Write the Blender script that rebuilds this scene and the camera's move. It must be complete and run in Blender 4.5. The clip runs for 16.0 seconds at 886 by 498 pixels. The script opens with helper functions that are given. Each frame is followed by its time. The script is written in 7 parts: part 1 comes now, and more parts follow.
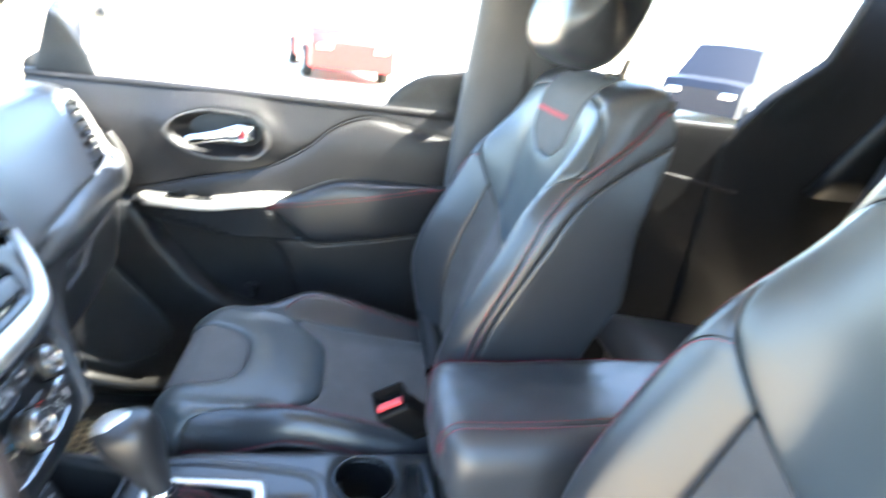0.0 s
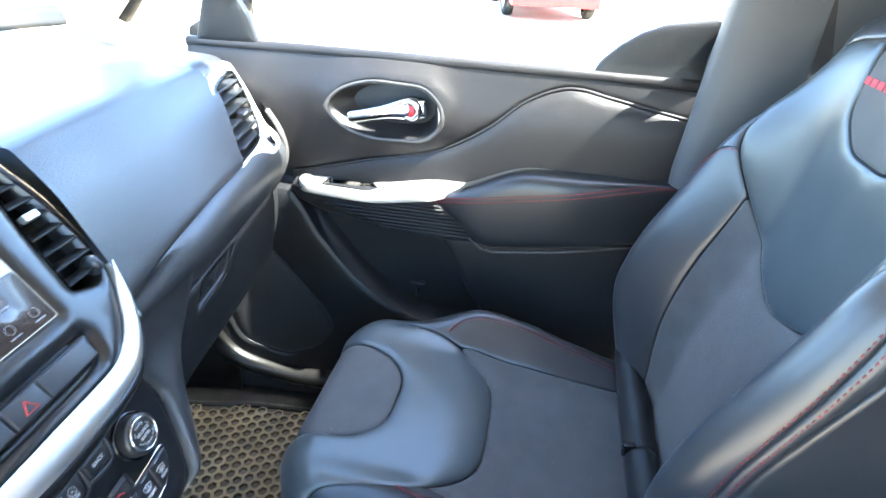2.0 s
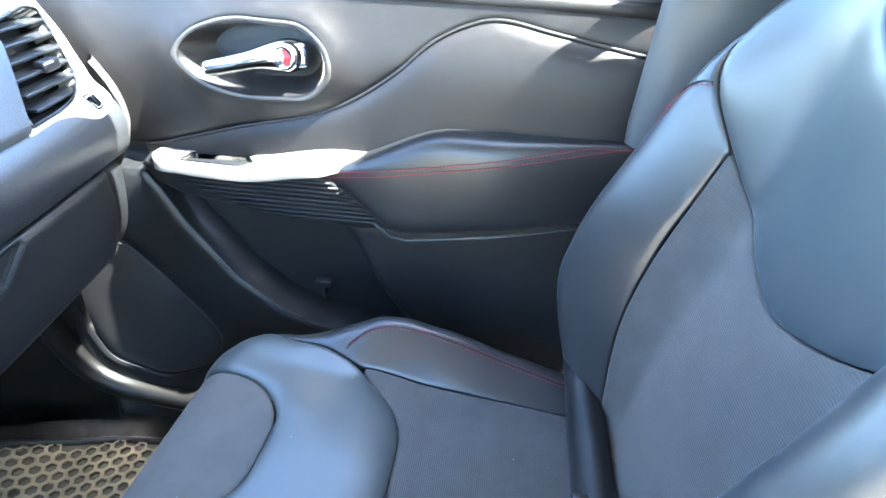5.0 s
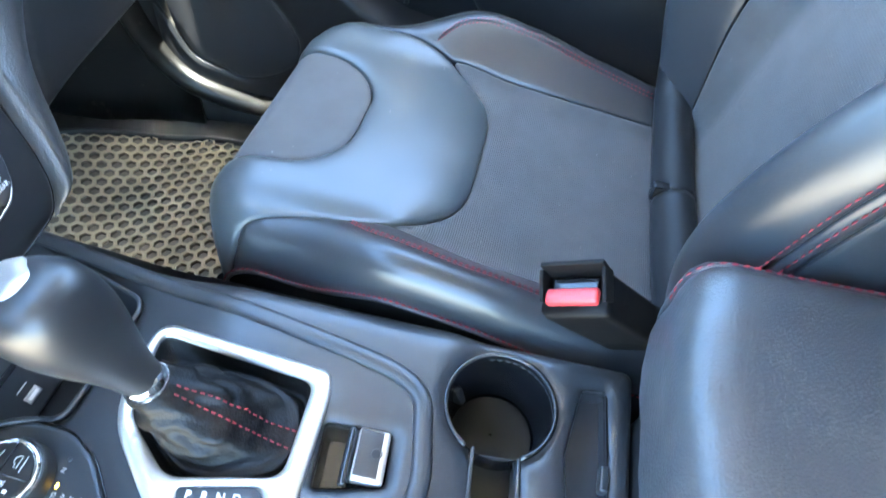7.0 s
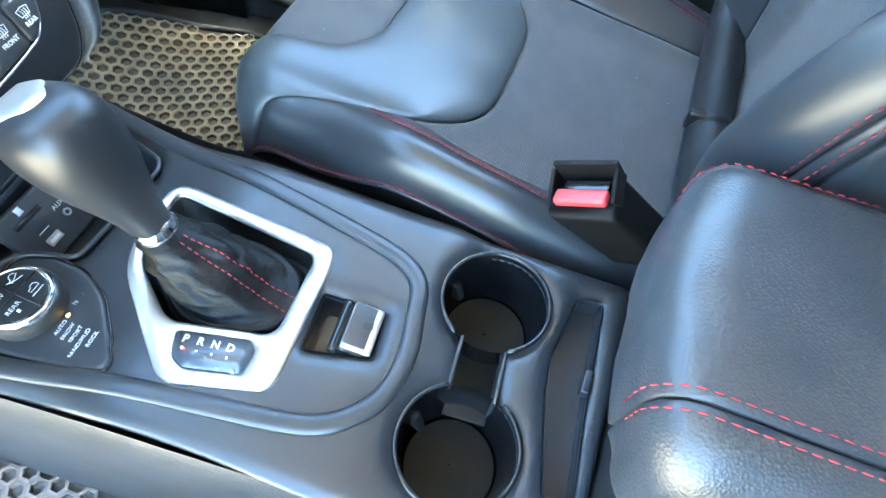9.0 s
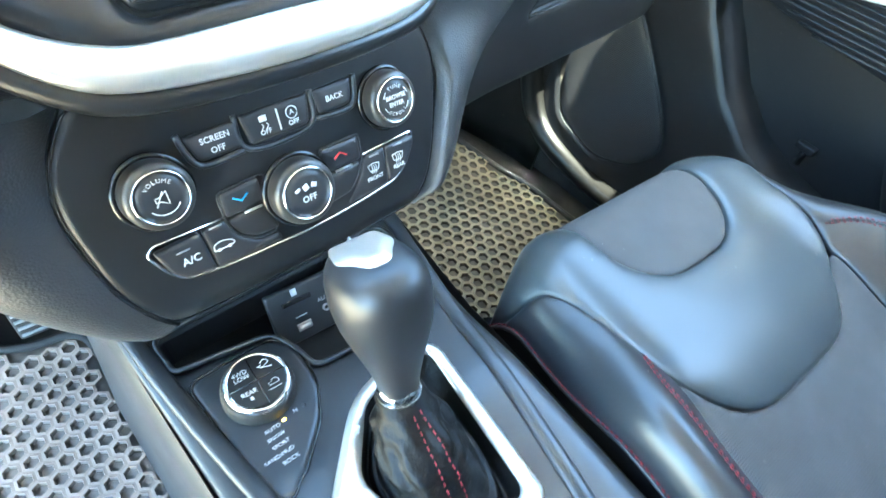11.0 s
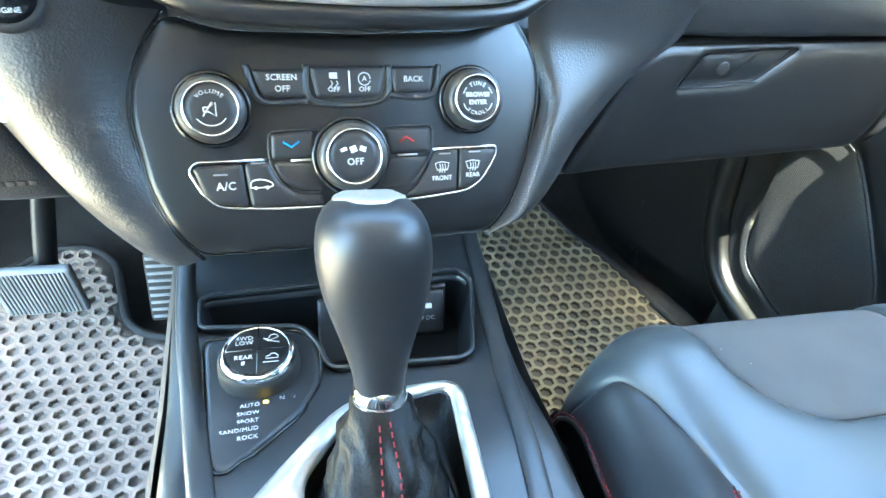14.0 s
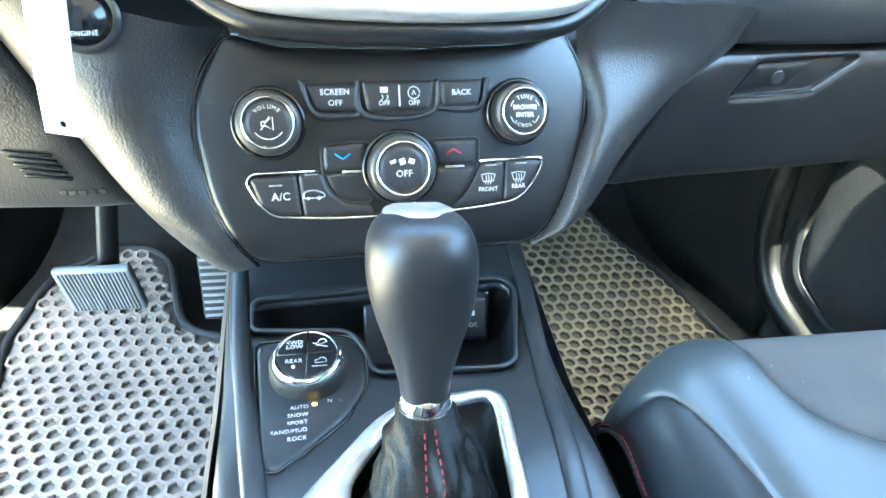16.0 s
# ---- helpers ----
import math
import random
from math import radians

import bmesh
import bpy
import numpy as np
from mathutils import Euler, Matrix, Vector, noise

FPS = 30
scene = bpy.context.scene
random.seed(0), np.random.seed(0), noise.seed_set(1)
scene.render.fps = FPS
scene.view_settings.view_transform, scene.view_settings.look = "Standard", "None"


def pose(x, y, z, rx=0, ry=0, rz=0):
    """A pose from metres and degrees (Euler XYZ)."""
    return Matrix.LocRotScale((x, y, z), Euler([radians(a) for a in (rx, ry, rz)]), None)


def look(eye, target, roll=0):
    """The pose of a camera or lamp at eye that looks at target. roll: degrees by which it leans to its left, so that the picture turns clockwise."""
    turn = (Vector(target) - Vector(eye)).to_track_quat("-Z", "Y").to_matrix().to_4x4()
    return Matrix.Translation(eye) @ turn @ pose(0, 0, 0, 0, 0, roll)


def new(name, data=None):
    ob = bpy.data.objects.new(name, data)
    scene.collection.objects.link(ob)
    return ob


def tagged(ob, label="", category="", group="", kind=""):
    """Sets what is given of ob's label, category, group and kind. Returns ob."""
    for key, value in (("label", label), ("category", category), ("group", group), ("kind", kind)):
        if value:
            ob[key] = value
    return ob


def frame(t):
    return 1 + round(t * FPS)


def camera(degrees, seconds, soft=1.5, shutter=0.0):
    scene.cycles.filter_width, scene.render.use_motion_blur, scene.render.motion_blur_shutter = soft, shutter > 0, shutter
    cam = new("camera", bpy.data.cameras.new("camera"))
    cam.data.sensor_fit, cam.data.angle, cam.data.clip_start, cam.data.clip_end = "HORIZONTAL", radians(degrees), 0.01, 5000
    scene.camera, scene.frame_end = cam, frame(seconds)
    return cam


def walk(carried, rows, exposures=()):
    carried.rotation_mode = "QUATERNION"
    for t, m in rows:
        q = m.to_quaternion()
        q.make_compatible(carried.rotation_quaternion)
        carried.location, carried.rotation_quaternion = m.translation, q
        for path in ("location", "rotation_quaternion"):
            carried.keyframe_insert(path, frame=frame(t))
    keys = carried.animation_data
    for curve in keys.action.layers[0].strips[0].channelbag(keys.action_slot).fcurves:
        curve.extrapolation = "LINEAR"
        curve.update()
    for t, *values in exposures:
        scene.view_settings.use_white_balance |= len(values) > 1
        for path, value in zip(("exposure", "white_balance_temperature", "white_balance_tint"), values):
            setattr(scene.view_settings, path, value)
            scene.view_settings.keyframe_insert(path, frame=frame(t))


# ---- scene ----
cam = camera(76.3, 16.0, shutter=0.5)
PATH = [
    (0, (-0.583, -0.025, 0.991), (1.249, -0.37, 0.269), 7.7),
    (0.5, (-0.535, 0.029, 0.986), (1.242, 0.005, 0.067), 6.3),
    (1, (-0.373, 0.052, 0.98), (1.411, 0.084, 0.077), 3.3),
    (1.5, (-0.324, 0.024, 0.979), (1.431, 0.246, 0.046), 2.9),
    (2, (-0.259, -0.021, 0.993), (1.471, 0.263, 0.03), 3.5),
    (2.5, (-0.169, -0.021, 0.962), (1.56, 0.204, -0.017), 4.8),
    (3, (-0.029, -0.038, 0.88), (1.714, -0.024, -0.102), 7.1),
    (3.2, (-0.007, -0.048, 0.879), (1.732, -0.104, -0.107), 8.0),
    (5.3, (-0.032, -0.095, 0.886), (1.68, 0.11, -0.126), 2.5),
    (5.5, (-0.019, -0.091, 0.875), (1.679, 0.106, -0.165), 3.0),
    (6, (-0.052, -0.053, 0.817), (1.491, 0.13, -0.443), 6.3),
    (6.5, (-0.114, -0.031, 0.836), (1.232, 0.153, -0.631), 5.7),
    (7, (-0.124, -0.048, 0.804), (1.089, 0.146, -0.775), 5.3),
    (7.5, (-0.133, -0.046, 0.797), (0.996, 0.165, -0.84), 5.4),
    (8, (-0.143, -0.071, 0.783), (0.937, 0.133, -0.889), 8.1),
    (8.2, (-0.148, -0.081, 0.778), (0.908, 0.124, -0.908), 8.7),
    (10.3, (-0.156, -0.044, 0.789), (0.817, 0.425, -0.895), 10.4),
    (10.5, (-0.159, -0.027, 0.793), (0.823, 0.654, -0.81), 8.4),
    (11, (-0.131, 0.036, 0.792), (0.822, 0.961, -0.703), 11.3),
    (11.5, (-0.095, 0.044, 0.766), (0.769, 0.952, -0.793), 14.5),
    (12, (-0.071, 0.065, 0.754), (0.663, 1.031, -0.835), 18.2),
    (12.5, (-0.054, 0.028, 0.738), (0.526, 1.114, -0.838), 16.1),
    (13, (-0.044, -0.021, 0.704), (0.428, 1.307, -0.715), 9.5),
    (13.5, (-0.034, -0.037, 0.692), (0.434, 1.462, -0.546), 6.6),
    (14, (-0.036, -0.051, 0.68), (0.428, 1.532, -0.45), 6.3),
    (14.5, (-0.041, -0.064, 0.685), (0.313, 1.55, -0.441), 4.6),
    (15, (-0.041, -0.062, 0.682), (0.263, 1.561, -0.446), 3.4),
    (15.5, (-0.039, -0.061, 0.681), (0.276, 1.552, -0.46), 3.4),
    (16, (-0.041, -0.052, 0.689), (0.285, 1.561, -0.449), 4.4),
]
walk(cam, [(t, look(eye, target, roll)) for t, eye, target, roll in PATH], exposures=[(0.0, 4.70, 6200, 4), (2.0, 4.72, 5840, 3), (3.2, 5.03, 5680, 2.8), (5.5, 5.29, 5650, 2), (6.5, 5.66, 5750, 0.4), (8.0, 5.60, 5870, -2), (10.5, 5.65, 5920, -9), (16.0, 5.76, 5920, -9)])

# ---- world and sun: high sun from behind ----
SUN_TO = Vector((-0.042, -0.52, 0.85)).normalized()
world = bpy.data.worlds.new("sky")
scene.world = world
world.use_nodes = True
wn = world.node_tree
sky = wn.nodes.new("ShaderNodeTexSky")
sky.sky_type, sky.sun_disc = "NISHITA", False
sky.sun_elevation = math.asin(SUN_TO.z)
sky.sun_rotation = math.atan2(SUN_TO.x, SUN_TO.y)
wn.links.new(sky.outputs["Color"], wn.nodes["Background"].inputs["Color"])
wn.nodes["Background"].inputs["Strength"].default_value = 0.12
lamp = bpy.data.lights.new("sun", "SUN")
lamp.energy, lamp.angle, lamp.color = 3.0, radians(0.5), (1.0, 0.92, 0.80)
sun = new("sun", lamp)
sun.rotation_mode = "QUATERNION"
sun.rotation_quaternion = SUN_TO.to_track_quat("Z", "Y")

# ---- materials ----
def mat(name, color, rough=0.5, metal=0.0, grain=0.0, grain_size=400.0, blotch=0.15, blotch_size=12.0, cells=0.0, cell_size=500.0, coat=0.0, rough_var=0.025, spec=0.5, dust=0.0, dust_size=260.0):
    """A surface with variation at two scales, and fine relief."""
    m = bpy.data.materials.new(name)
    m.use_nodes = True
    t = m.node_tree
    b = t.nodes["Principled BSDF"]
    b.inputs["Metallic"].default_value = metal
    b.inputs["Specular IOR Level"].default_value = spec
    b.inputs["Coat Weight"].default_value = coat
    b.inputs["Coat Roughness"].default_value = 0.08
    co = t.nodes.new("ShaderNodeTexCoord")
    n1 = t.nodes.new("ShaderNodeTexNoise")
    n1.inputs["Scale"].default_value, n1.inputs["Detail"].default_value = blotch_size, 3.0
    t.links.new(co.outputs["Object"], n1.inputs["Vector"])
    n2 = t.nodes.new("ShaderNodeTexNoise")
    n2.inputs["Scale"].default_value, n2.inputs["Detail"].default_value = grain_size, 3.0
    t.links.new(co.outputs["Object"], n2.inputs["Vector"])
    ramp = t.nodes.new("ShaderNodeMapRange")
    ramp.inputs["From Min"].default_value, ramp.inputs["From Max"].default_value = 0.3, 0.7
    ramp.inputs["To Min"].default_value, ramp.inputs["To Max"].default_value = 1 - blotch, 1 + blotch
    t.links.new(n1.outputs["Fac"], ramp.inputs["Value"])
    mul = t.nodes.new("ShaderNodeMix")
    mul.data_type, mul.blend_type = "RGBA", "MULTIPLY"
    mul.inputs["Factor"].default_value = 1.0
    mul.inputs["A"].default_value = (*color, 1)
    t.links.new(ramp.outputs["Result"], mul.inputs["B"])
    last = mul.outputs["Result"]
    if dust:
        spots = t.nodes.new("ShaderNodeTexNoise")
        spots.inputs["Scale"].default_value, spots.inputs["Detail"].default_value = dust_size, 4.0
        t.links.new(co.outputs["Object"], spots.inputs["Vector"])
        cut = t.nodes.new("ShaderNodeMapRange")
        cut.inputs["From Min"].default_value, cut.inputs["From Max"].default_value = 0.66, 0.80
        cut.inputs["To Max"].default_value = dust
        t.links.new(spots.outputs["Fac"], cut.inputs["Value"])
        mx = t.nodes.new("ShaderNodeMix")
        mx.data_type = "RGBA"
        mx.inputs["B"].default_value = (0.22, 0.20, 0.17, 1)
        t.links.new(cut.outputs["Result"], mx.inputs["Factor"])
        t.links.new(last, mx.inputs["A"])
        last = mx.outputs["Result"]
    t.links.new(last, b.inputs["Base Color"])
    rr = t.nodes.new("ShaderNodeMapRange")
    rr.inputs["From Min"].default_value, rr.inputs["From Max"].default_value = 0.3, 0.7
    rr.inputs["To Min"].default_value, rr.inputs["To Max"].default_value = max(0.02, rough - rough_var), min(1, rough + rough_var)
    t.links.new(n1.outputs["Fac"], rr.inputs["Value"])
    t.links.new(rr.outputs["Result"], b.inputs["Roughness"])
    if grain or cells:
        bump = t.nodes.new("ShaderNodeBump")
        bump.inputs["Distance"].default_value = 0.0006
        src = n2.outputs["Fac"]
        bump.inputs["Strength"].default_value = grain
        if cells:
            vo = t.nodes.new("ShaderNodeTexVoronoi")
            vo.inputs["Scale"].default_value = cell_size
            t.links.new(co.outputs["Object"], vo.inputs["Vector"])
            src = vo.outputs["Distance"]
            bump.inputs["Strength"].default_value = grain
        t.links.new(src, bump.inputs["Height"])
        t.links.new(bump.outputs["Normal"], b.inputs["Normal"])
    return m


def ribbed(name, color, period, rough=0.85, depth=0.5):
    """Woven fabric with fine ribs that run across the panel, by its own flat coordinates."""
    m = mat(name, color, rough, grain=0.3, grain_size=900, blotch=0.22, blotch_size=25, dust=0.25)
    t = m.node_tree
    b = t.nodes["Principled BSDF"]
    b.inputs["Sheen Weight"].default_value = 0.15
    uv = t.nodes.new("ShaderNodeUVMap")
    w = t.nodes.new("ShaderNodeTexWave")
    w.wave_type, w.bands_direction = "BANDS", "Y"
    w.inputs["Scale"].default_value = 0.314 / period
    w.inputs["Distortion"].default_value = 0.6
    w.inputs["Detail Scale"].default_value = 30.0
    t.links.new(uv.outputs["UV"], w.inputs["Vector"])
    bump = t.nodes.new("ShaderNodeBump")
    bump.inputs["Strength"].default_value, bump.inputs["Distance"].default_value = depth, 0.0008
    t.links.new(w.outputs["Fac"], bump.inputs["Height"])
    t.links.new(bump.outputs["Normal"], b.inputs["Normal"])
    return m


def glass(name, tint=(1, 1, 1), rough=0.0):
    m = bpy.data.materials.new(name)
    m.use_nodes = True
    b = m.node_tree.nodes["Principled BSDF"]
    b.inputs["Base Color"].default_value = (*tint, 1)
    b.inputs["Roughness"].default_value = rough
    b.inputs["Transmission Weight"].default_value = 1.0
    b.inputs["IOR"].default_value = 1.02
    return m


def glow(name, color, power):
    m = bpy.data.materials.new(name)
    m.use_nodes = True
    b = m.node_tree.nodes["Principled BSDF"]
    b.inputs["Base Color"].default_value = (*color, 1)
    b.inputs["Emission Color"].default_value = (*color, 1)
    b.inputs["Emission Strength"].default_value = power
    return m


LEATHER = mat("black_leather", (0.0200, 0.0218, 0.0247), 0.32, grain=0.08, cells=1.0, cell_size=300, blotch=0.05)
LIDLEATHER = mat("coarse_grained_leather", (0.0300, 0.0330, 0.0375), 0.33, grain=0.36, cells=1.0, cell_size=620, blotch=0.05)
# near-black: the shade under the cushion is put into the skirt colour
UNDER = mat("shade_black_skirt", (0.0035, 0.0035, 0.0038), 0.8, grain=0.3, grain_size=700, spec=0.15)
LINT = mat("grey_lint", (0.20, 0.20, 0.20), 0.9)
LEATHER_GREY = mat("pad_leather", (0.0390, 0.0470, 0.0525), 0.33, blotch=0.05)
SHIELD = mat("shield_leather", (0.0285, 0.0345, 0.0385), 0.34, blotch=0.05)
FABRIC = ribbed("ribbed_fabric", (0.0340, 0.0350, 0.0372), 0.0024, depth=0.35)
FABRIC_FLAT = mat("flat_fabric", (0.0480, 0.0500, 0.0530), 0.9, grain=0.25, grain_size=900, blotch=0.12, blotch_size=30)
SOFT = mat("soft_dash_plastic", (0.0290, 0.0305, 0.0335), 0.36, grain=0.42, grain_size=600, cells=0.9, cell_size=600, blotch=0.1)
DOORPL = mat("door_plastic", (0.0115, 0.0107, 0.0112), 0.48, grain=0.12, grain_size=700, cells=0.6, cell_size=420, blotch=0.12, dust=0.05, spec=0.32)
HARD = mat("hard_plastic", (0.0095, 0.0100, 0.0112), 0.44, grain=0.1, grain_size=900, blotch=0.15, dust=0.12, spec=0.32)
CONSOLE = mat("console_plastic", (0.0223, 0.0242, 0.0273), 0.34, grain=0.05, grain_size=1100, blotch=0.1, dust=0.08)
PANEL = mat("stack_plastic", (0.0108, 0.0113, 0.0126), 0.3, grain=0.04, grain_size=1200, blotch=0.1, dust=0.05)
GLOSS = mat("gloss_black", (0.012, 0.012, 0.013), 0.14, blotch=0.1, rough_var=0.05)
BUTTON = mat("button_plastic", (0.020, 0.020, 0.022), 0.38, grain=0.1, grain_size=900, blotch=0.1)
SATIN = mat("satin_silver", (0.62, 0.61, 0.58), 0.34, metal=0.85, blotch=0.06, grain=0.05, grain_size=900)
CHROME = mat("chrome", (0.80, 0.80, 0.80), 0.10, metal=1.0, blotch=0.03, rough_var=0.04)
BUCKLEPL = mat("scuffed_black_plastic", (0.0035, 0.0035, 0.0038), 0.55, grain=0.1, grain_size=900, blotch=0.3, blotch_size=120, dust=0.10, dust_size=200.0, spec=0.15)
REARPL = mat("black_rear_trim", (0.0070, 0.0070, 0.0075), 0.60, grain=0.15, grain_size=600, blotch=0.15, dust=0.05, spec=0.25)
RUBBER = mat("rubber", (0.0095, 0.0094, 0.0092), 0.75, grain=0.3, grain_size=500, blotch=0.2)
GLOVE = mat("glove_box_plastic", (0.0135, 0.0142, 0.0155), 0.40, grain=0.1, grain_size=900, blotch=0.15, dust=0.06)
KICK = mat("dusty_footwell_plastic", (0.0065, 0.0061, 0.0055), 0.36, spec=0.35, grain=0.08, grain_size=600, blotch=0.3, blotch_size=9, dust=0.35, dust_size=30.0)
# plastic made lighter: sunlight and highlight are put into its colour
LITPL = mat("lit_grey_plastic", (0.062, 0.058, 0.054), 0.36, blotch=0.1, grain=0.1, grain_size=800)
VENTPAINT = mat("pale_silver_paint", (0.52, 0.51, 0.48), 0.40, metal=0.2, blotch=0.05)
ARMLEATHER = mat("door_leather", (0.0110, 0.0116, 0.0128), 0.38, grain=0.08, cells=1.0, cell_size=300, blotch=0.05)
BLACKPL = mat("black_plastic", (0.009, 0.009, 0.0095), 0.45, blotch=0.06, spec=0.25)
CARPET = mat("carpet", (0.016, 0.015, 0.0135), 0.95, grain=1.0, grain_size=1500, blotch=0.4, blotch_size=40, dust=0.25)
BELT = mat("belt_webbing", (0.0270, 0.0270, 0.0288), 0.8, grain=0.6, grain_size=1400, blotch=0.08)
RED = mat("red_thread", (0.23, 0.016, 0.027), 0.7, grain=0.3, grain_size=900)
REDPL = mat("red_plastic", (0.48, 0.038, 0.046), 0.42, blotch=0.08)
WHITE = mat("white_print", (0.5500, 0.5500, 0.5500), 0.6, blotch=0.04)
PAPER = mat("paper_tag", (0.80, 0.80, 0.79), 0.7, blotch=0.04)
BLUEINK = mat("blue_print", (0.03, 0.30, 0.65), 0.5)
REDINK = mat("red_print", (0.70, 0.04, 0.04), 0.5)
AMBER = glow("amber_light", (1.0, 0.55, 0.02), 2.0)
REDLED = glow("red_light", (1.0, 0.08, 0.05), 2.0)
HEADLINER = mat("headliner", (0.62, 0.61, 0.58), 0.95, grain=0.4, grain_size=900)
BODY = mat("car_body_paint", (0.05, 0.05, 0.055), 0.25, coat=0.5)
FRIT = mat("windscreen_seal", (0.015, 0.015, 0.015), 0.6)
GLASS = glass("window_glass")
STEEL = mat("bare_metal", (0.35, 0.35, 0.36), 0.4, metal=0.9, blotch=0.2)
# emission stands in for the sky reflected in the screen
SCREEN = glow("screen_sky_glow", (0.80, 0.86, 0.90), 0.045)
MENU = glow("menu_strip", (0.14, 0.12, 0.125), 0.018)
MENU.node_tree.nodes["Principled BSDF"].inputs["Base Color"].default_value = (0.014, 0.011, 0.011, 1)
MENU.node_tree.nodes["Principled BSDF"].inputs["Roughness"].default_value = 0.2
SCREEN.node_tree.nodes["Principled BSDF"].inputs["Base Color"].default_value = (0.02, 0.02, 0.022, 1)
SCREEN.node_tree.nodes["Principled BSDF"].inputs["Roughness"].default_value = 0.22


def mat_dirty(name, base, dirt, amount):
    """Rubber mat with dried mud rubbed into it."""
    m = mat(name, base, 0.7, grain=0.4, grain_size=700, blotch=0.2)
    t = m.node_tree
    b = t.nodes["Principled BSDF"]
    co = t.nodes.new("ShaderNodeTexCoord")
    n = t.nodes.new("ShaderNodeTexNoise")
    n.inputs["Scale"].default_value, n.inputs["Detail"].default_value, n.inputs["Roughness"].default_value = 9.0, 9.0, 0.68
    t.links.new(co.outputs["Object"], n.inputs["Vector"])
    r = t.nodes.new("ShaderNodeMapRange")
    r.inputs["From Min"].default_value, r.inputs["From Max"].default_value = 0.36, 0.66
    r.inputs["To Max"].default_value = amount
    t.links.new(n.outputs["Fac"], r.inputs["Value"])
    mx = t.nodes.new("ShaderNodeMix")
    mx.data_type = "RGBA"
    mx.inputs["B"].default_value = (*dirt, 1)
    old = b.inputs["Base Color"].links[0].from_socket
    t.links.new(r.outputs["Result"], mx.inputs["Factor"])
    t.links.new(old, mx.inputs["A"])
    t.links.new(mx.outputs["Result"], b.inputs["Base Color"])
    return m


# muddy rubber; the pit copies are darker, with the cells' shade in their colour
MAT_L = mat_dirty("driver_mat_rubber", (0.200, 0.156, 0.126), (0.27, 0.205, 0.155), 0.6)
MAT_LP = mat_dirty("driver_mat_shaded_pits", (0.115, 0.105, 0.097), (0.18, 0.145, 0.115), 0.6)
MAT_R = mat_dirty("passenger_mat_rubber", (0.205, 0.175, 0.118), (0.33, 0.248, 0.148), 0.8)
MAT_RP = mat_dirty("passenger_mat_shaded_pits", (0.055, 0.050, 0.041), (0.16, 0.118, 0.072), 0.7)

# ---- builders ----
from mathutils.geometry import delaunay_2d_cdt


def thing(name, label, category, at=(0, 0, 0), group="", kind=""):
    ob = new(name)
    ob.empty_display_size = 0.05
    ob.location = at
    return tagged(ob, label, category, group, kind)


def base_of(parent):
    m = Matrix.Identity(4)
    while parent is not None:
        m = parent.matrix_basis @ m
        parent = parent.parent
    return m


def mesh_part(name, verts, faces, material, parent=None, label="", smooth=True, uvs=None):
    """One mesh object; verts are in the world's metres."""
    me = bpy.data.meshes.new(name)
    inv = base_of(parent).inverted()
    me.from_pydata([inv @ Vector(v) for v in verts], [], faces)
    for mt in (material if isinstance(material, (list, tuple)) else [material]):
        me.materials.append(mt)
    if uvs is not None:
        layer = me.uv_layers.new(name="UVMap")
        for loop in me.loops:
            layer.data[loop.index].uv = uvs[loop.vertex_index]
    if smooth:
        me.polygons.foreach_set("use_smooth", [True] * len(me.polygons))
    me.update()
    ob = new(name, me)
    if parent is not None:
        ob.parent = parent
    if label:
        tagged(ob, label)
    return ob


def bm_part(name, bm, material, parent=None, label="", smooth=False):
    verts = [v.co.copy() for v in bm.verts]
    bm.verts.index_update()
    faces = [[v.index for v in f.verts] for f in bm.faces]
    bm.free()
    return mesh_part(name, verts, faces, material, parent, label, smooth)


def sharp(ob, degrees=35):
    """Keeps edges steeper than this crisp."""
    me = ob.data
    bm = bmesh.new()
    bm.from_mesh(me)
    for e in bm.edges:
        if len(e.link_faces) == 2:
            e.smooth = e.calc_face_angle(0) < radians(degrees)
    bm.to_mesh(me)
    bm.free()
    return ob


def rounded(poly, r, n=5):
    """A polygon with its corners rounded; r: one radius or one for each corner."""
    out, k = [], len(poly)
    for i in range(k):
        p, a, b = Vector(poly[i]), Vector(poly[i - 1]), Vector(poly[(i + 1) % k])
        rr = r[i] if isinstance(r, (list, tuple)) else r
        la, lb = (a - p).length, (b - p).length
        d = min(rr, 0.49 * la, 0.49 * lb)
        if d < 1e-6:
            out.append(p)
            continue
        s, e = p + (a - p) * d / la, p + (b - p) * d / lb
        for j in range(n + 1):
            t = j / n
            out.append(s * (1 - t) ** 2 + p * 2 * t * (1 - t) + e * t * t)
    return [(v.x, v.y) for v in out]


def spline(pts, n=8, closed=False):
    """A smooth line through points of any dimension."""
    P = [Vector(p) for p in pts]
    out, k = [], len(P)
    for i in range(k if closed else k - 1):
        g = (lambda j: P[j % k]) if closed else (lambda j: P[max(0, min(k - 1, j))])
        a, b, c, d = g(i - 1), g(i), g(i + 1), g(i + 2)
        for j in range(n):
            t = j / n
            out.append(0.5 * (2 * b + (c - a) * t + (2 * a - 5 * b + 4 * c - d) * t * t + (3 * b - a - 3 * c + d) * t ** 3))
    if not closed:
        out.append(P[-1])
    return out


def ellipse(cx, cy, rx, ry, n=32, power=2.0):
    out = []
    for i in range(n):
        a = 2 * math.pi * i / n
        c, s = math.cos(a), math.sin(a)
        out.append((cx + rx * math.copysign(abs(c) ** (2 / power), c), cy + ry * math.copysign(abs(s) ** (2 / power), s)))
    return out


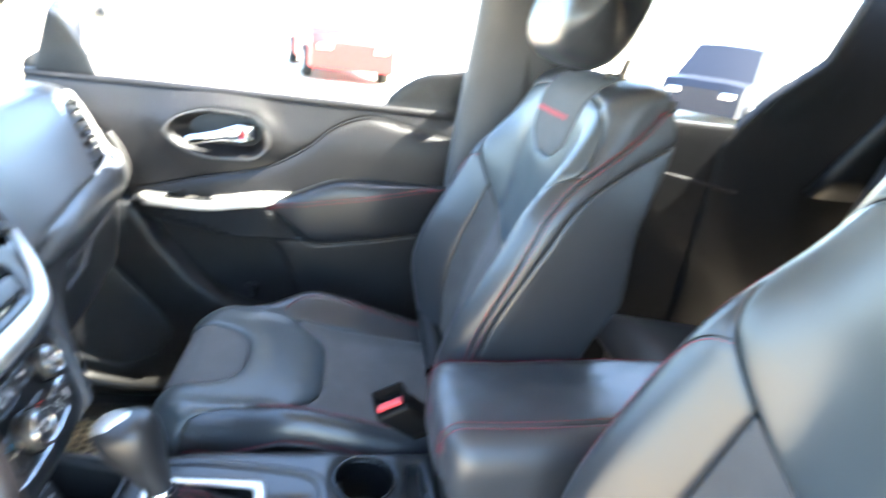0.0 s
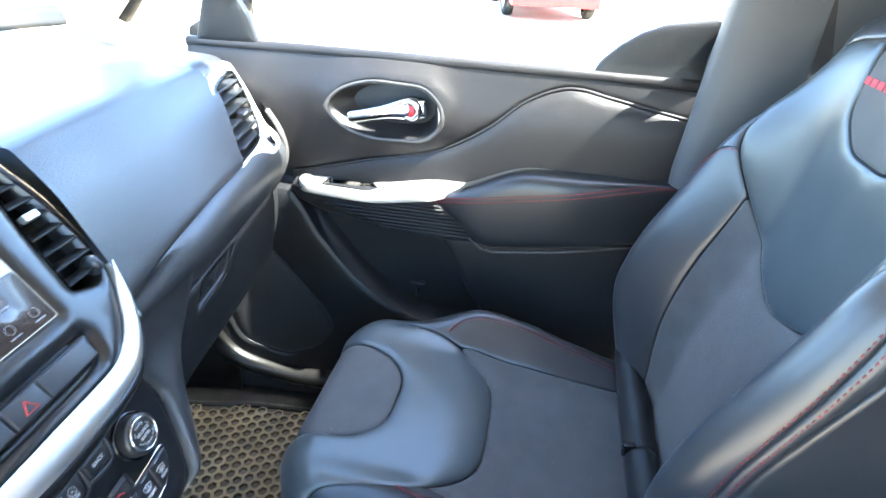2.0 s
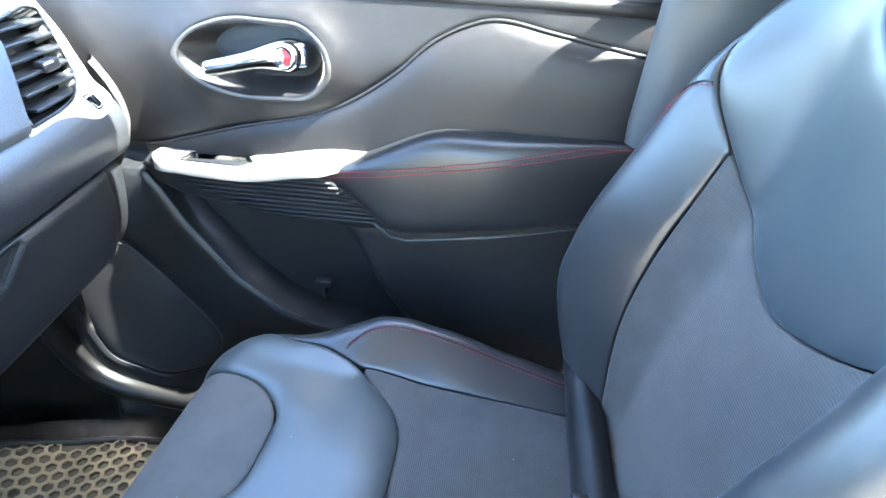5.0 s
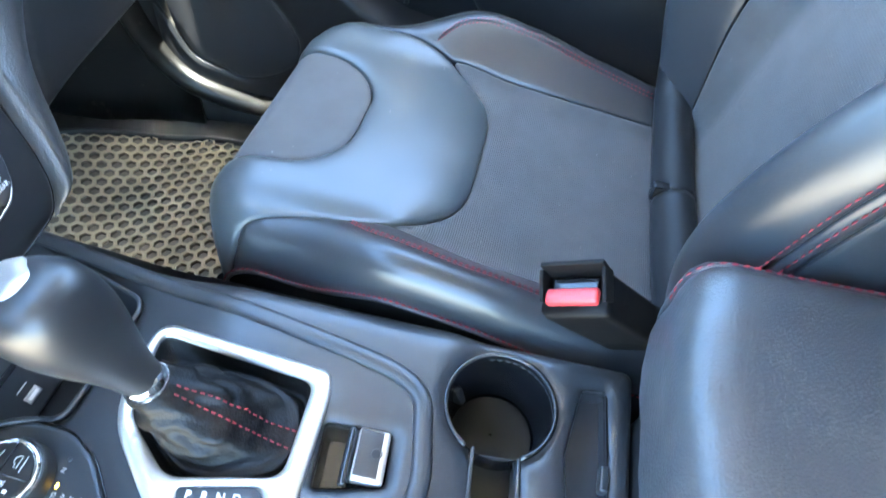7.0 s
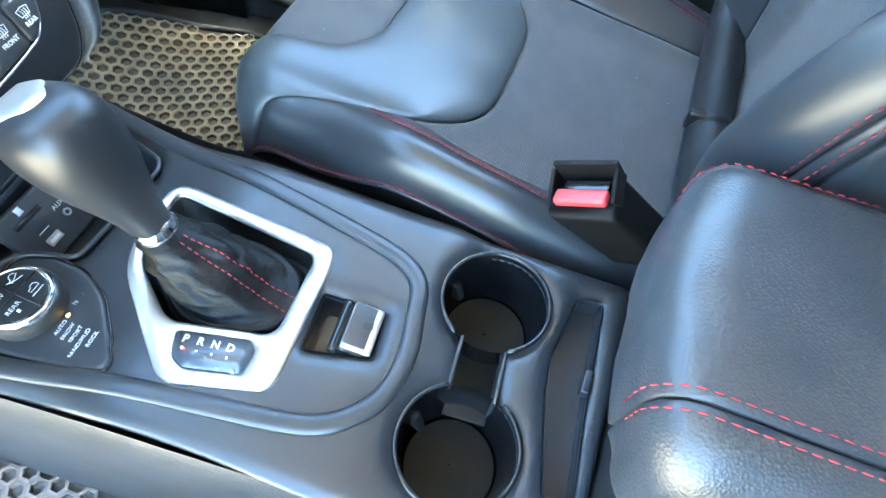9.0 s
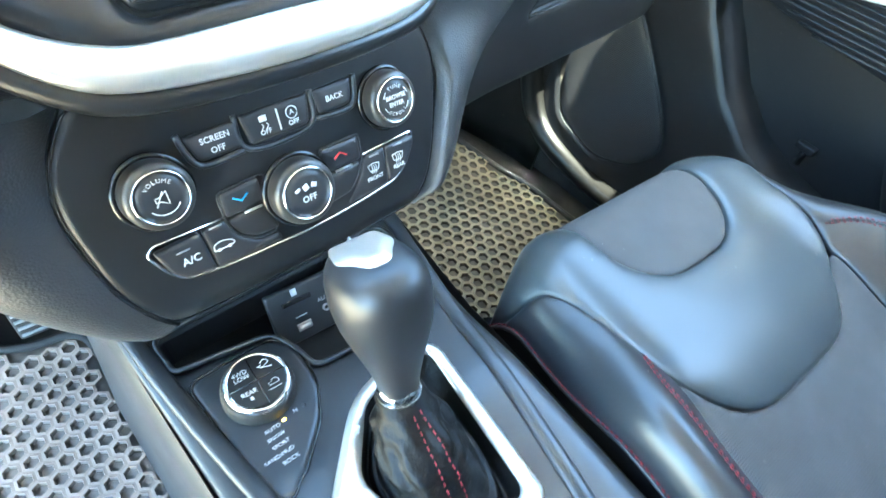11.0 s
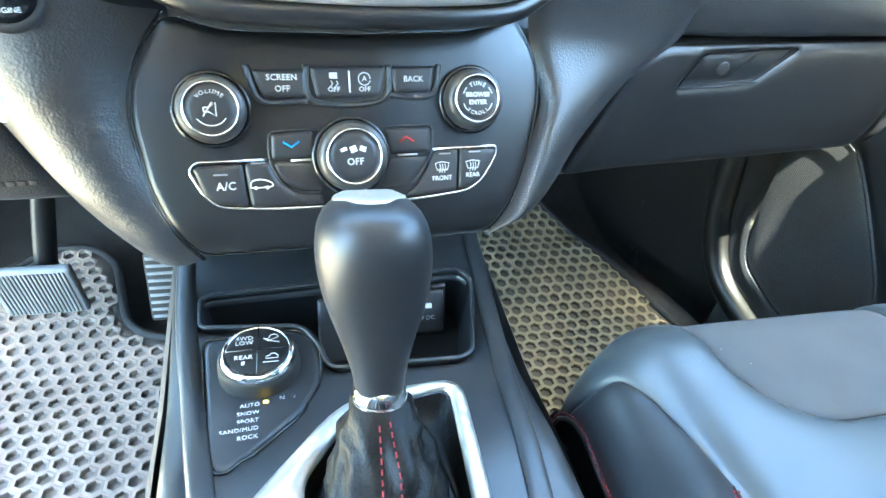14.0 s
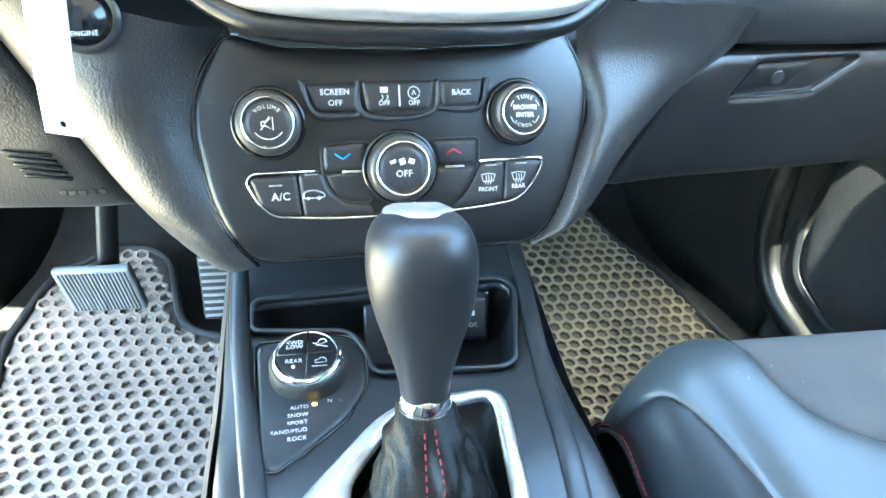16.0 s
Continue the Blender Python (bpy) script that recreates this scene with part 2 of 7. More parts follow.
def resample(poly, step, closed=True):
    out, k = [], len(poly)
    for i in range(k if closed else k - 1):
        a, b = Vector(poly[i]), Vector(poly[(i + 1) % k])
        n = max(1, math.ceil((b - a).length / step))
        out += [a + (b - a) * j / n for j in range(n)]
    if not closed:
        out.append(Vector(poly[-1]))
    return out


def inside(px, py, poly):
    poly = np.asarray(poly)
    x0, y0 = poly[:, 0], poly[:, 1]
    x1, y1 = np.roll(x0, -1), np.roll(y0, -1)
    hit = np.zeros(len(px), bool)
    for a, b, c, d in zip(x0, y0, x1, y1):
        if b == d:
            continue
        cross = ((b > py) != (d > py)) & (px < (c - a) * (py - b) / (d - b) + a)
        hit ^= cross
    return hit


def distance(px, py, poly, closed=True):
    poly = np.asarray(poly, float)
    a, b = poly, np.roll(poly, -1, 0)
    if not closed:
        a, b = poly[:-1], poly[1:]
    p = np.stack([px, py], -1)[:, None]
    ab = (b - a)[None]
    t = np.clip(((p - a[None]) * ab).sum(-1) / np.maximum((ab ** 2).sum(-1), 1e-12), 0, 1)
    return np.sqrt(((p - a[None] - t[..., None] * ab) ** 2).sum(-1)).min(1)


def flat(origin, ex, ey):
    """The map from a plane's own coordinates to the world."""
    o, ex, ey = Vector(origin), Vector(ex).normalized(), Vector(ey).normalized()
    return lambda u, v: o + ex * u + ey * v


def normal_at(f, u, v, e=5e-4):
    return (f(u + e, v) - f(u - e, v)).cross(f(u, v + e) - f(u, v - e)).normalized()


def panel(name, outline, f, material, parent, step=0.02, dip=0.002, roll=0.004, thick=0.01, puff=0.0, holes=(), label="", lift=0.0, relief=None):
    """A skin with the given outline on the surface f(u, v): its edge rolls down by dip over the width roll, its middle stands puff
    proud, and a skirt goes down by thick. relief(u, v): further height."""
    step_b = min(step, 0.012) if dip else step
    rings = [[tuple(p) for p in resample(r, step_b)] for r in (outline, *holes)]
    pts, loops = [], []
    for r in rings:
        loops.append(list(range(len(pts), len(pts) + len(r))))
        pts += r
    o = np.array(rings[0])
    # rows of points beside the edges, then a grid
    xs = np.arange(o[:, 0].min() + step / 2, o[:, 0].max(), step)
    ys = np.arange(o[:, 1].min() + step / 2, o[:, 1].max(), step)
    gx, gy = [a.ravel() for a in np.meshgrid(xs, ys)]
    extra = []
    if dip and roll < step:
        for r, hole in zip(rings, [False] + [True] * len(holes)):
            R = np.array(r)
            tan = np.roll(R, -1, 0) - np.roll(R, 1, 0)
            tan /= np.maximum(np.linalg.norm(tan, axis=1), 1e-9)[:, None]
            nor = np.stack([-tan[:, 1], tan[:, 0]], -1)
            for w in (0.45 * roll, 1.1 * roll, 2.2 * roll):
                for sgn in (1, -1):
                    extra.append(R + sgn * w * nor)
    if extra:
        E_ = np.concatenate(extra)
        keep = inside(E_[:, 0], E_[:, 1], rings[0])
        for h in rings[1:]:
            keep &= ~inside(E_[:, 0], E_[:, 1], h)
        E_ = E_[keep]
        d = np.min([distance(E_[:, 0], E_[:, 1], r) for r in rings], axis=0)
        E_ = E_[d > 0.40 * roll]
    ok = inside(gx, gy, rings[0])
    for h in rings[1:]:
        ok &= ~inside(gx, gy, h)
    gx, gy = gx[ok], gy[ok]
    if len(gx):
        d = np.min([distance(gx, gy, r) for r in rings], axis=0)
        lim = max(0.5 * step, 2.6 * roll if extra else 0)
        gx, gy = gx[d > lim], gy[d > lim]
    pts += list(zip(gx, gy))
    if extra:
        pts += [tuple(p) for p in E_]
    edges = [(l[i], l[(i + 1) % len(l)]) for l in loops for i in range(len(l))]
    vs, _, fs, _, _, _ = delaunay_2d_cdt([Vector(p) for p in pts], edges, [], 0, 1e-6)
    A = np.array([(v.x, v.y) for v in vs])
    cen = np.array([A[list(t)].mean(0) for t in fs])
    ok = inside(cen[:, 0], cen[:, 1], rings[0])
    for h in rings[1:]:
        ok &= ~inside(cen[:, 0], cen[:, 1], h)
    fs = [tuple(t) for t, k in zip(fs, ok) if k]
    used = sorted({i for t in fs for i in t})
    new_id = {a: b for b, a in enumerate(used)}
    A = A[used]
    fs = [tuple(new_id[i] for i in t) for t in fs]
    d = np.min([distance(A[:, 0], A[:, 1], r) for r in rings], axis=0)
    off = lift - dip * np.exp(-(d / max(roll, 1e-6)) ** 1.5) + puff * (1 - np.exp(-d / max(4 * roll, 1e-6)))
    verts, uvs = [], []
    for (u, v), k in zip(A, off):
        h = k + (relief(u, v) if relief else 0.0)
        n = normal_at(f, u, v)
        verts.append(f(u, v) + n * h)
        uvs.append((u, v))
    # the skirt
    count = {}
    for t in fs:
        for a, b in ((t[0], t[1]), (t[1], t[2]), (t[2], t[0])):
            count[(a, b)] = count.get((a, b), 0) + 1
    rim = [(a, b) for (a, b) in count if (b, a) not in count]
    low = {}
    for a, b in rim:
        for i in (a, b):
            if i not in low:
                u, v = A[i]
                low[i] = len(verts)
                verts.append(f(u, v) - normal_at(f, u, v) * (thick - lift))
                uvs.append((u, v))
    faces = list(fs) + [(b, a, low[a], low[b]) for a, b in rim]
    return mesh_part(name, verts, faces, material, parent, label, True, uvs)


def loft(name, rings, material, parent=None, closed_u=True, cap=True, label="", closed_v=False):
    """A skin over rings of equally many points."""
    n, verts, faces = len(rings[0]), [Vector(p) for r in rings for p in r], []
    k = len(rings)
    for i in range(k if closed_v else k - 1):
        for j in range(n if closed_u else n - 1):
            a, b = i * n + j, i * n + (j + 1) % n
            c, d = ((i + 1) % k) * n + (j + 1) % n, ((i + 1) % k) * n + j
            faces.append((a, b, c, d))
    if cap and closed_u and not closed_v:
        faces.append(tuple(range(n))[::-1])
        faces.append(tuple(range((k - 1) * n, k * n)))
    return mesh_part(name, verts, faces, material, parent, label, True)


def tube(name, pts, r, material, parent=None, segs=8, closed=False, label="", squash=1.0, up=None):
    P = [Vector(p) for p in pts]
    rings, prev = [], None
    for i, p in enumerate(P):
        a = P[i - 1] if (i or closed) else P[0]
        b = P[(i + 1) % len(P)] if (i < len(P) - 1 or closed) else P[-1]
        t = (b - a).normalized()
        side = t.cross(Vector(up)) if up else (prev - t * prev.dot(t) if prev else t.orthogonal())
        side.normalize()
        prev = side
        o = t.cross(side)
        rr = r[i] if isinstance(r, (list, tuple)) else r
        rings.append([p + side * rr * math.cos(2 * math.pi * k / segs) + o * rr * squash * math.sin(2 * math.pi * k / segs) for k in range(segs)])
    return loft(name, rings, material, parent, True, not closed, label, closed)


def lathe(name, profile, origin, axis, material, parent=None, segs=36, label="", ridges=0, ridge=0.0, cap=True, turn=0.0):
    """profile: (radius, height along the axis)."""
    ax = Vector(axis).normalized()
    s = ax.orthogonal().normalized()
    o, w = Vector(origin), ax.cross(s)
    rings = []
    for r, h in profile:
        ring = []
        for k in range(segs):
            a = 2 * math.pi * k / segs + turn
            rr = r + (ridge if (ridges and k % 2) else 0)
            ring.append(o + ax * h + s * rr * math.cos(a) + w * rr * math.sin(a))
        rings.append(ring)
    return loft(name, rings, material, parent, True, cap, label)


def rbox(name, size, m, material, parent=None, r=0.004, label="", segs=3, smooth=True):
    """A box with rounded edges at the pose m."""
    bm = bmesh.new()
    bmesh.ops.create_cube(bm, size=1.0)
    bmesh.ops.scale(bm, vec=size, verts=bm.verts)
    if r:
        bmesh.ops.bevel(bm, geom=list(bm.edges), offset=min(r, 0.45 * min(size)), segments=segs, profile=0.6, affect="EDGES")
    bmesh.ops.transform(bm, matrix=m, verts=bm.verts)
    return bm_part(name, bm, material, parent, label, smooth)


def axes(origin, ex, ey):
    """The pose whose x and y axes run along ex and ey."""
    ex, ey = Vector(ex).normalized(), Vector(ey).normalized()
    ez = ex.cross(ey).normalized()
    ey = ez.cross(ex)
    return Matrix.Translation(Vector(origin)) @ Matrix((ex, ey, ez)).transposed().to_4x4()


def stitches(name, line, f, material, parent, length=0.0048, gap=0.0022, r=0.0007, lift=0.0006, label="red thread stitching"):
    """A row of small threads along a line on the surface f."""
    pts = resample(line, 0.001, False)
    verts, faces = [], []
    n = len(pts)
    run, span = 0, max(2, int(length * 1000))
    hop = max(1, int(gap * 1000))
    while run + span < n:
        a, b = pts[run], pts[run + span]
        A, B = f(a.x, a.y), f(b.x, b.y)
        N = normal_at(f, (a.x + b.x) / 2, (a.y + b.y) / 2)
        t = (B - A)
        if t.length > 1e-6:
            t.normalize()
            s = N.cross(t).normalized()
            c = len(verts)
            for e, k in ((A, 0.4), (A + (B - A) * 0.3, 1.0), (A + (B - A) * 0.7, 1.0), (B, 0.4)):
                h = lift + r * (0.2 if k < 1 else 1.0)
                verts += [e + N * (h + r * k * 0.8), e + s * r * k + N * lift, e - s * r * k + N * lift]
            for i in range(3):
                q = c + 3 * i
                faces += [(q, q + 1, q + 4, q + 3), (q + 1, q + 2, q + 5, q + 4), (q + 2, q, q + 3, q + 5)]
        run += span + hop
    return mesh_part(name, verts, faces, material, parent, label, True)


def text(body, size, m, material, parent, bold=0.0, align="CENTER", squeeze=1.0):
    cu = bpy.data.curves.new("lettering", "FONT")
    cu.body, cu.size, cu.align_x, cu.align_y = body, size, align, "CENTER"
    cu.extrude, cu.offset, cu.resolution_u = 0.00012, bold, 3
    cu.space_character = 1.05
    cu.materials.append(material)
    ob = new("lettering", cu)
    ob.matrix_basis = base_of(parent).inverted() @ m @ Matrix.Diagonal((squeeze, 1, 1, 1))
    ob.parent = parent
    return ob


def smooth01(a, b, x):
    t = max(0.0, min(1.0, (x - a) / (b - a)))
    return t * t * (3 - 2 * t)


def arc_fall(s, r):
    """How far a sheet that bends down with radius r has gone forward and down after the length s."""
    if s <= 0:
        return s, 0.0
    a = s / r
    if a < math.pi / 2:
        return r * math.sin(a), r * (1 - math.cos(a))
    return r, r + (s - r * math.pi / 2)

# ---- the shell of the car and what lies round it ----
GROUND_Z = -0.46


def sheet(name, f, us, vs, material, parent=None, label="", kind="", thick=0.0):
    rings = [[f(u, v) for v in vs] for u in us]
    ob = loft(name, rings, material, parent, False, False, label)
    if thick:
        md = ob.modifiers.new("thickness", "SOLIDIFY")
        md.thickness, md.offset = thick, 0.0
    if kind:
        tagged(ob, label, kind=kind)
    return ob


def lin(a, b, n):
    return [a + (b - a) * i / (n - 1) for i in range(n)]


GROUND = mat("pale_sandy_concrete", (0.54, 0.43, 0.29), 0.9, grain=0.6, grain_size=30, blotch=0.12, blotch_size=0.6)
bm = bmesh.new()
bmesh.ops.create_grid(bm, x_segments=40, y_segments=40, size=400.0)
bmesh.ops.translate(bm, vec=(0, 0, GROUND_Z), verts=bm.verts)
tagged(bm_part("ground", bm, GROUND), "pale sunlit concrete parking ground", "ground", kind="structure")

# floor pan, toe boards and tunnel
def floor_f(x, y):
    z = -0.012 + 0.42 * max(0.0, (y - 0.86)) ** 1.0 * (1 if y > 0.86 else 0) + 0.9 * max(0.0, y - 1.02)
    return Vector((x, y, z))


tagged(sheet("floor", floor_f, lin(-0.76, 0.80, 12), lin(-1.35, 1.30, 40), CARPET), "dark carpeted car floor", "floor", kind="structure")
tagged(sheet("firewall", lambda x, z: Vector((x, 1.22 + 0.1 * z, z)), lin(-0.85, 0.85, 5), lin(0.1, 0.80, 4), CARPET), "dark carpeted bulkhead behind the dashboard", "wall", kind="structure")

ROOF_Z = 1.27
tagged(sheet("ceiling", lambda x, y: Vector((x, y, ROOF_Z - 0.10 * (x / 0.7) ** 2 - 0.06 * max(0, (y - 0.05) / 0.4) ** 2)), lin(-0.60, 0.60, 13), lin(-1.9, 0.42, 14), HEADLINER, thick=0.03), "pale grey fabric headliner", "ceiling", kind="structure")
tagged(panel("wall_left", [(0.0, 0.05), (0.52, 0.05), (0.52, 1.20), (0.0, 1.20)], lambda u, v: Vector((-0.757 + 0.16 * max(0.0, v - 0.85), -0.99 + u, v)), HARD, None, 0.06, 0.004, 0.006, 0.03), "plain dark side wall behind the driver seat", "wall", kind="structure")
tagged(sheet("wall_rear", lambda x, z: Vector((x, -1.75, z)), lin(-0.75, 0.75, 5), lin(-0.05, 1.26, 5), HARD, thick=0.02), "dark trim behind the rear bench", "wall", kind="structure")


def pillar(name, a, b, w0, w1, side, material, label, depth=0.035):
    """A roof pillar from a to b, w wide along side."""
    A, B, S = Vector(a), Vector(b), Vector(side).normalized()
    rings = []
    for i in range(9):
        t = i / 8
        p, w = A.lerp(B, t), w0 + (w1 - w0) * t
        up = (B - A).normalized()
        n = up.cross(S).normalized()
        ring = []
        for k in range(14):
            an = 2 * math.pi * k / 14
            c, s = math.cos(an), math.sin(an)
            ring.append(p + S * w / 2 * math.copysign(abs(c) ** 0.6, c) + n * depth / 2 * math.copysign(abs(s) ** 0.6, s))
        rings.append(ring)
    return tagged(loft(name, rings, material, None, True, True), label, "pillar", kind="structure")


APILLAR = mat("pillar_trim", (0.42, 0.41, 0.39), 0.7, grain=0.25, grain_size=600)
BPILLAR = mat("grey_pillar_trim", (0.050, 0.052, 0.056), 0.55, grain=0.2, grain_size=600, blotch=0.1)
pillar("pillar_front_right", (0.80, 0.93, 0.76), (0.58, 0.34, 1.24), 0.10, 0.09, (0.25, 0.9, 0.0), APILLAR, "pale grey textured windscreen pillar trim")
pillar("pillar_front_left", (-0.80, 0.93, 0.76), (-0.58, 0.34, 1.24), 0.10, 0.09, (-0.25, 0.9, 0.0), APILLAR, "pale grey textured windscreen pillar trim")
pillar("pillar_middle_right", (0.835, -0.365, 0.02), (0.660, -0.395, 1.22), 0.27, 0.24, (0, 1, 0), BPILLAR, "dark grey plastic middle pillar trim", 0.07)
pillar("pillar_middle_left", (-0.775, -0.36, 0.02), (-0.60, -0.46, 1.22), 0.10, 0.10, (0, 1, 0), HARD, "dark grey plastic middle pillar trim", 0.07)
pillar("pillar_rear_right", (0.74, -1.35, 0.70), (0.58, -1.55, 1.20), 0.22, 0.25, (0, 1, 0), HARD, "dark rear pillar trim", 0.05)
pillar("pillar_rear_left", (-0.74, -1.35, 0.70), (-0.58, -1.55, 1.20), 0.22, 0.25, (0, 1, 0), HARD, "dark rear pillar trim", 0.05)
for sx, nm in ((1, "right"), (-1, "left")):
    quarter = rounded([(0.97, 0.80), (1.07, 0.935), (1.175, 1.03), (1.205, 1.20), (1.85, 1.20), (1.85, 0.05), (0.97, 0.05)], 0.02)
    tagged(panel("wall_quarter_" + nm, quarter if sx > 0 else [(-a, b) for a, b in quarter], (lambda u, v: Vector((0.757 - 0.16 * max(0.0, v - 0.85), -u, v))) if sx > 0 else (lambda u, v: Vector((-0.757 + 0.16 * max(0.0, v - 0.85), u, v))), REARPL, None, 0.08, 0.004, 0.006, 0.03), "dark plastic trim beside the rear bench", "wall", kind="structure")
    tagged(tube("roof_rail_" + nm, spline([(sx * 0.585, 0.40, 1.19), (sx * 0.60, 0.0, 1.225), (sx * 0.60, -0.6, 1.225), (sx * 0.585, -1.6, 1.19)], 6), 0.032, HEADLINER, None, 10), "pale roof rail trim", "trim", kind="structure")
tagged(tube("windscreen_header", spline([(-0.58, 0.36, 1.20), (0, 0.42, 1.235), (0.58, 0.36, 1.20)], 8), 0.035, HEADLINER, None, 10), "pale windscreen header trim", "trim", kind="structure")
ws = sheet("windscreen", lambda u, v: Vector((u * (0.80 - 0.22 * v), 1.10 - 0.12 * u * u - 0.68 * v, 0.80 + 0.43 * v)), lin(-1, 1, 13), lin(0, 1, 7), GLASS)
tagged(ws, "clear laminated windscreen", "windscreen", kind="structure")
ws.visible_shadow = False
tagged(tube("windscreen_seal", [Vector((u * 0.80, 1.085 - 0.12 * u * u, 0.815)) for u in lin(-1, 1, 17)], 0.022, FRIT, None, 8, squash=0.5), "black windscreen edge seal", "trim", kind="structure")
tagged(sheet("bonnet", lambda x, y: Vector((x, y, 0.74 - 0.10 * ((y - 1.1) / 1.0) ** 2 - 0.06 * (x / 0.8) ** 2)), lin(-0.85, 0.85, 9), lin(1.12, 2.1, 6), BODY, thick=0.02), "dark painted bonnet beyond the windscreen", "bonnet", kind="structure")


# ---- seats ----
def seat(name, xc, label, dy=0.0, dz=0.0, set_back=0.0):
    """A front seat: black leather with ribbed fabric inserts and red stitching."""
    s = thing(name, label, "seat", (xc, dy, 0.0), group="front seats")

    def cush(u, v):
        au = abs(u)
        xs, du = arc_fall(au - 0.172, 0.064)
        x = math.copysign(0.172 + xs, u) if au > 0.172 else u
        if au > 0.272:
            x -= math.copysign(0.22 * (au - 0.272), u)
        ys, dv = arc_fall(v - 0.228, 0.055)
        y = 0.228 + ys if v > 0.228 else v
        if dv > 0.055:
            y -= 0.25 * (dv - 0.055)
        rise = 0.050 * smooth01(0.130, 0.232, au) * (1 - 0.86 * smooth01(-0.05, 0.22, v)) * (1 - 0.25 * smooth01(-0.12, -0.28, v))
        rise += 0.038 * smooth01(0.120, 0.235, au) * math.exp(-((v - 0.025) / 0.130) ** 2)
        front = 0.016 * smooth01(-0.02, 0.08, v)
        z = 0.333 + 0.115 * y + rise + front - du - dv
        if v < -0.2:
            z -= 0.02 * smooth01(-0.2, -0.32, v)
        # the front corners are rounded in plan
        corner = smooth01(0.13, 0.27, abs(x))
        y -= 0.044 * corner * smooth01(0.04, 0.25, v)
        x *= 1 - 0.105 * smooth01(0.02, 0.26, v) * smooth01(0.06, 0.20, au)
        return Vector((xc + x, y - 0.012 + dy - set_back, z + dz))

    def rel_pad(u, v):
        return 0.004 * math.cos(u * 9) + 0.0012 * noise.noise(Vector((u * 22, v * 22, 3.0)))

    def rel_leather(u, v):
        return 0.0009 * noise.noise(Vector((u * 18, v * 18, 7.0))) + 0.0003 * noise.noise(Vector((u * 70, v * 45, 1.0)))

    patch = rounded([(-0.045, 0.155), (0.045, 0.155), (0.079, 0.176), (0.100, 0.210), (0.112, 0.335), (-0.112, 0.335), (-0.100, 0.210), (-0.079, 0.176)], [0.03, 0.03, 0.02, 0.02, 0.01, 0.01, 0.02, 0.02])
    edge = [(0.092, 0.010), (0.150, 0.0820), (0.170, 0.127), (0.185, 0.172), (0.199, 0.214), (0.218, 0.246), (0.243, 0.260), (0.270, 0.274), (0.270, 0.345), (0.114, 0.345), (0.102, 0.2095), (0.0805, 0.1745), (0.0455, 0.1525)]
    er = [0.045, 0.02, 0.03, 0.03, 0.02, 0.015, 0.01, 0.004, 0.01, 0.005, 0.02, 0.02, 0.03]
    pad = rounded(edge + [(-x, y) for x, y in edge[::-1]], er + er[::-1])
    insert = rounded([(-0.158, -0.285), (0.158, -0.285), (0.150, 0.0800), (0.0925, 0.0085), (-0.0925, 0.0085), (-0.150, 0.0800)], [0.02, 0.02, 0.015, 0.05, 0.05, 0.015])
    panel("thigh_pad", pad, cush, LEATHER_GREY, s, 0.013, 0.0020, 0.0026, 0.02, 0.003, label="smooth dark blue-grey leather thigh pad", relief=rel_pad)
    panel("fabric_patch", patch, cush, FABRIC_FLAT, s, 0.016, 0.0022, 0.003, 0.02, 0.001, label="flat dark grey fabric patch")
    panel("seat_insert", insert, cush, FABRIC, s, 0.014, 0.0024, 0.003, 0.02, 0.002, label="ribbed dark fabric seat insert", relief=lambda u, v: 0.002 * noise.noise(Vector((u * 12, v * 12, 5))))
    for sg in (-1, 1):
        bol = [(sg * 0.1592, -0.285), (sg * 0.1512, 0.0795), (sg * 0.1715, 0.1265), (sg * 0.1865, 0.1715), (sg * 0.2003, 0.2130), (sg * 0.2188, 0.2445), (sg * 0.2436, 0.2583), (sg * 0.270, 0.2720), (sg * 0.270, 0.10), (sg * 0.270, -0.10), (sg * 0.270, -0.285)]
        if sg < 0:
            bol = bol[::-1]
        panel("seat_bolster", rounded(bol, 0.006), cush, LEATHER, s, 0.012, 0.0016, 0.0022, 0.02, 0.001, label="black grained leather seat bolster", relief=rel_leather)
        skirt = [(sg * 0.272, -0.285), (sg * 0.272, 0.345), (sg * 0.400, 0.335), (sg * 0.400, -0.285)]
        panel("side_skirt", skirt if sg > 0 else skirt[::-1], cush, UNDER, s, 0.02, 0.0024, 0.0035, 0.02, label="black skirt below the cushion seam, shade put into its colour")
        stitches("stitching", [(sg * 0.2655, -0.27), (sg * 0.2655, 0.33)], cush, RED, s, r=0.0008, lift=0.0012)
        tube("piping", [cush(sg * 0.2712, v) for v in lin(-0.28, 0.335, 40)], 0.0020, LEATHER, s, 6)
        line = [tuple(p) for p in spline([(0.190, -0.27), (0.200, -0.12), (0.206, 0.0), (0.196, 0.075), (0.176, 0.105)] if sg > 0 else [(-0.184, -0.27), (-0.194, -0.12), (-0.199, 0.0), (-0.192, 0.075), (-0.176, 0.115)], 10)]
        stitches("stitching", line, cush, RED, s, r=0.0006, lift=0.0014)
        tube("seam", [cush(a - sg * 0.003, b) + normal_at(cush, a, b) * 0.0012 for a, b in line], 0.0008, BLACKPL, s, 5)
        stitches("stitching", [(a - sg * 0.006, b) for a, b in line], cush, RED, s, r=0.0006, lift=0.0014)
    # front skirt, darkened by colour like the sides
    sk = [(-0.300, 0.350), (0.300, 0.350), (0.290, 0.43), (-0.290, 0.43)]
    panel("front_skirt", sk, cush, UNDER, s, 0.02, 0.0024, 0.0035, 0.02)
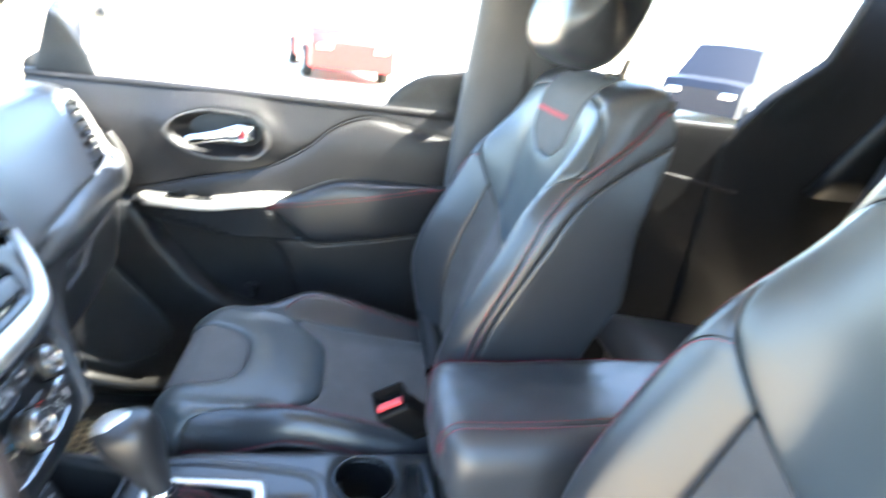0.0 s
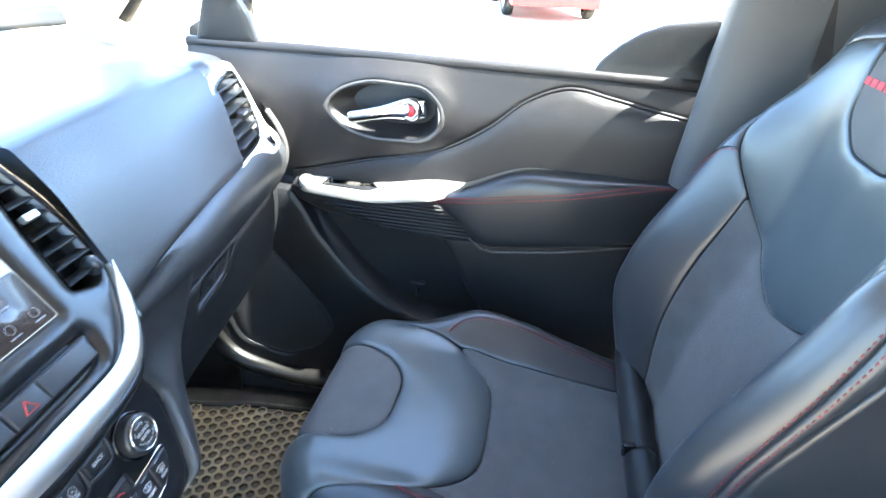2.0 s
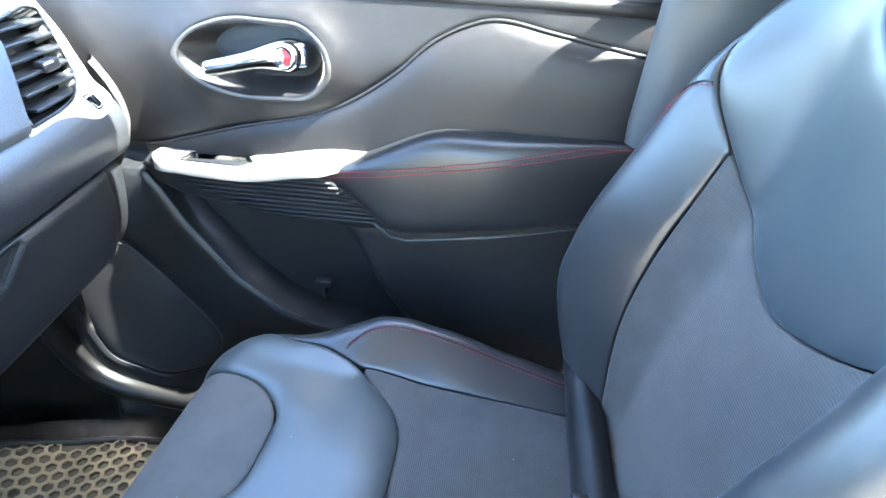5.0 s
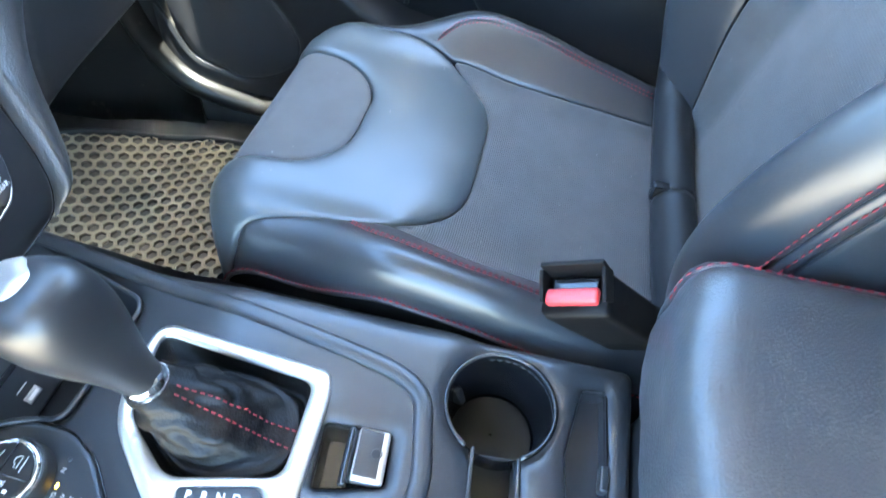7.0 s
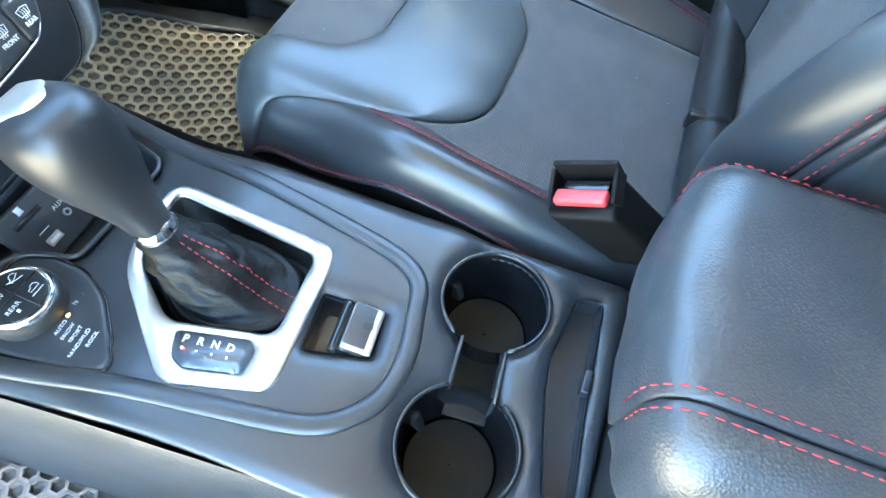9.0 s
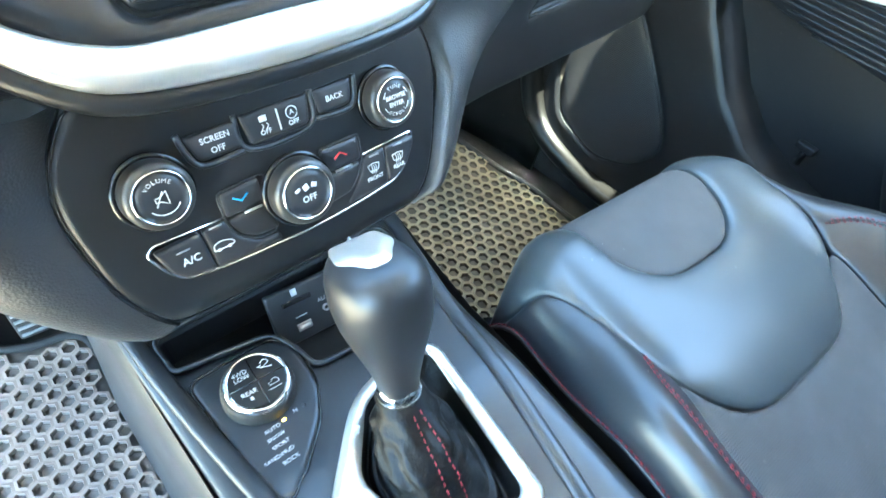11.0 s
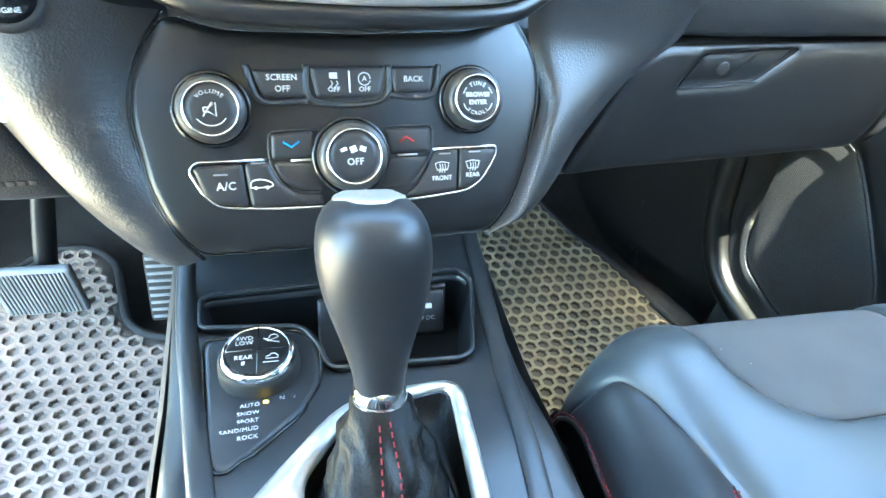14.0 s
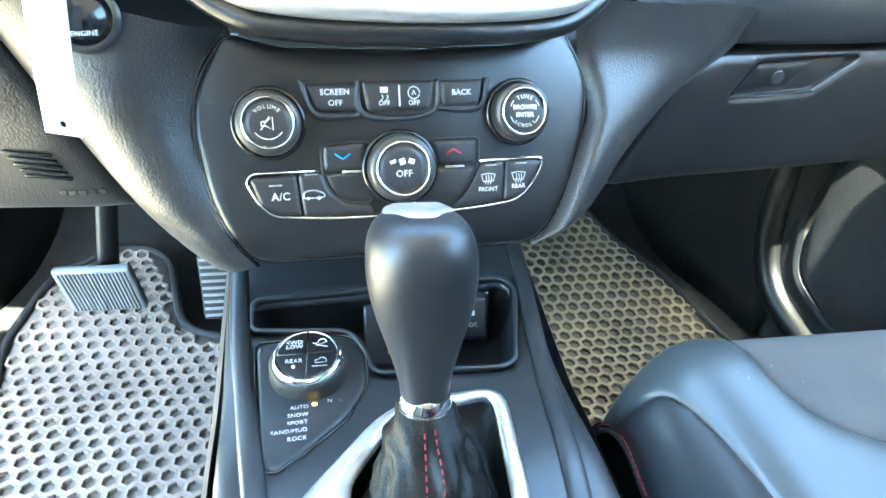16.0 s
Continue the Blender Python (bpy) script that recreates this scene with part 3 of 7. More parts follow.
    # plinth, rails and adjusting covers under the cushion
    rbox("seat_base", (0.38, 0.36, 0.14), pose(xc, -0.07 + dy, 0.19), RUBBER, s, 0.03, "dark seat frame and plinth")
    for sg in (-1, 1):
        rbox("seat_rail", (0.035, 0.50, 0.05), pose(xc + sg * 0.19, -0.03 + dy, 0.075, -3), STEEL, s, 0.006, "steel seat rail")
        rbox("rail_foot", (0.04, 0.05, 0.09), pose(xc + sg * 0.19, 0.19 + dy, 0.035), RUBBER, s, 0.006)
        rbox("rail_foot", (0.04, 0.05, 0.09), pose(xc + sg * 0.19, -0.24 + dy, 0.035), RUBBER, s, 0.006)
        rbox("side_shield", (0.045, 0.44, 0.12), pose(xc + sg * 0.222, -0.09 + dy, 0.235 + dz, -4), HARD, s, 0.02, "dark plastic seat side cover")
    # backrest
    O, U, N = Vector((xc, -0.262 + dy, 0.305)), Vector((0, -0.232, 0.973)), Vector((0, 0.973, 0.232))

    def hw(w):
        return 0.235 + 0.012 * smooth01(0.0, 0.25, w) - 0.035 * smooth01(0.36, 0.64, w)

    def back(u, w):
        k = hw(w) / 0.247
        au = abs(u)
        xs, du = arc_fall(au - 0.195, 0.052)
        x = math.copysign(0.195 + xs, u) if au > 0.195 else u
        x = -x
        du *= 1 - 0.10 * smooth01(0.45, 0.60, w) - 0.10 * smooth01(0.58, 0.68, w)
        ws_, dw = arc_fall(w - 0.585, 0.07)
        ww = 0.585 + ws_ if w > 0.585 else w
        wing = (0.122 * smooth01(0.105, 0.225, au) * (1 - 0.84 * smooth01(0.24, 0.72, w)) * (0.40 + 0.60 * smooth01(-0.05, 0.20, w)) * (1 - 0.8 * smooth01(0.42, 0.60, w)))
        ww -= 0.020 * smooth01(0.17, 0.36, au) * smooth01(0.46, 0.66, w)
        lumbar = 0.022 * math.exp(-((w - 0.20) / 0.16) ** 2) + 0.012 * math.exp(-((w - 0.46) / 0.12) ** 2)
        ww += 0.022 * smooth01(0.30, 0.50, w)
        lumbar += 0.026 * smooth01(0.40, 0.60, w)
        d = wing + lumbar - math.hypot(du, dw) - 0.01 * (x / 0.25) ** 2
        return O + Vector((x * k, 0, 0)) + U * ww + N * d

    logo = rounded([(-0.042, 0.492), (0.042, 0.492), (0.094, 0.526), (0.116, 0.600), (0.124, 0.690), (-0.124, 0.690), (-0.116, 0.600), (-0.094, 0.526)], [0.02, 0.02, 0.02, 0.03, 0.01, 0.01, 0.03, 0.02])
    half = [(0.070, 0.335), (0.125, 0.362), (0.155, 0.395), (0.186, 0.432), (0.214, 0.476), (0.238, 0.500), (0.239, 0.526), (0.227, 0.564), (0.213, 0.583), (0.180, 0.598), (0.135, 0.607)]
    notch = [(0.1205, 0.608), (0.1185, 0.600), (0.0965, 0.5245), (0.043, 0.4895)]
    ring = [(0.0, 0.316)] + half + notch + [(-x, y) for x, y in notch[::-1]] + [(-x, y) for x, y in half[::-1]]
    radii = [0.03, 0.03, 0.02, 0.02, 0.02, 0.02, 0.006, 0.02, 0.02, 0.02, 0.02, 0.008, 0.003, 0.006, 0.02, 0.02]
    shield = rounded(ring, radii + radii[:0:-1])
    binsert = rounded([(-0.145, -0.015), (0.145, -0.015), (0.150, 0.20), (0.1525, 0.30), (0.1515, 0.388), (0.123, 0.3595), (0.069, 0.3325), (0.0, 0.3135), (-0.069, 0.3325), (-0.123, 0.3595), (-0.1515, 0.388), (-0.1525, 0.30), (-0.150, 0.20)], [0.02, 0.02, 0.05, 0.03, 0.004, 0.02, 0.03, 0.03, 0.03, 0.02, 0.004, 0.03, 0.05])
    panel("back_shield", shield, back, SHIELD, s, 0.013, 0.0016, 0.0022, 0.02, 0.002, label="smooth blue-grey leather upper back panel", relief=rel_leather)
    panel("logo_patch", logo, back, FABRIC_FLAT, s, 0.018, 0.0022, 0.003, 0.02, 0.001, label="dark grey fabric patch with a red embroidered mark")
    panel("back_insert", binsert, back, FABRIC, s, 0.014, 0.0012, 0.003, 0.02, 0.001, label="ribbed dark fabric back insert")
    crest = [tuple(q) for q in spline([(0.275, -0.02), (0.270, 0.10), (0.263, 0.25), (0.258, 0.348), (0.252, 0.414), (0.248, 0.456), (0.2515, 0.504), (0.274, 0.568), (0.292, 0.610), (0.298, 0.636), (0.306, 0.652)], 4)]
    outer_seam = [tuple(q) for q in spline([(0.292, -0.02), (0.286, 0.10), (0.277, 0.25), (0.275, 0.356), (0.277, 0.42), (0.277, 0.482), (0.296, 0.536), (0.318, 0.572), (0.3405, 0.602), (0.337, 0.624), (0.318, 0.646)], 4)]
    side_seam = [q for q in outer_seam if q[1] < 0.598]
    low, high = [q for q in crest if q[1] < 0.498], [q for q in crest if q[1] >= 0.503]
    for sg in (-1, 1):
        def side_of(pts, shift=0.0):
            out = [(sg * (x + shift), y) for x, y in pts]
            return out if sg > 0 else out[::-1]
        inner = [(0.1465, -0.018), (0.1513, 0.20), (0.1540, 0.30), (0.1528, 0.3890), (0.1575, 0.3965), (0.1880, 0.4320), (0.2155, 0.4745), (0.2385, 0.4975)]
        panel("back_bolster", side_of([(x - 0.0003, y) for x, y in low] + [(0.2500, 0.5005)] + inner[::-1]), back, LEATHER, s, 0.012, 0.0016, 0.0022, 0.02, 0.001, label="black grained leather back bolster", relief=rel_leather)
        over = [(0.2400, 0.5005), (0.2405, 0.5265), (0.2285, 0.565), (0.214, 0.5845), (0.181, 0.5995), (0.135, 0.6085), (0.1205, 0.6095), (0.1265, 0.690), (0.206, 0.690), (0.245, 0.684), (0.286, 0.667)]
        panel("shoulder", side_of([(x - 0.0003, y + 0.0003) for x, y in high[::-1]] + [(0.2500, 0.5020)] + over), back, LEATHER, s, 0.012, 0.0016, 0.0022, 0.02, 0.001, label="black leather shoulder panel", relief=rel_leather)
        panel("crest_band", side_of([(x - 0.001, y) for x, y in outer_seam] + [(x + 0.0003, y) for x, y in crest[::-1]]), back, LEATHER, s, 0.010, 0.0014, 0.002, 0.02, 0.001, label="stitched leather band on the bolster crest")
        panel("back_side", side_of([(0.434, -0.02), (0.434, 0.36), (0.394, 0.432), (0.374, 0.466), (0.360, 0.504), (0.352, 0.536), (0.348, 0.568), (0.3435, 0.597)] + [(x + 0.001, y) for x, y in side_seam[::-1]]), back, LEATHER, s, 0.015, 0.0016, 0.0022, 0.02, label="black leather side of the backrest")
        stitches("stitching", [(sg * (x - 0.005), y) for x, y in crest], back, RED, s, r=0.0006, lift=0.0012)
        if sg < 0:
            arc = [tuple(q) for q in spline([(0.188, 0.4310), (0.202, 0.425), (0.216, 0.407), (0.227, 0.372), (0.234, 0.32), (0.239, 0.25), (0.244, 0.15), (0.246, 0.06), (0.248, -0.01)], 8)]
            tube("seam", [back(sg * (x + 0.003), y + 0.002) + normal_at(back, sg * x, y) * 0.0012 for x, y in arc], 0.0009, BLACKPL, s, 5)
            stitches("stitching", [(sg * x, y) for x, y in arc], back, RED, s, r=0.0006, lift=0.0012)
        stitches("stitching", [(sg * (x + 0.005), y) for x, y in crest], back, RED, s, r=0.0006, lift=0.0012)
    for dx in lin(-0.086, 0.068, 10):
        rbox("embroidered_mark", (0.0125, 0.0085, 0.0008), axes(back(dx, 0.563) + normal_at(back, dx, 0.563) * 0.0042, (1, 0, 0), back(dx, 0.566) - back(dx, 0.554)), RED, s, 0.0004, "red embroidered mark")
    # rear shell
    rings = []
    for w in lin(-0.02, 0.64, 12):
        k = hw(w) / 0.247 * 0.245
        rings.append([O + U * (w + 0.022 * smooth01(0.30, 0.50, w)) - N * (0.035 + (0.085 - 0.045 * smooth01(0.3, 0.64, w)) * math.sin(math.pi * (1 - a / 10)) ** 0.5) + Vector((k * math.cos(math.pi * a / 10), 0, 0)) for a in range(11)])
    loft("back_shell", rings, LEATHER, s, False, False, "black leather rear of the backrest")
    # hinge cover between cushion and backrest
    for sg in (-1, 1):
        tube("hinge_cover", spline([(xc + sg * 0.205, -0.225 + dy, 0.385), (xc + sg * 0.17, -0.230 + dy, 0.352), (xc + sg * 0.06, -0.233 + dy, 0.334), (xc, -0.233 + dy, 0.333)], 6), 0.025, HARD, s, 12, label="dark plastic hinge cover")
    rbox("recline_notch", (0.012, 0.020, 0.022), pose(xc + 0.004, -0.214 + dy, 0.344), GLOSS, s, 0.003, "small dark release notch")
    # headrest
    hc = O + U * 0.765 + N * 0.040
    rings = []
    for i in range(13):
        t = -1 + 2 * i / 12
        e = (1 - abs(t) ** 3.2) ** 0.45
        ring = []
        for k in range(24):
            a = 2 * math.pi * k / 24
            c, sn = math.cos(a), math.sin(a)
            ring.append(hc + Vector((t * 0.142, 0, 0)) + U * (0.106 * e * math.copysign(abs(sn) ** 0.75, sn)) + N * (0.070 * e * math.copysign(abs(c) ** 0.8, c) + 0.02 * t * t - 0.012 * sn))
        rings.append(ring)
    loft("headrest", rings, LEATHER, s, True, True, "black leather headrest")
    for sg in (-1, 1):
        p = O + U * 0.622 + Vector((sg * 0.075, 0, 0)) - N * 0.022
        tube("headrest_post", [p, p + U * 0.08], 0.0065, CHROME, s, 12, label="chrome headrest post")
        lathe("post_collar", [(0.024, -0.004), (0.024, 0.004), (0.019, 0.008), (0.009, 0.009)], p + U * 0.045, U, GLOSS, s, 24, "black post collar")
    return s, cush


_, pad_f = seat("car_seat", 0.376, "black leather front passenger seat with ribbed fabric insert and red stitching")
seat("car_seat", -0.362, "black leather driver seat behind the steering wheel, red stitched", -0.09, -0.09, 0.08)

# lint on the leather and fabric
rnd = random.Random(5)
vs, fs = [], []
for i in range(24):
    u, v = rnd.uniform(-0.20, 0.15), rnd.uniform(-0.20, 0.24)
    o, nn = pad_f(u, v), normal_at(pad_f, u, v)
    r_, a0 = rnd.uniform(0.0003, 0.0008), rnd.uniform(0, 6.28)
    ta = nn.orthogonal().normalized()
    tb = nn.cross(ta)
    k = len(vs)
    o = o + nn * 0.0065
    for j in range(5):
        a = a0 + j * 1.2566
        vs.append(o + (ta * math.cos(a) * (1.8 if i % 4 == 0 else 1.0) + tb * math.sin(a)) * r_)
    vs.append(o + nn * 0.0006)
    fs += [(k + j, k + (j + 1) % 5, k + 5) for j in range(5)]
tagged(mesh_part("lint", vs, fs, LINT, None, "", False), "tiny pale specks of lint on the seat", "lint", kind="stuff")

# buckle beside the passenger seat
bk = thing("seat_belt_buckle", "black seat belt buckle with a red release button beside the seat", "buckle", (0.150, -0.12, 0.33))
BM = axes((0.140, -0.122, 0.428), (-0.10, -0.84, 0.53), (-0.22, 0.45, 0.86))
rings = []
for y, w, d, dx in ((-0.064, 0.050, 0.036, 0.024), (-0.045, 0.051, 0.036, 0.018), (-0.020, 0.053, 0.037, 0.010), (0.010, 0.0550, 0.038, 0.001), (0.0165, 0.0535, 0.036, 0.0)):
    rings.append([BM @ Vector((dx + a, y, b - 0.003)) for a, b in rounded([(-w / 2, -d / 2), (w / 2, -d / 2), (w / 2, d / 2), (-w / 2, d / 2)], 0.006)])
loft("buckle_body", rings, BUCKLEPL, bk, True, True, "scuffed black plastic buckle body")
rbox("release_button", (0.042, 0.008, 0.013), BM @ pose(0.001, 0.0235, 0.0030, -8), REDPL, bk, 0.003, "red release button")
rbox("buckle_hood", (0.051, 0.024, 0.004), BM @ pose(0.003, 0.0270, -0.0190), BUCKLEPL, bk, 0.0015, "black back wall behind the tongue slot")
for sg in (-1, 1):
    rbox("buckle_cheek", (0.0035, 0.018, 0.026), BM @ pose(sg * 0.0250 + 0.002, 0.0220, -0.007, 18), BUCKLEPL, bk, 0.0014)
rbox("tongue_slot", (0.036, 0.006, 0.010), BM @ pose(0.002, 0.0195, -0.008), GLOSS, bk, 0.001)
rbox("buckle_stalk", (0.026, 0.08, 0.018), BM @ pose(0.034, -0.098, -0.012, 0, 0, 14), BLACKPL, bk, 0.006)
text("PRESS", 0.0060, BM @ pose(0.001, 0.0276, 0.0030, -98, 0, 180), REDINK, bk)

# ---- centre console ----
con = thing("centre_console", "dark grey plastic centre console with shifter surround and cup holders", "console", (0, 0.1, 0.0))
CZ = 0.366
top = flat((0, 0, CZ), (1, 0, 0), (0, 1, 0))


def con_f(x, y):
    """The upper surface: level by the lever, dropping a little forwards and towards the cup holders."""
    z = CZ - 0.008 * smooth01(-0.02, -0.06, y) - 0.013 * smooth01(0.15, 0.25, y)
    return Vector((x, y, z))


cupR, cupL, CR = (0.072, -0.077), (-0.050, -0.087), 0.0445


def keyhole():
    """Two round cups joined by a slot."""
    a = [(cupR[0] + CR * math.cos(t), cupR[1] + CR * math.sin(t)) for t in lin(math.pi + 0.42, 3 * math.pi - 0.42, 34)]
    b = [(cupL[0] + CR * math.cos(t), cupL[1] + CR * math.sin(t)) for t in lin(0.42, 2 * math.pi - 0.42, 34)]
    return a + b


shift_hole = rounded([(-0.012, 0.203), (0.058, 0.216), (0.0485, 0.0755), (-0.028, 0.0715), (-0.048, 0.153)], 0.012)
brake_hole = rounded([(0.021, 0.056), (0.024, 0.002), (-0.015, -0.003), (-0.029, 0.050)], 0.005)
bin_hole = rounded([(-0.129, 0.3546), (0.106, 0.371), (0.114, 0.352), (0.0905, 0.262), (0.080, 0.255), (-0.0265, 0.258), (-0.0315, 0.285), (-0.044, 0.308), (-0.124, 0.315)], [0.012, 0.012, 0.012, 0.012, 0.01, 0.012, 0.012, 0.012, 0.006])
slot_hole = rounded([(0.104, -0.143), (0.107, -0.163), (0.0, -0.170), (-0.055, -0.176), (-0.060, -0.155), (0.012, -0.138), (0.045, -0.134)], 0.004)
outer = rounded([(-0.120, -0.186), (0.132, -0.186), (0.124, 0.10), (0.124, 0.30), (0.152, 0.500), (-0.168, 0.500), (-0.139, 0.25), (-0.123, 0.10)], [0.01, 0.01, 0.05, 0.05, 0.01, 0.01, 0.05, 0.05])
panel("top_surface", outer, con_f, CONSOLE, con, 0.02, 0.006, 0.006, 0.012, holes=(keyhole(), shift_hole, brake_hole, bin_hole, slot_hole), label="smooth dark grey console top")
# raised rim round the lever plate
rim = [Vector((p[0], p[1], con_f(p[0], p[1]).z + 0.0005)) for p in spline([(0.138, 0.48), (0.130, 0.40), (0.1176, 0.306), (0.1047, 0.201), (0.0908, 0.0995), (0.0796, 0.0312), (0.0701, 0.0018), (0.0559, -0.0135), (0.0314, -0.0204), (-0.0061, -0.0277), (-0.0398, -0.0232), (-0.0597, -0.0098), (-0.0748, 0.0092), (-0.0847, 0.0431), (-0.1014, 0.143), (-0.1172, 0.2233), (-0.138, 0.34), (-0.153, 0.48)], 8)]
tube("rim", rim, 0.0080, CONSOLE, con, 12, squash=0.50, up=(0, 0, 1), label="raised rounded rim")
# dark wall between the console and the stack
loft("rear_wall", [[Vector((x, 0.420 + 0.02 * (x / 0.13) ** 2, z)) for z in lin(0.335, 0.470, 5)] for x in lin(-0.140, 0.135, 9)], HARD, con, False, False, "dark wall below the stack")
# flanks
for sg, xs in ((1, lambda y: 0.126 + 0.055 * max(0, y - 0.15)), (-1, lambda y: -0.119 - 0.090 * max(0, y))):
    rings = []
    for y in lin(-0.186, 0.52, 16):
        x = xs(y)
        zt = con_f(0, y).z - 0.006
        rings.append([Vector((x, y, zt)), Vector((x + sg * 0.006, y, zt - 0.012)), Vector((x + sg * 0.012, y, zt - 0.06)), Vector((x + sg * 0.020, y, 0.16)), Vector((x + sg * 0.035, y, -0.02))])
    if sg < 0:
        rings = rings[::-1]
    loft("flank", rings, SOFT, con, False, False, "dark textured console flank")
# cups
CUPPL = mat("cup_well_plastic", (0.0040, 0.0042, 0.0048), 0.22, blotch=0.1)
for c in (cupR, cupL):
    p = Vector((c[0], c[1], 0))
    lathe("cup_well", [(CR + 0.0005, con_f(0, -0.09).z - 0.002), (CR - 0.002, 0.33), (CR - 0.005, 0.285), (CR - 0.006, 0.2835), (0.001, 0.283)], p, (0, 0, 1), CUPPL, con, 40, "black cup holder well", cap=False)
    lathe("cup_mat", [(CR - 0.0065, 0.2845), (CR - 0.0065, 0.2865), (CR - 0.008, 0.287), (0.001, 0.287)], p, (0, 0, 1), RUBBER, con, 40, "brown-black rubber cup mat", cap=False)
    arc = [Vector((c[0] + (CR + 0.0012) * math.cos(t), c[1] + (CR + 0.0012) * math.sin(t), con_f(0, c[1]).z + 0.0012)) for t in (lin(math.pi + 0.5, 3 * math.pi - 0.5, 40) if c is cupR else lin(0.5, 2 * math.pi - 0.5, 40))]
    tube("cup_rim", arc, 0.0022, GLOSS, con, 8, label="glossy rounded cup rim")
    for a in (1.2,):
        rbox("cup_finger", (0.012, 0.008, 0.022), pose(c[0], c[1], 0.325) @ Matrix.Rotation(a, 4, "Z") @ pose(CR - 0.004, 0, 0, 0, 18), RUBBER, con, 0.003, "rubber cup finger")
rbox("cup_bridge", (0.062, 0.036, 0.004), pose(0.011, -0.082, 0.318, 0, 0, 5), HARD, con, 0.001)
for yy in (-0.0635, -0.1005):
    rbox("bridge_wall", (0.044, 0.003, 0.04), pose(0.011, yy, 0.337, 0, 0, 5), CONSOLE, con, 0.001)
ns_ = len(slot_hole)
mesh_part("slot_liner", [Vector((a, b, z)) for z in (CZ - 0.010, CZ - 0.034) for a, b in slot_hole], [(i, i + ns_, (i + 1) % ns_ + ns_, (i + 1) % ns_) for i in range(ns_)] + [tuple(range(ns_, 2 * ns_))], CONSOLE, con, "narrow dark storage slot", False)
rbox("slot_tab", (0.020, 0.007, 0.012), pose(0.034, -0.1655, 0.352), CONSOLE, con, 0.002)
# brake switch in its recess
tub = [Vector((a, b, z)) for z in (CZ - 0.003, CZ - 0.024) for a, b in brake_hole]
nb = len(brake_hole)
mesh_part("brake_recess", tub, [(i, i + nb, (i + 1) % nb + nb, (i + 1) % nb) for i in range(nb)] + [tuple(range(nb, 2 * nb))], GLOSS, con, "black recess of the parking brake switch", False)
BSW = axes((0.0035, 0.0135, CZ - 0.004), (0.995, 0.10, 0), (-0.10, 0.995, 0.22))
rbox("brake_switch", (0.040, 0.025, 0.012), BSW, SATIN, con, 0.003, "silver parking brake switch")
rbox("brake_cap", (0.035, 0.018, 0.002), BSW @ pose(0.001, 0.0025, 0.0058), CONSOLE, con, 0.0008, "dark grey cap of the brake switch")
rbox("switch_cap", (0.045, 0.007, 0.012), axes((0.000, 0.029, CZ - 0.0030), (0.995, 0.10, 0), (-0.10, 0.995, -0.35)), GLOSS, con, 0.003, "black front edge of the switch")
bmk = axes((0.0045, 0.0085, CZ + 0.0045), (0, -1, 0), (1, 0, 0))
tube("brake_symbol", [bmk @ Vector((0.004 * math.cos(a), 0.004 * math.sin(a), 0.0012)) for a in lin(0, 2 * math.pi, 24)], 0.0005, BUTTON, con, 6, True)
# silver shifter frame
sf_out = rounded([(-0.016, 0.217), (0.069, 0.224), (0.061, 0.066), (0.045, 0.0595), (-0.068, 0.0525), (-0.0915, 0.130), (-0.068, 0.158)], [0.03, 0.022, 0.016, 0.02, 0.012, 0.012, 0.03])
GEARPANE = mat("smoky_display", (0.052, 0.060, 0.070), 0.14, blotch=0.05)
prnd = rounded([(-0.0525, 0.1405), (-0.0385, 0.085), (-0.044, 0.0785), (-0.064, 0.079), (-0.0755, 0.121), (-0.070, 0.133)], 0.004)
fr = thing("gear_lever", "black leather gear lever with silver frame and gathered boot", "gear lever", (0, 0.16, CZ))
panel("shifter_frame", sf_out, flat((0, 0, CZ + 0.0045), (1, 0, 0), (0, 1, 0)), SATIN, fr, 0.02, 0.0035, 0.004, 0.006, holes=(shift_hole, prnd), label="satin silver shifter frame")
panel("gear_display", prnd, flat((0, 0, CZ + 0.003), (1, 0, 0), (0, 1, 0)), GEARPANE, fr, 0.02, 0, 0.002, 0.003, label="smoky gear position display")
gdir = Vector((0.0019, -0.0116, 0)).normalized()
gup = Vector((0.0116, 0.0019, 0)).normalized()
for i, ch in enumerate("PRND"):
    p = Vector((-0.0556, 0.1300, CZ + 0.0034)) + gdir * (i * 0.0116)
    text(ch, 0.0085, axes(p, gdir, gup), WHITE, fr, 0.0002)
    lathe("indicator", [(0.0009, 0), (0.0009, 0.0004), (0.0001, 0.0005)], p - gup * 0.0075, (0, 0, 1), REDLED if i == 0 else WHITE, fr, 10)
for i, ch in enumerate("-+"):
    text(ch, 0.008, axes(Vector((-0.0662, 0.097 - 0.0122 * i, CZ + 0.0034)), gdir, gup), WHITE, fr)
BOOT = mat("boot_leather", (0.0030, 0.0030, 0.0032), 0.46, grain=0.35, grain_size=600, cells=0.9, cell_size=520, blotch=0.2, spec=0.20)
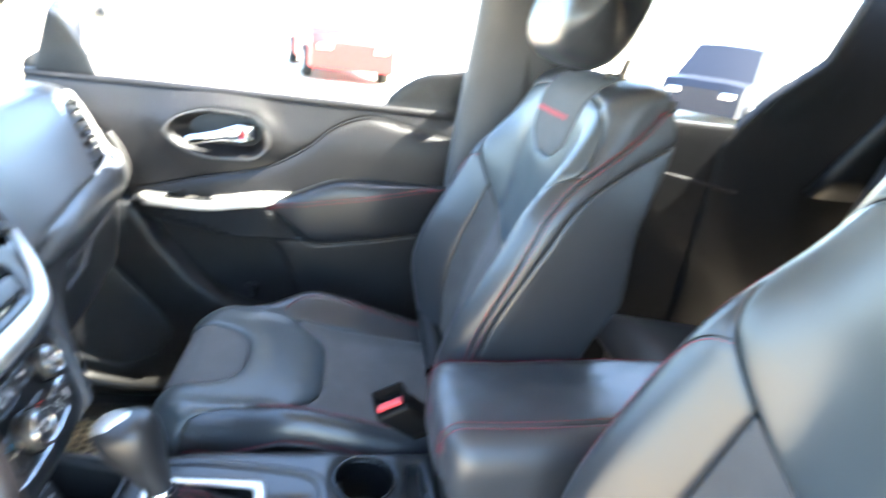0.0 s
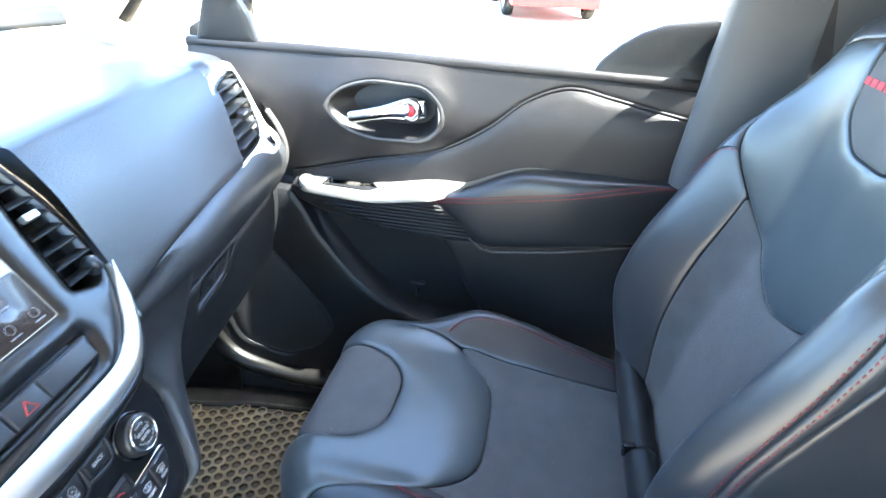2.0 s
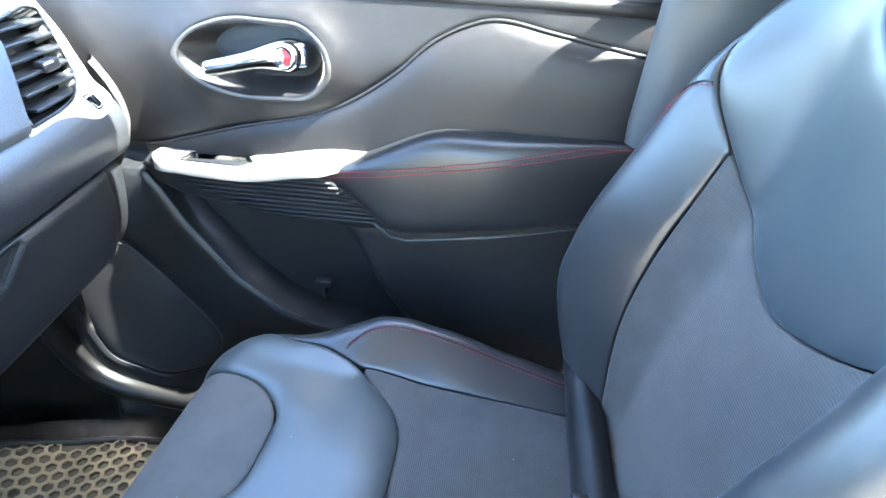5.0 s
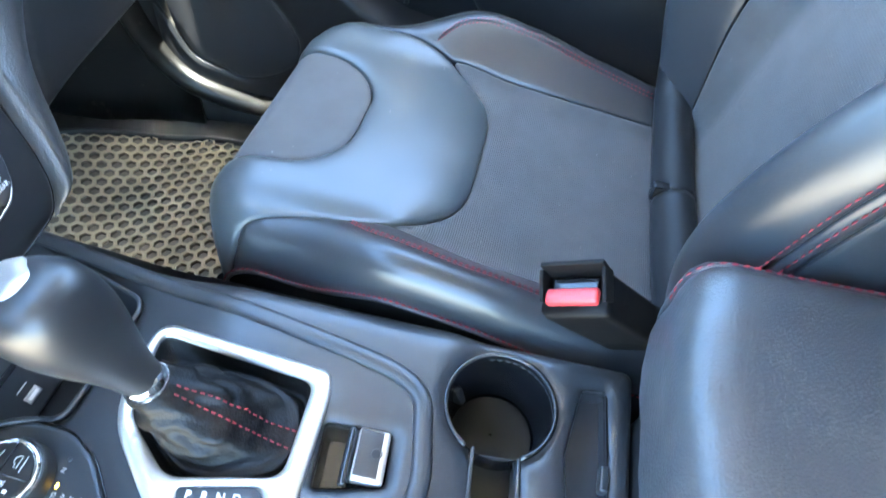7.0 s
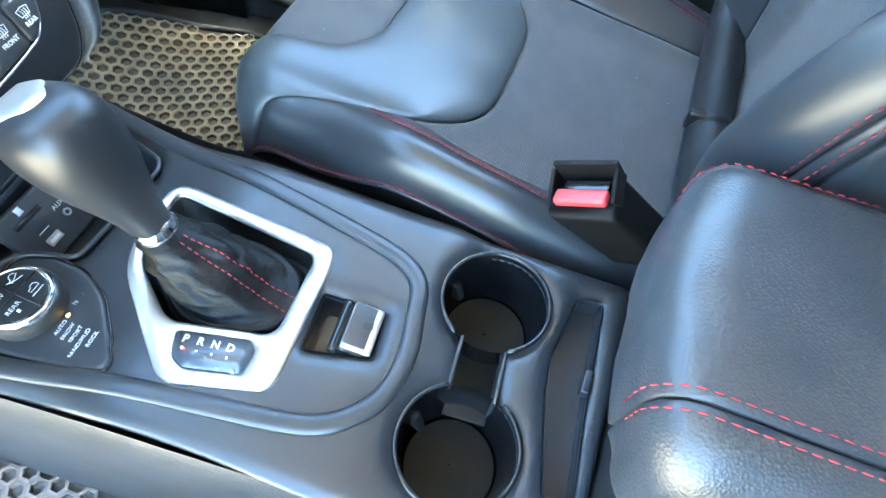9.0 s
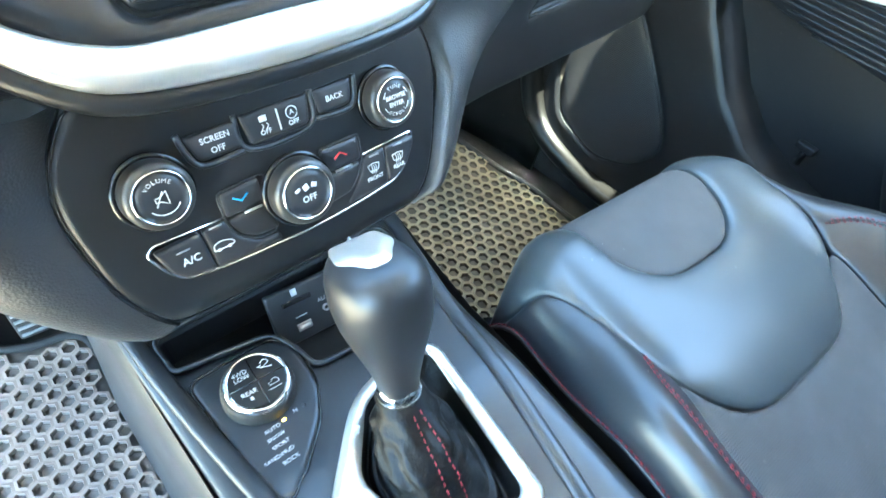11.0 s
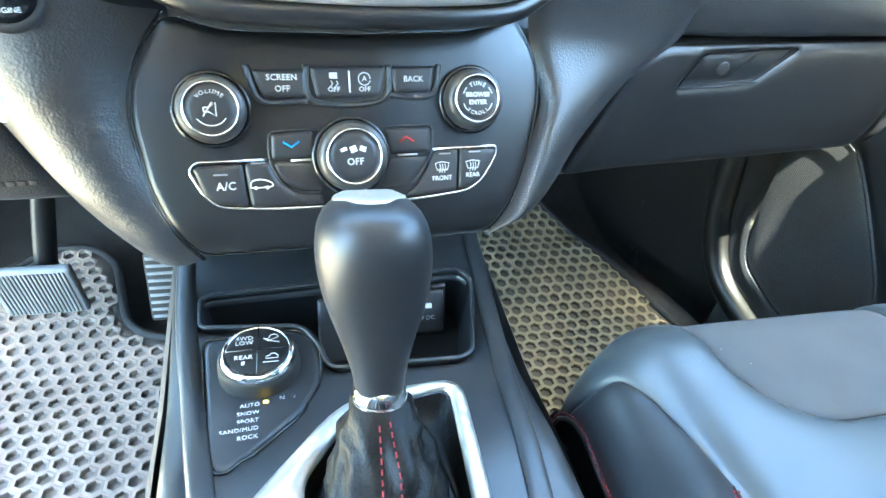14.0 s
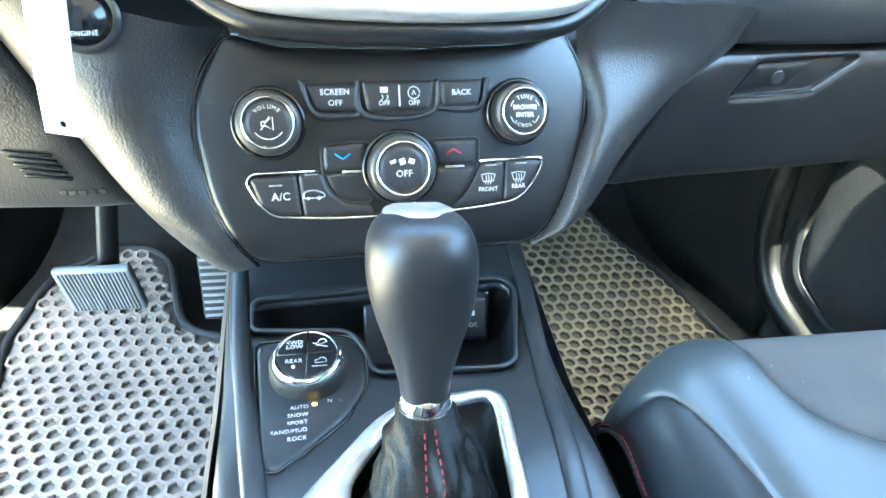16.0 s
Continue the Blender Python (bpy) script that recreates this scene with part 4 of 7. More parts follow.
# boot: gathered leather from the frame up to the collar
RING = Vector((0.002, 0.181, 0.406))
KAX = Vector((-0.02, 0.26, 0.965)).normalized()
base_line = resample([(p[0], p[1]) for p in shift_hole], 0.004)
cx, cy = 0.004, 0.135
C0 = Vector((0.002, 0.128, CZ - 0.010))
rings = []
for i in range(25):
    t = i / 24
    ring = []
    for k in range(72):
        a = 2 * math.pi * k / 72
        c, s_ = math.cos(a), math.sin(a)
        # the outline of the frame's opening along this direction
        best = max(base_line, key=lambda p: ((p.x - cx) * c + (p.y - cy) * s_) / (1e-6 + math.hypot(p.x - cx, p.y - cy)))
        o = Vector((best.x, best.y, CZ - 0.003))
        n1 = noise.noise(Vector((c * 1.4, s_ * 1.4, t * 4.0)))
        n2 = noise.noise(Vector((c * 2.6 + 5, s_ * 2.6, t * 8.0)))
        if t < 0.3:
            q = t / 0.3
            foot = C0 + Vector((0.040 * c, 0.054 * s_, 0))
            p = o.lerp(foot, q)
            p.z = CZ - 0.003 - 0.013 * math.sin(math.pi * min(1.0, q * 1.2)) + 0.006 * q * n1 - 0.004 * q
        else:
            q = (t - 0.3) / 0.7
            r0, r1 = 0.040 + (0.0168 - 0.040) * q ** 0.85, 0.054 + (0.0168 - 0.054) * q ** 0.85
            fold = math.sin(math.pi * q) ** 0.7
            swell = fold * (0.006 * n1 + 0.0036 * n2 + 0.0022 * math.sin(24 * q + 2.5 * c + 5 * n1) + 0.003)
            mid = C0.lerp(RING, q)
            mid.z = C0.z + (RING.z - C0.z) * q ** 1.05
            p = mid + Vector(((r0 + swell) * c, (r1 + swell) * s_, -0.25 * 0.0155 * s_ * q + 0.4 * swell))
        ring.append(p)
    rings.append(ring)
loft("boot", rings, BOOT, fr, True, False, "gathered black leather boot")
for off in (-2, 2):
    pts = [rings[i][54 + off] + Vector((0, -0.0010, 0.0008)) for i in range(5, 25)]
    fine = spline(pts, 12)
    P3, run = [fine[0]], 0.0
    for qa, qb in zip(fine[:-1], fine[1:]):
        run += (qb - qa).length
        if run > 0.0055:
            P3.append(qb)
            run = 0.0
    vs, fs = [], []
    for a, b in zip(P3[:-1], P3[1:]):
        d = (b - a) * 0.6
        sdv = d.cross(Vector((0, -0.6, 0.8))).normalized() * 0.0005
        n = len(vs)
        vs += [a - sdv, a + sdv, a + d + sdv, a + d - sdv, a + d * 0.5 + Vector((0, -0.0009, 0.0009))]
        fs += [(n, n + 1, n + 4), (n + 1, n + 2, n + 4), (n + 2, n + 3, n + 4), (n + 3, n, n + 4)]
    mesh_part("boot_stitching", vs, fs, RED, fr, "red thread stitching")
lathe("collar", [(0.0150, -0.006), (0.0170, -0.004), (0.0172, 0.003), (0.0160, 0.006), (0.0150, 0.012)], RING, KAX, CHROME, fr, 32, "chrome collar")
# knob: narrow at the collar, wide and rounded at the top
rings = []
prof = [(0.008, 0.0150, 0.0150), (0.020, 0.0165, 0.0165), (0.040, 0.0210, 0.0200), (0.060, 0.0258, 0.0240), (0.078, 0.0290, 0.0275), (0.092, 0.0300, 0.0300), (0.104, 0.0292, 0.0310), (0.113, 0.0265, 0.0295), (0.119, 0.0215, 0.0250), (0.1225, 0.0140, 0.0165), (0.1235, 0.004, 0.005)]
KX = Vector((1, 0, 0))
KY = KAX.cross(KX).normalized()
for h, rx, ry in [tuple(p) for p in spline(prof, 4)]:
    lean = KY * (0.010 * (h / 0.12) ** 2)
    grow = 1 + 0.10 * smooth01(0.02, 0.08, h)
    rx, ry = rx * grow, ry * grow
    rings.append([RING + KAX * h + lean + KX * rx * math.copysign(abs(math.cos(a)) ** 0.85, math.cos(a)) + KY * ry * math.copysign(abs(math.sin(a)) ** 0.85, math.sin(a)) for a in lin(0, 2 * math.pi * 39 / 40, 40)])
KNOBMAT = mat("smooth_knob_leather", (0.0150, 0.0162, 0.0185), 0.40, spec=0.45, grain=0.12, grain_size=900, blotch=0.12)
knob = loft("knob", rings, KNOBMAT, fr, True, True, "smooth black leather-wrapped knob")
cap_f = flat(RING + KAX * 0.1250 + KY * 0.0130, (1, 0, 0), KY * 0.98 - KAX * 0.10)
panel("knob_cap", rounded([(-0.007, -0.016), (0.007, -0.016), (0.014, -0.006), (0.022, 0.004), (0.018, 0.024), (-0.018, 0.024), (-0.022, 0.004), (-0.014, -0.006)], 0.006), cap_f, SATIN, knob, 0.008, 0.003, 0.004, 0.012, label="bright silver knob cap")
strip = [RING + KAX * h + KY * (ry + 0.010 * (h / 0.12) ** 2 + 0.0006) for h, _, ry in [tuple(p) for p in spline(prof[:9], 4)]]
tube("knob_strip", strip, 0.004, SATIN, knob, 8, squash=0.3, up=(1, 0, 0), label="silver strip on the front of the knob")

# four-wheel-drive dial plate
pl = thing("terrain_selector", "round terrain selector dial on a dark plate beside the gear lever", "dial", (-0.083, 0.24, CZ))
plate = rounded([(-0.119, 0.297), (-0.046, 0.302), (-0.033, 0.280), (-0.033, 0.243), (-0.047, 0.216), (-0.073, 0.188), (-0.0895, 0.171), (-0.0965, 0.172), (-0.102, 0.180), (-0.1105, 0.234)], [0.010, 0.014, 0.012, 0.012, 0.012, 0.012, 0.01, 0.005, 0.01, 0.02])
pf = lambda u, v: con_f(u, v) + Vector((0, 0, 0.0022))
panel("plate", plate, pf, CONSOLE, pl, 0.02, 0.0015, 0.0015, 0.004, label="dark grey selector plate")
tube("plate_groove", [con_f(*p) + Vector((0, 0, 0.0008)) for p in rounded([(a * 1.0 + (0.0018 if a > -0.08 else -0.0018), b + (0.0018 if b > 0.22 else -0.0018)) for a, b in plate], 0.0)], 0.0011, GLOSS, pl, 6, True)
DC, DAX = Vector((-0.0755, 0.262, con_f(0, 0.262).z + 0.001)), Vector((0.0, -0.08, 1)).normalized()
lathe("dial_skirt", [(0.0288, 0.0), (0.0290, 0.004), (0.0283, 0.013), (0.0276, 0.0165), (0.0262, 0.018)], DC, DAX, RUBBER, pl, 96, "ridged dark dial skirt", 1, 0.0006)
lathe("dial_bezel", [(0.0264, 0.0165), (0.0264, 0.019), (0.0246, 0.0225), (0.0222, 0.0228), (0.0222, 0.019)], DC, DAX, CHROME, pl, 64, "chrome dial bezel", cap=False)
lathe("dial_face", [(0.0240, 0.0205), (0.0238, 0.0222), (0.0200, 0.0231), (0.001, 0.0235)], DC, DAX, BLACKPL, pl, 48, "black dial face")
DX, DY = Vector((1, 0, 0)), DAX.cross(Vector((1, 0, 0))).normalized()
for a in (DX, DY):
    rbox("dial_gap", (0.044, 0.0007, 0.0006), axes(DC + DAX * 0.0238, a, DAX.cross(a)), GLOSS, pl, 0)
for body, dx, dy in (("4WD", -0.0095, 0.0112), ("LOW", -0.0095, 0.0068), ("REAR", -0.0095, -0.0068)):
    text(body, 0.0052, axes(DC + DAX * 0.0240 + DX * dx + DY * dy, DX, DY), WHITE, pl)
rbox("lock_symbol", (0.0022, 0.0028, 0.0004), axes(DC + DAX * 0.0240 + DX * -0.0095 - DY * 0.0118, DX, DY), WHITE, pl, 0)
for sy in (1, -1):
    m0 = axes(DC + DAX * 0.0240 + DX * 0.0095 + DY * (0.009 * sy), DX, DY)
    tube("slope_symbol", [m0 @ Vector(p) for p in (((-0.0055, 0.001, 0), (0.0, -0.002, 0), (0.0055, -0.0035, 0)) if sy > 0 else ((-0.0055, -0.0035, 0), (0.0055, -0.0035, 0)))], 0.0003, WHITE, pl, 5)
    mv = m0 @ pose(0.0008, 0.0008, 0, 0, 0, 24 * sy if sy > 0 else 0)
    tube("vehicle_symbol", [mv @ Vector(p) for p in ((-0.0042, -0.001, 0), (-0.0042, 0.0012, 0), (-0.0018, 0.0014, 0), (-0.0008, 0.0032, 0), (0.0022, 0.0032, 0), (0.0040, 0.0012, 0), (0.0040, -0.001, 0))], 0.0003, WHITE, pl, 5, True)
for i, body in enumerate(("AUTO", "SNOW", "SPORT", "SAND/MUD", "ROCK")):
    y = 0.2272 - 0.0077 * i
    text(body, 0.0046, axes(pf(-0.0745 + 0.0001 * i, y) + Vector((0, 0, 0.0003)), (1, 0.06, 0), (-0.06, 1, 0)), WHITE, pl, align="RIGHT")
rbox("amber_indicator", (0.0030, 0.0018, 0.0006), pose(-0.0705, 0.2288, con_f(0, 0.23).z + 0.0026), AMBER, pl, 0.0005, "lit amber indicator")
text("N", 0.0048, axes(pf(-0.0596, 0.2311) + Vector((0, 0, 0.0003)), (1, 0, 0), (0, 1, 0)), WHITE, pl)
lathe("indicator", [(0.0018, 0), (0.0018, 0.0005), (0.0002, 0.0006)], pf(-0.0517, 0.2316), (0, 0, 1), BUTTON, pl, 12)

# open bin in front of the lever, with its sockets
rim_z = [con_f(*p).z - 0.002 for p in bin_hole]
nb = len(bin_hole)
tub = [Vector((a, b, z)) for (a, b), z in zip(bin_hole, rim_z)]
tub += [Vector((a * 0.97, 0.30 + (b - 0.30) * 0.96 + 0.012, 0.290)) for a, b in bin_hole]
mesh_part("bin_liner", tub, [(i, i + nb, (i + 1) % nb + nb, (i + 1) % nb) for i in range(nb)] + [tuple(range(nb, 2 * nb))], HARD, con, "dark rubber-lined bin", False)
tube("bin_rim", [con_f(*p) + Vector((0, 0, 0.0008)) for p in bin_hole], 0.0022, CONSOLE, con, 8, True, label="rounded bin rim")
med = thing("media_hub", "grey socket panel with card slot and ports in the bin", "sockets", (0.006, 0.33, 0.30))
MM = axes((0.006, 0.338, 0.318), (1, 0, 0), (0, 0.55, 0.83))
rbox("hub_panel", (0.074, 0.058, 0.008), MM, CONSOLE, med, 0.004, "grey hub panel")
rbox("card_slot", (0.030, 0.005, 0.004), MM @ pose(-0.008, 0.014, 0.0035), GLOSS, med, 0.001, "black card slot")
rbox("usb_port", (0.015, 0.008, 0.004), MM @ pose(-0.008, -0.014, 0.0035), STEEL, med, 0.001, "metal port")
rbox("usb_tongue", (0.011, 0.003, 0.002), MM @ pose(-0.008, -0.014, 0.0052), WHITE, med, 0.0003)
lathe("aux_ring", [(0.0038, 0), (0.0038, 0.002), (0.0022, 0.002), (0.0022, 0)], MM @ Vector((0.018, -0.006, 0.004)), MM.to_3x3() @ Vector((0, 0, 1)), STEEL, med, 20, cap=False)
text("AUX", 0.006, MM @ pose(0.018, 0.004, 0.0042), WHITE, med)
rbox("card_symbol", (0.006, 0.007, 0.0004), MM @ pose(-0.008, 0.023, 0.0042), WHITE, med, 0)
tube("usb_symbol", [MM @ Vector(p) for p in ((-0.014, -0.003, 0.0043), (-0.002, -0.003, 0.0043))], 0.0005, WHITE, med, 5)
soc = thing("power_outlet", "black 12 volt power outlet cover in the bin", "power outlet", (0.06, 0.35, 0.30))
SM = axes((0.066, 0.350, 0.322), (1, 0, 0), (0, 0.40, 0.92))
rbox("outlet_frame", (0.052, 0.052, 0.008), SM @ pose(0, 0, -0.004), GLOSS, soc, 0.006, "gloss black outlet frame")
rbox("outlet_cover", (0.044, 0.042, 0.008), SM, BUTTON, soc, 0.006, "black outlet cover")
text("12V DC", 0.0058, SM @ pose(0.003, -0.006, 0.0044), WHITE, soc)
tube("key_symbol", [SM @ Vector(p) for p in ((-0.006, 0.006, 0.0044), (0.004, 0.006, 0.0044))], 0.0008, WHITE, soc, 5)
rbox("key_bow", (0.006, 0.005, 0.0005), SM @ pose(0.007, 0.006, 0.0044), WHITE, soc, 0.0002)

# armrest box behind the cup holders
arm = thing("armrest_box", "black leather console armrest with double red stitching", "armrest", (0.02, -0.35, 0.0))


def lid_f(u, v):
    """u across the lid, v from its front edge back."""
    au = abs(u)
    edge = 0.060 if u > 0 else 0.078
    su, sv = max(0.0, au - edge), max(0.0, 0.012 - v)
    rho = math.hypot(su, sv)
    out, drop = arc_fall(rho, (0.036 * su * su + 0.026 * sv * sv) / (rho * rho)) if rho > 1e-9 else (0.0, 0.0)
    x = math.copysign(edge + out * su / rho, u) if su > 0 else u
    y = 0.012 - out * sv / rho if sv > 0 else v
    round_front = 0.008 * smooth01(0.03, 0.10, au) * smooth01(0.14, -0.02, v)
    z = 0.550 - drop - 0.006 * (min(au, 0.11) / 0.09) ** 2 + 0.012 * smooth01(0.05, 0.3, v)
    return Vector((0.020 - x, -0.168 - y - round_front * 1.2, z))


def lid_rel(u, v):
    return 0.0018 * noise.noise(Vector((u * 35, v * 22, 2.0))) + 0.0008 * noise.noise(Vector((u * 90, v * 70, 2.0)))


L_ = 0.38
lt = rounded([(-0.098, -0.080), (0.058, -0.080), (0.058, L_), (-0.098, L_)][::-1], [0.01, 0.01, 0.01, 0.01])
panel("lid_top", lt, lid_f, LIDLEATHER, arm, 0.010, 0.0014, 0.0022, 0.02, 0.001, label="black grained leather lid top", relief=lid_rel)
for sg in (-1, 1):
    e_ = 0.0595 if sg > 0 else 0.0995
    sd = [(sg * e_, -0.080), (sg * e_, L_), (sg * 0.165, L_)] + [(sg * (0.060 + 0.105 * math.cos(t)), 0.012 - 0.0915 * math.sin(t)) for t in lin(0, 1.34, 9)]
    panel("lid_side", rounded(sd[::-1] if sg > 0 else sd, 0.006), lid_f, LIDLEATHER, arm, 0.012, 0.0014, 0.0022, 0.02, 0.001, label="black leather lid side")
    stitches("stitching", [(0.0535, L_ - 0.01), (0.0535, -0.050)] if sg > 0 else [(-0.0945, L_ - 0.01), (-0.0945, -0.045)], lid_f, RED, arm, 0.0050, 0.002, 0.0006, 0.0012)
    if sg > 0:
        stitches("stitching", [(0.0640, L_ - 0.01), (0.0640, -0.050)], lid_f, RED, arm, 0.0050, 0.002, 0.0006, 0.0012)
rings = []
for z, k in ((0.470, 0.088), (0.45, 0.086), (0.40, 0.088), (0.35, 0.10), (0.10, 0.115), (0.0, 0.12)):
    rings.append([Vector((0.018 + sx * k, y, z)) for sx, y in ((-1, -0.222), (-0.94, -0.206), (-0.70, -0.190), (0.70, -0.190), (0.94, -0.206), (1, -0.222), (1, -0.56), (0.9, -0.57), (-0.9, -0.57), (-1, -0.56))])
sharp(loft("box_body", rings[::-1], HARD, arm, True, True, "dark plastic console box"), 40)

# ---- centre stack ----
st = thing("centre_stack", "dark grey centre stack panel with climate and audio controls", "control panel", (0, 0.32, 0.5))
SO, SX, SY = Vector((0.0064, 0.314, 0.4862)), Vector((0.9958, 0.0907, -0.0117)).normalized(), Vector((-0.0258, 0.4011, 0.9157)).normalized()
SN = SX.cross(SY).normalized()


def stk(u, v, h=0.0):
    return SO + SX * u + SY * v + SN * h


def SMx(u, v, h=0.0):
    return axes(stk(u, v, h), SX, SY)


def bowl(u, v):
    """The panel: lightly crowned across, rolled under at its foot."""
    fall, down = arc_fall(-(v + 0.022), 0.045)
    h = -0.010 * (u / 0.14) ** 2
    if v < -0.022:
        return stk(u, -0.022 - fall, h - down)
    return stk(u, v, h)


bez = rounded([(-0.1206, 0.1094), (-0.087, 0.0992), (0.0, 0.098), (0.087, 0.1026), (0.1227, 0.1156), (0.1365, 0.098), (0.1455, 0.080), (0.1470, 0.058), (0.1420, 0.0336), (0.1313, -0.0024), (0.1189, -0.0273), (0.1020, -0.052), (-0.1140, -0.052), (-0.1336, -0.0221), (-0.1422, 0.0023), (-0.1477, 0.0450), (-0.1461, 0.0666), (-0.1389, 0.0848)][::-1], 0.010)
vol_c, tune_c, fan_c = (-0.0978, 0.0498), (0.0832, 0.0540), (-0.0095, 0.0165)
panel("bezel", bez, bowl, PANEL, st, 0.012, 0.0015, 0.002, 0.012, label="satin dark grey bezel")
tube("bezel_gap", [bowl(*p) - SN * 0.0025 for p in resample(bez, 0.01)], 0.0012, GLOSS, st, 6, True)


KNOBSKIRT = mat("knob_skirt_metal", (0.062, 0.060, 0.058), 0.38, metal=0.5, blotch=0.08)


def knob_at(c, r, name, label, tall=0.0):
    k = thing(name, label, "knob", stk(*c))
    o = stk(*c)
    if tall:
        lathe("knob_barrel", [(r + 0.0008, -0.004), (r + 0.0006, tall - 0.002), (r, tall)], o, SN, KNOBSKIRT, k, 120, "ridged grey metallic barrel", 1, 0.0003, cap=False)
        o = o + SN * tall
    lathe("knob_well", [(r + 0.0035, -0.001), (r + 0.0035, 0.0015), (r + 0.0005, 0.0022), (r - 0.001, -0.002)], o, SN, GLOSS, k, 48, "dark ring", cap=False)
    lathe("knob_skirt", [(r, -0.004), (r, 0.004), (r * 0.985, 0.010), (r * 0.93, 0.0135), (r * 0.80, 0.0140)], o, SN, KNOBSKIRT, k, 120, "ridged grey metallic knob", 1, 0.0003)
    lathe("knob_bezel", [(r * 0.81, 0.0120), (r * 0.81, 0.0147), (r * 0.775, 0.0160), (r * 0.735, 0.0152), (r * 0.735, 0.012)], o, SN, CHROME, k, 64, "bright silver ring", cap=False)
    lathe("knob_face", [(r * 0.745, 0.0130), (r * 0.735, 0.0142), (r * 0.5, 0.0147), (0.0005, 0.0150)], o, SN, BUTTON, k, 48, "black knob face")
    return k


def arc_text(word, c, r, mid, size, parent, h=0.0153):
    """Letters set along an arc; mid: the direction of its middle in degrees."""
    n, stepa = len(word), size * 0.82 / r
    up = 1 if mid > 0 else -1
    for i, ch in enumerate(word):
        a = radians(mid) - up * (i - (n - 1) / 2) * stepa
        d, tdir = Vector((math.cos(a), math.sin(a))), Vector((math.sin(a), -math.cos(a))) * up
        p = stk(c[0] + d.x * r, c[1] + d.y * r, h)
        ex = SX * tdir.x + SY * tdir.y
        text(ch, size, axes(p, ex, SN.cross(ex)), WHITE, parent)


def arc_bar(c, r, a0, a1, parent, h=0.0153):
    tube("arc_mark", [stk(c[0] + r * math.cos(radians(a)), c[1] + r * math.sin(radians(a)), h) for a in lin(a0, a1, 10)], 0.00035, WHITE, parent, 5)


k = knob_at(vol_c, 0.0215, "volume_knob", "dark volume knob with a bright silver ring on the panel")
arc_text("VOLUME", vol_c, 0.0106, 90, 0.0038, k)
arc_bar(vol_c, 0.0105, 215, 325, k)
for p in (((-0.0042, 0.0014), (-0.0012, 0.0014), (0.0030, 0.0042), (0.0030, -0.0042), (-0.0012, -0.0014), (-0.0042, -0.0014), (-0.0042, 0.0014)), ((-0.0048, -0.0040), (0.0012, 0.0046))):
    tube("speaker_symbol", [stk(vol_c[0] + a, vol_c[1] + b - 0.0005, 0.0154) for a, b in p], 0.0004, WHITE, k, 5)
k = knob_at(tune_c, 0.0215, "tuning_knob", "dark tuning knob with a bright silver ring on the panel")
arc_text("TUNE", tune_c, 0.0105, 90, 0.0042, k)
arc_text("SCROLL", tune_c, 0.0105, -90, 0.0038, k)
text("BROWSE", 0.0045, SMx(tune_c[0], tune_c[1] + 0.0027, 0.0154), WHITE, k, 0.00012)
text("ENTER", 0.0045, SMx(tune_c[0], tune_c[1] - 0.0027, 0.0154), WHITE, k, 0.00012)
for a in (150, 30, 210, 330):
    arc_bar(tune_c, 0.0115, a - 12, a + 12, k)
k = knob_at(fan_c, 0.0240, "fan_knob", "dark fan speed knob with a bright silver ring on the panel", 0.006)
text("OFF", 0.0064, SMx(fan_c[0], fan_c[1] - 0.0035, 0.0214), WHITE, k, 0.0001)
for dx, s_ in ((-0.0075, 0.0022), (-0.001, 0.0042), (0.0055, 0.0034)):
    rbox("fan_symbol", (0.0042, s_, 0.0003), SMx(fan_c[0] + dx, fan_c[1] + 0.0050, 0.0213) @ pose(0, 0, 0, 0, 0, -20 if dx > 0 else 20), WHITE, k, 0)


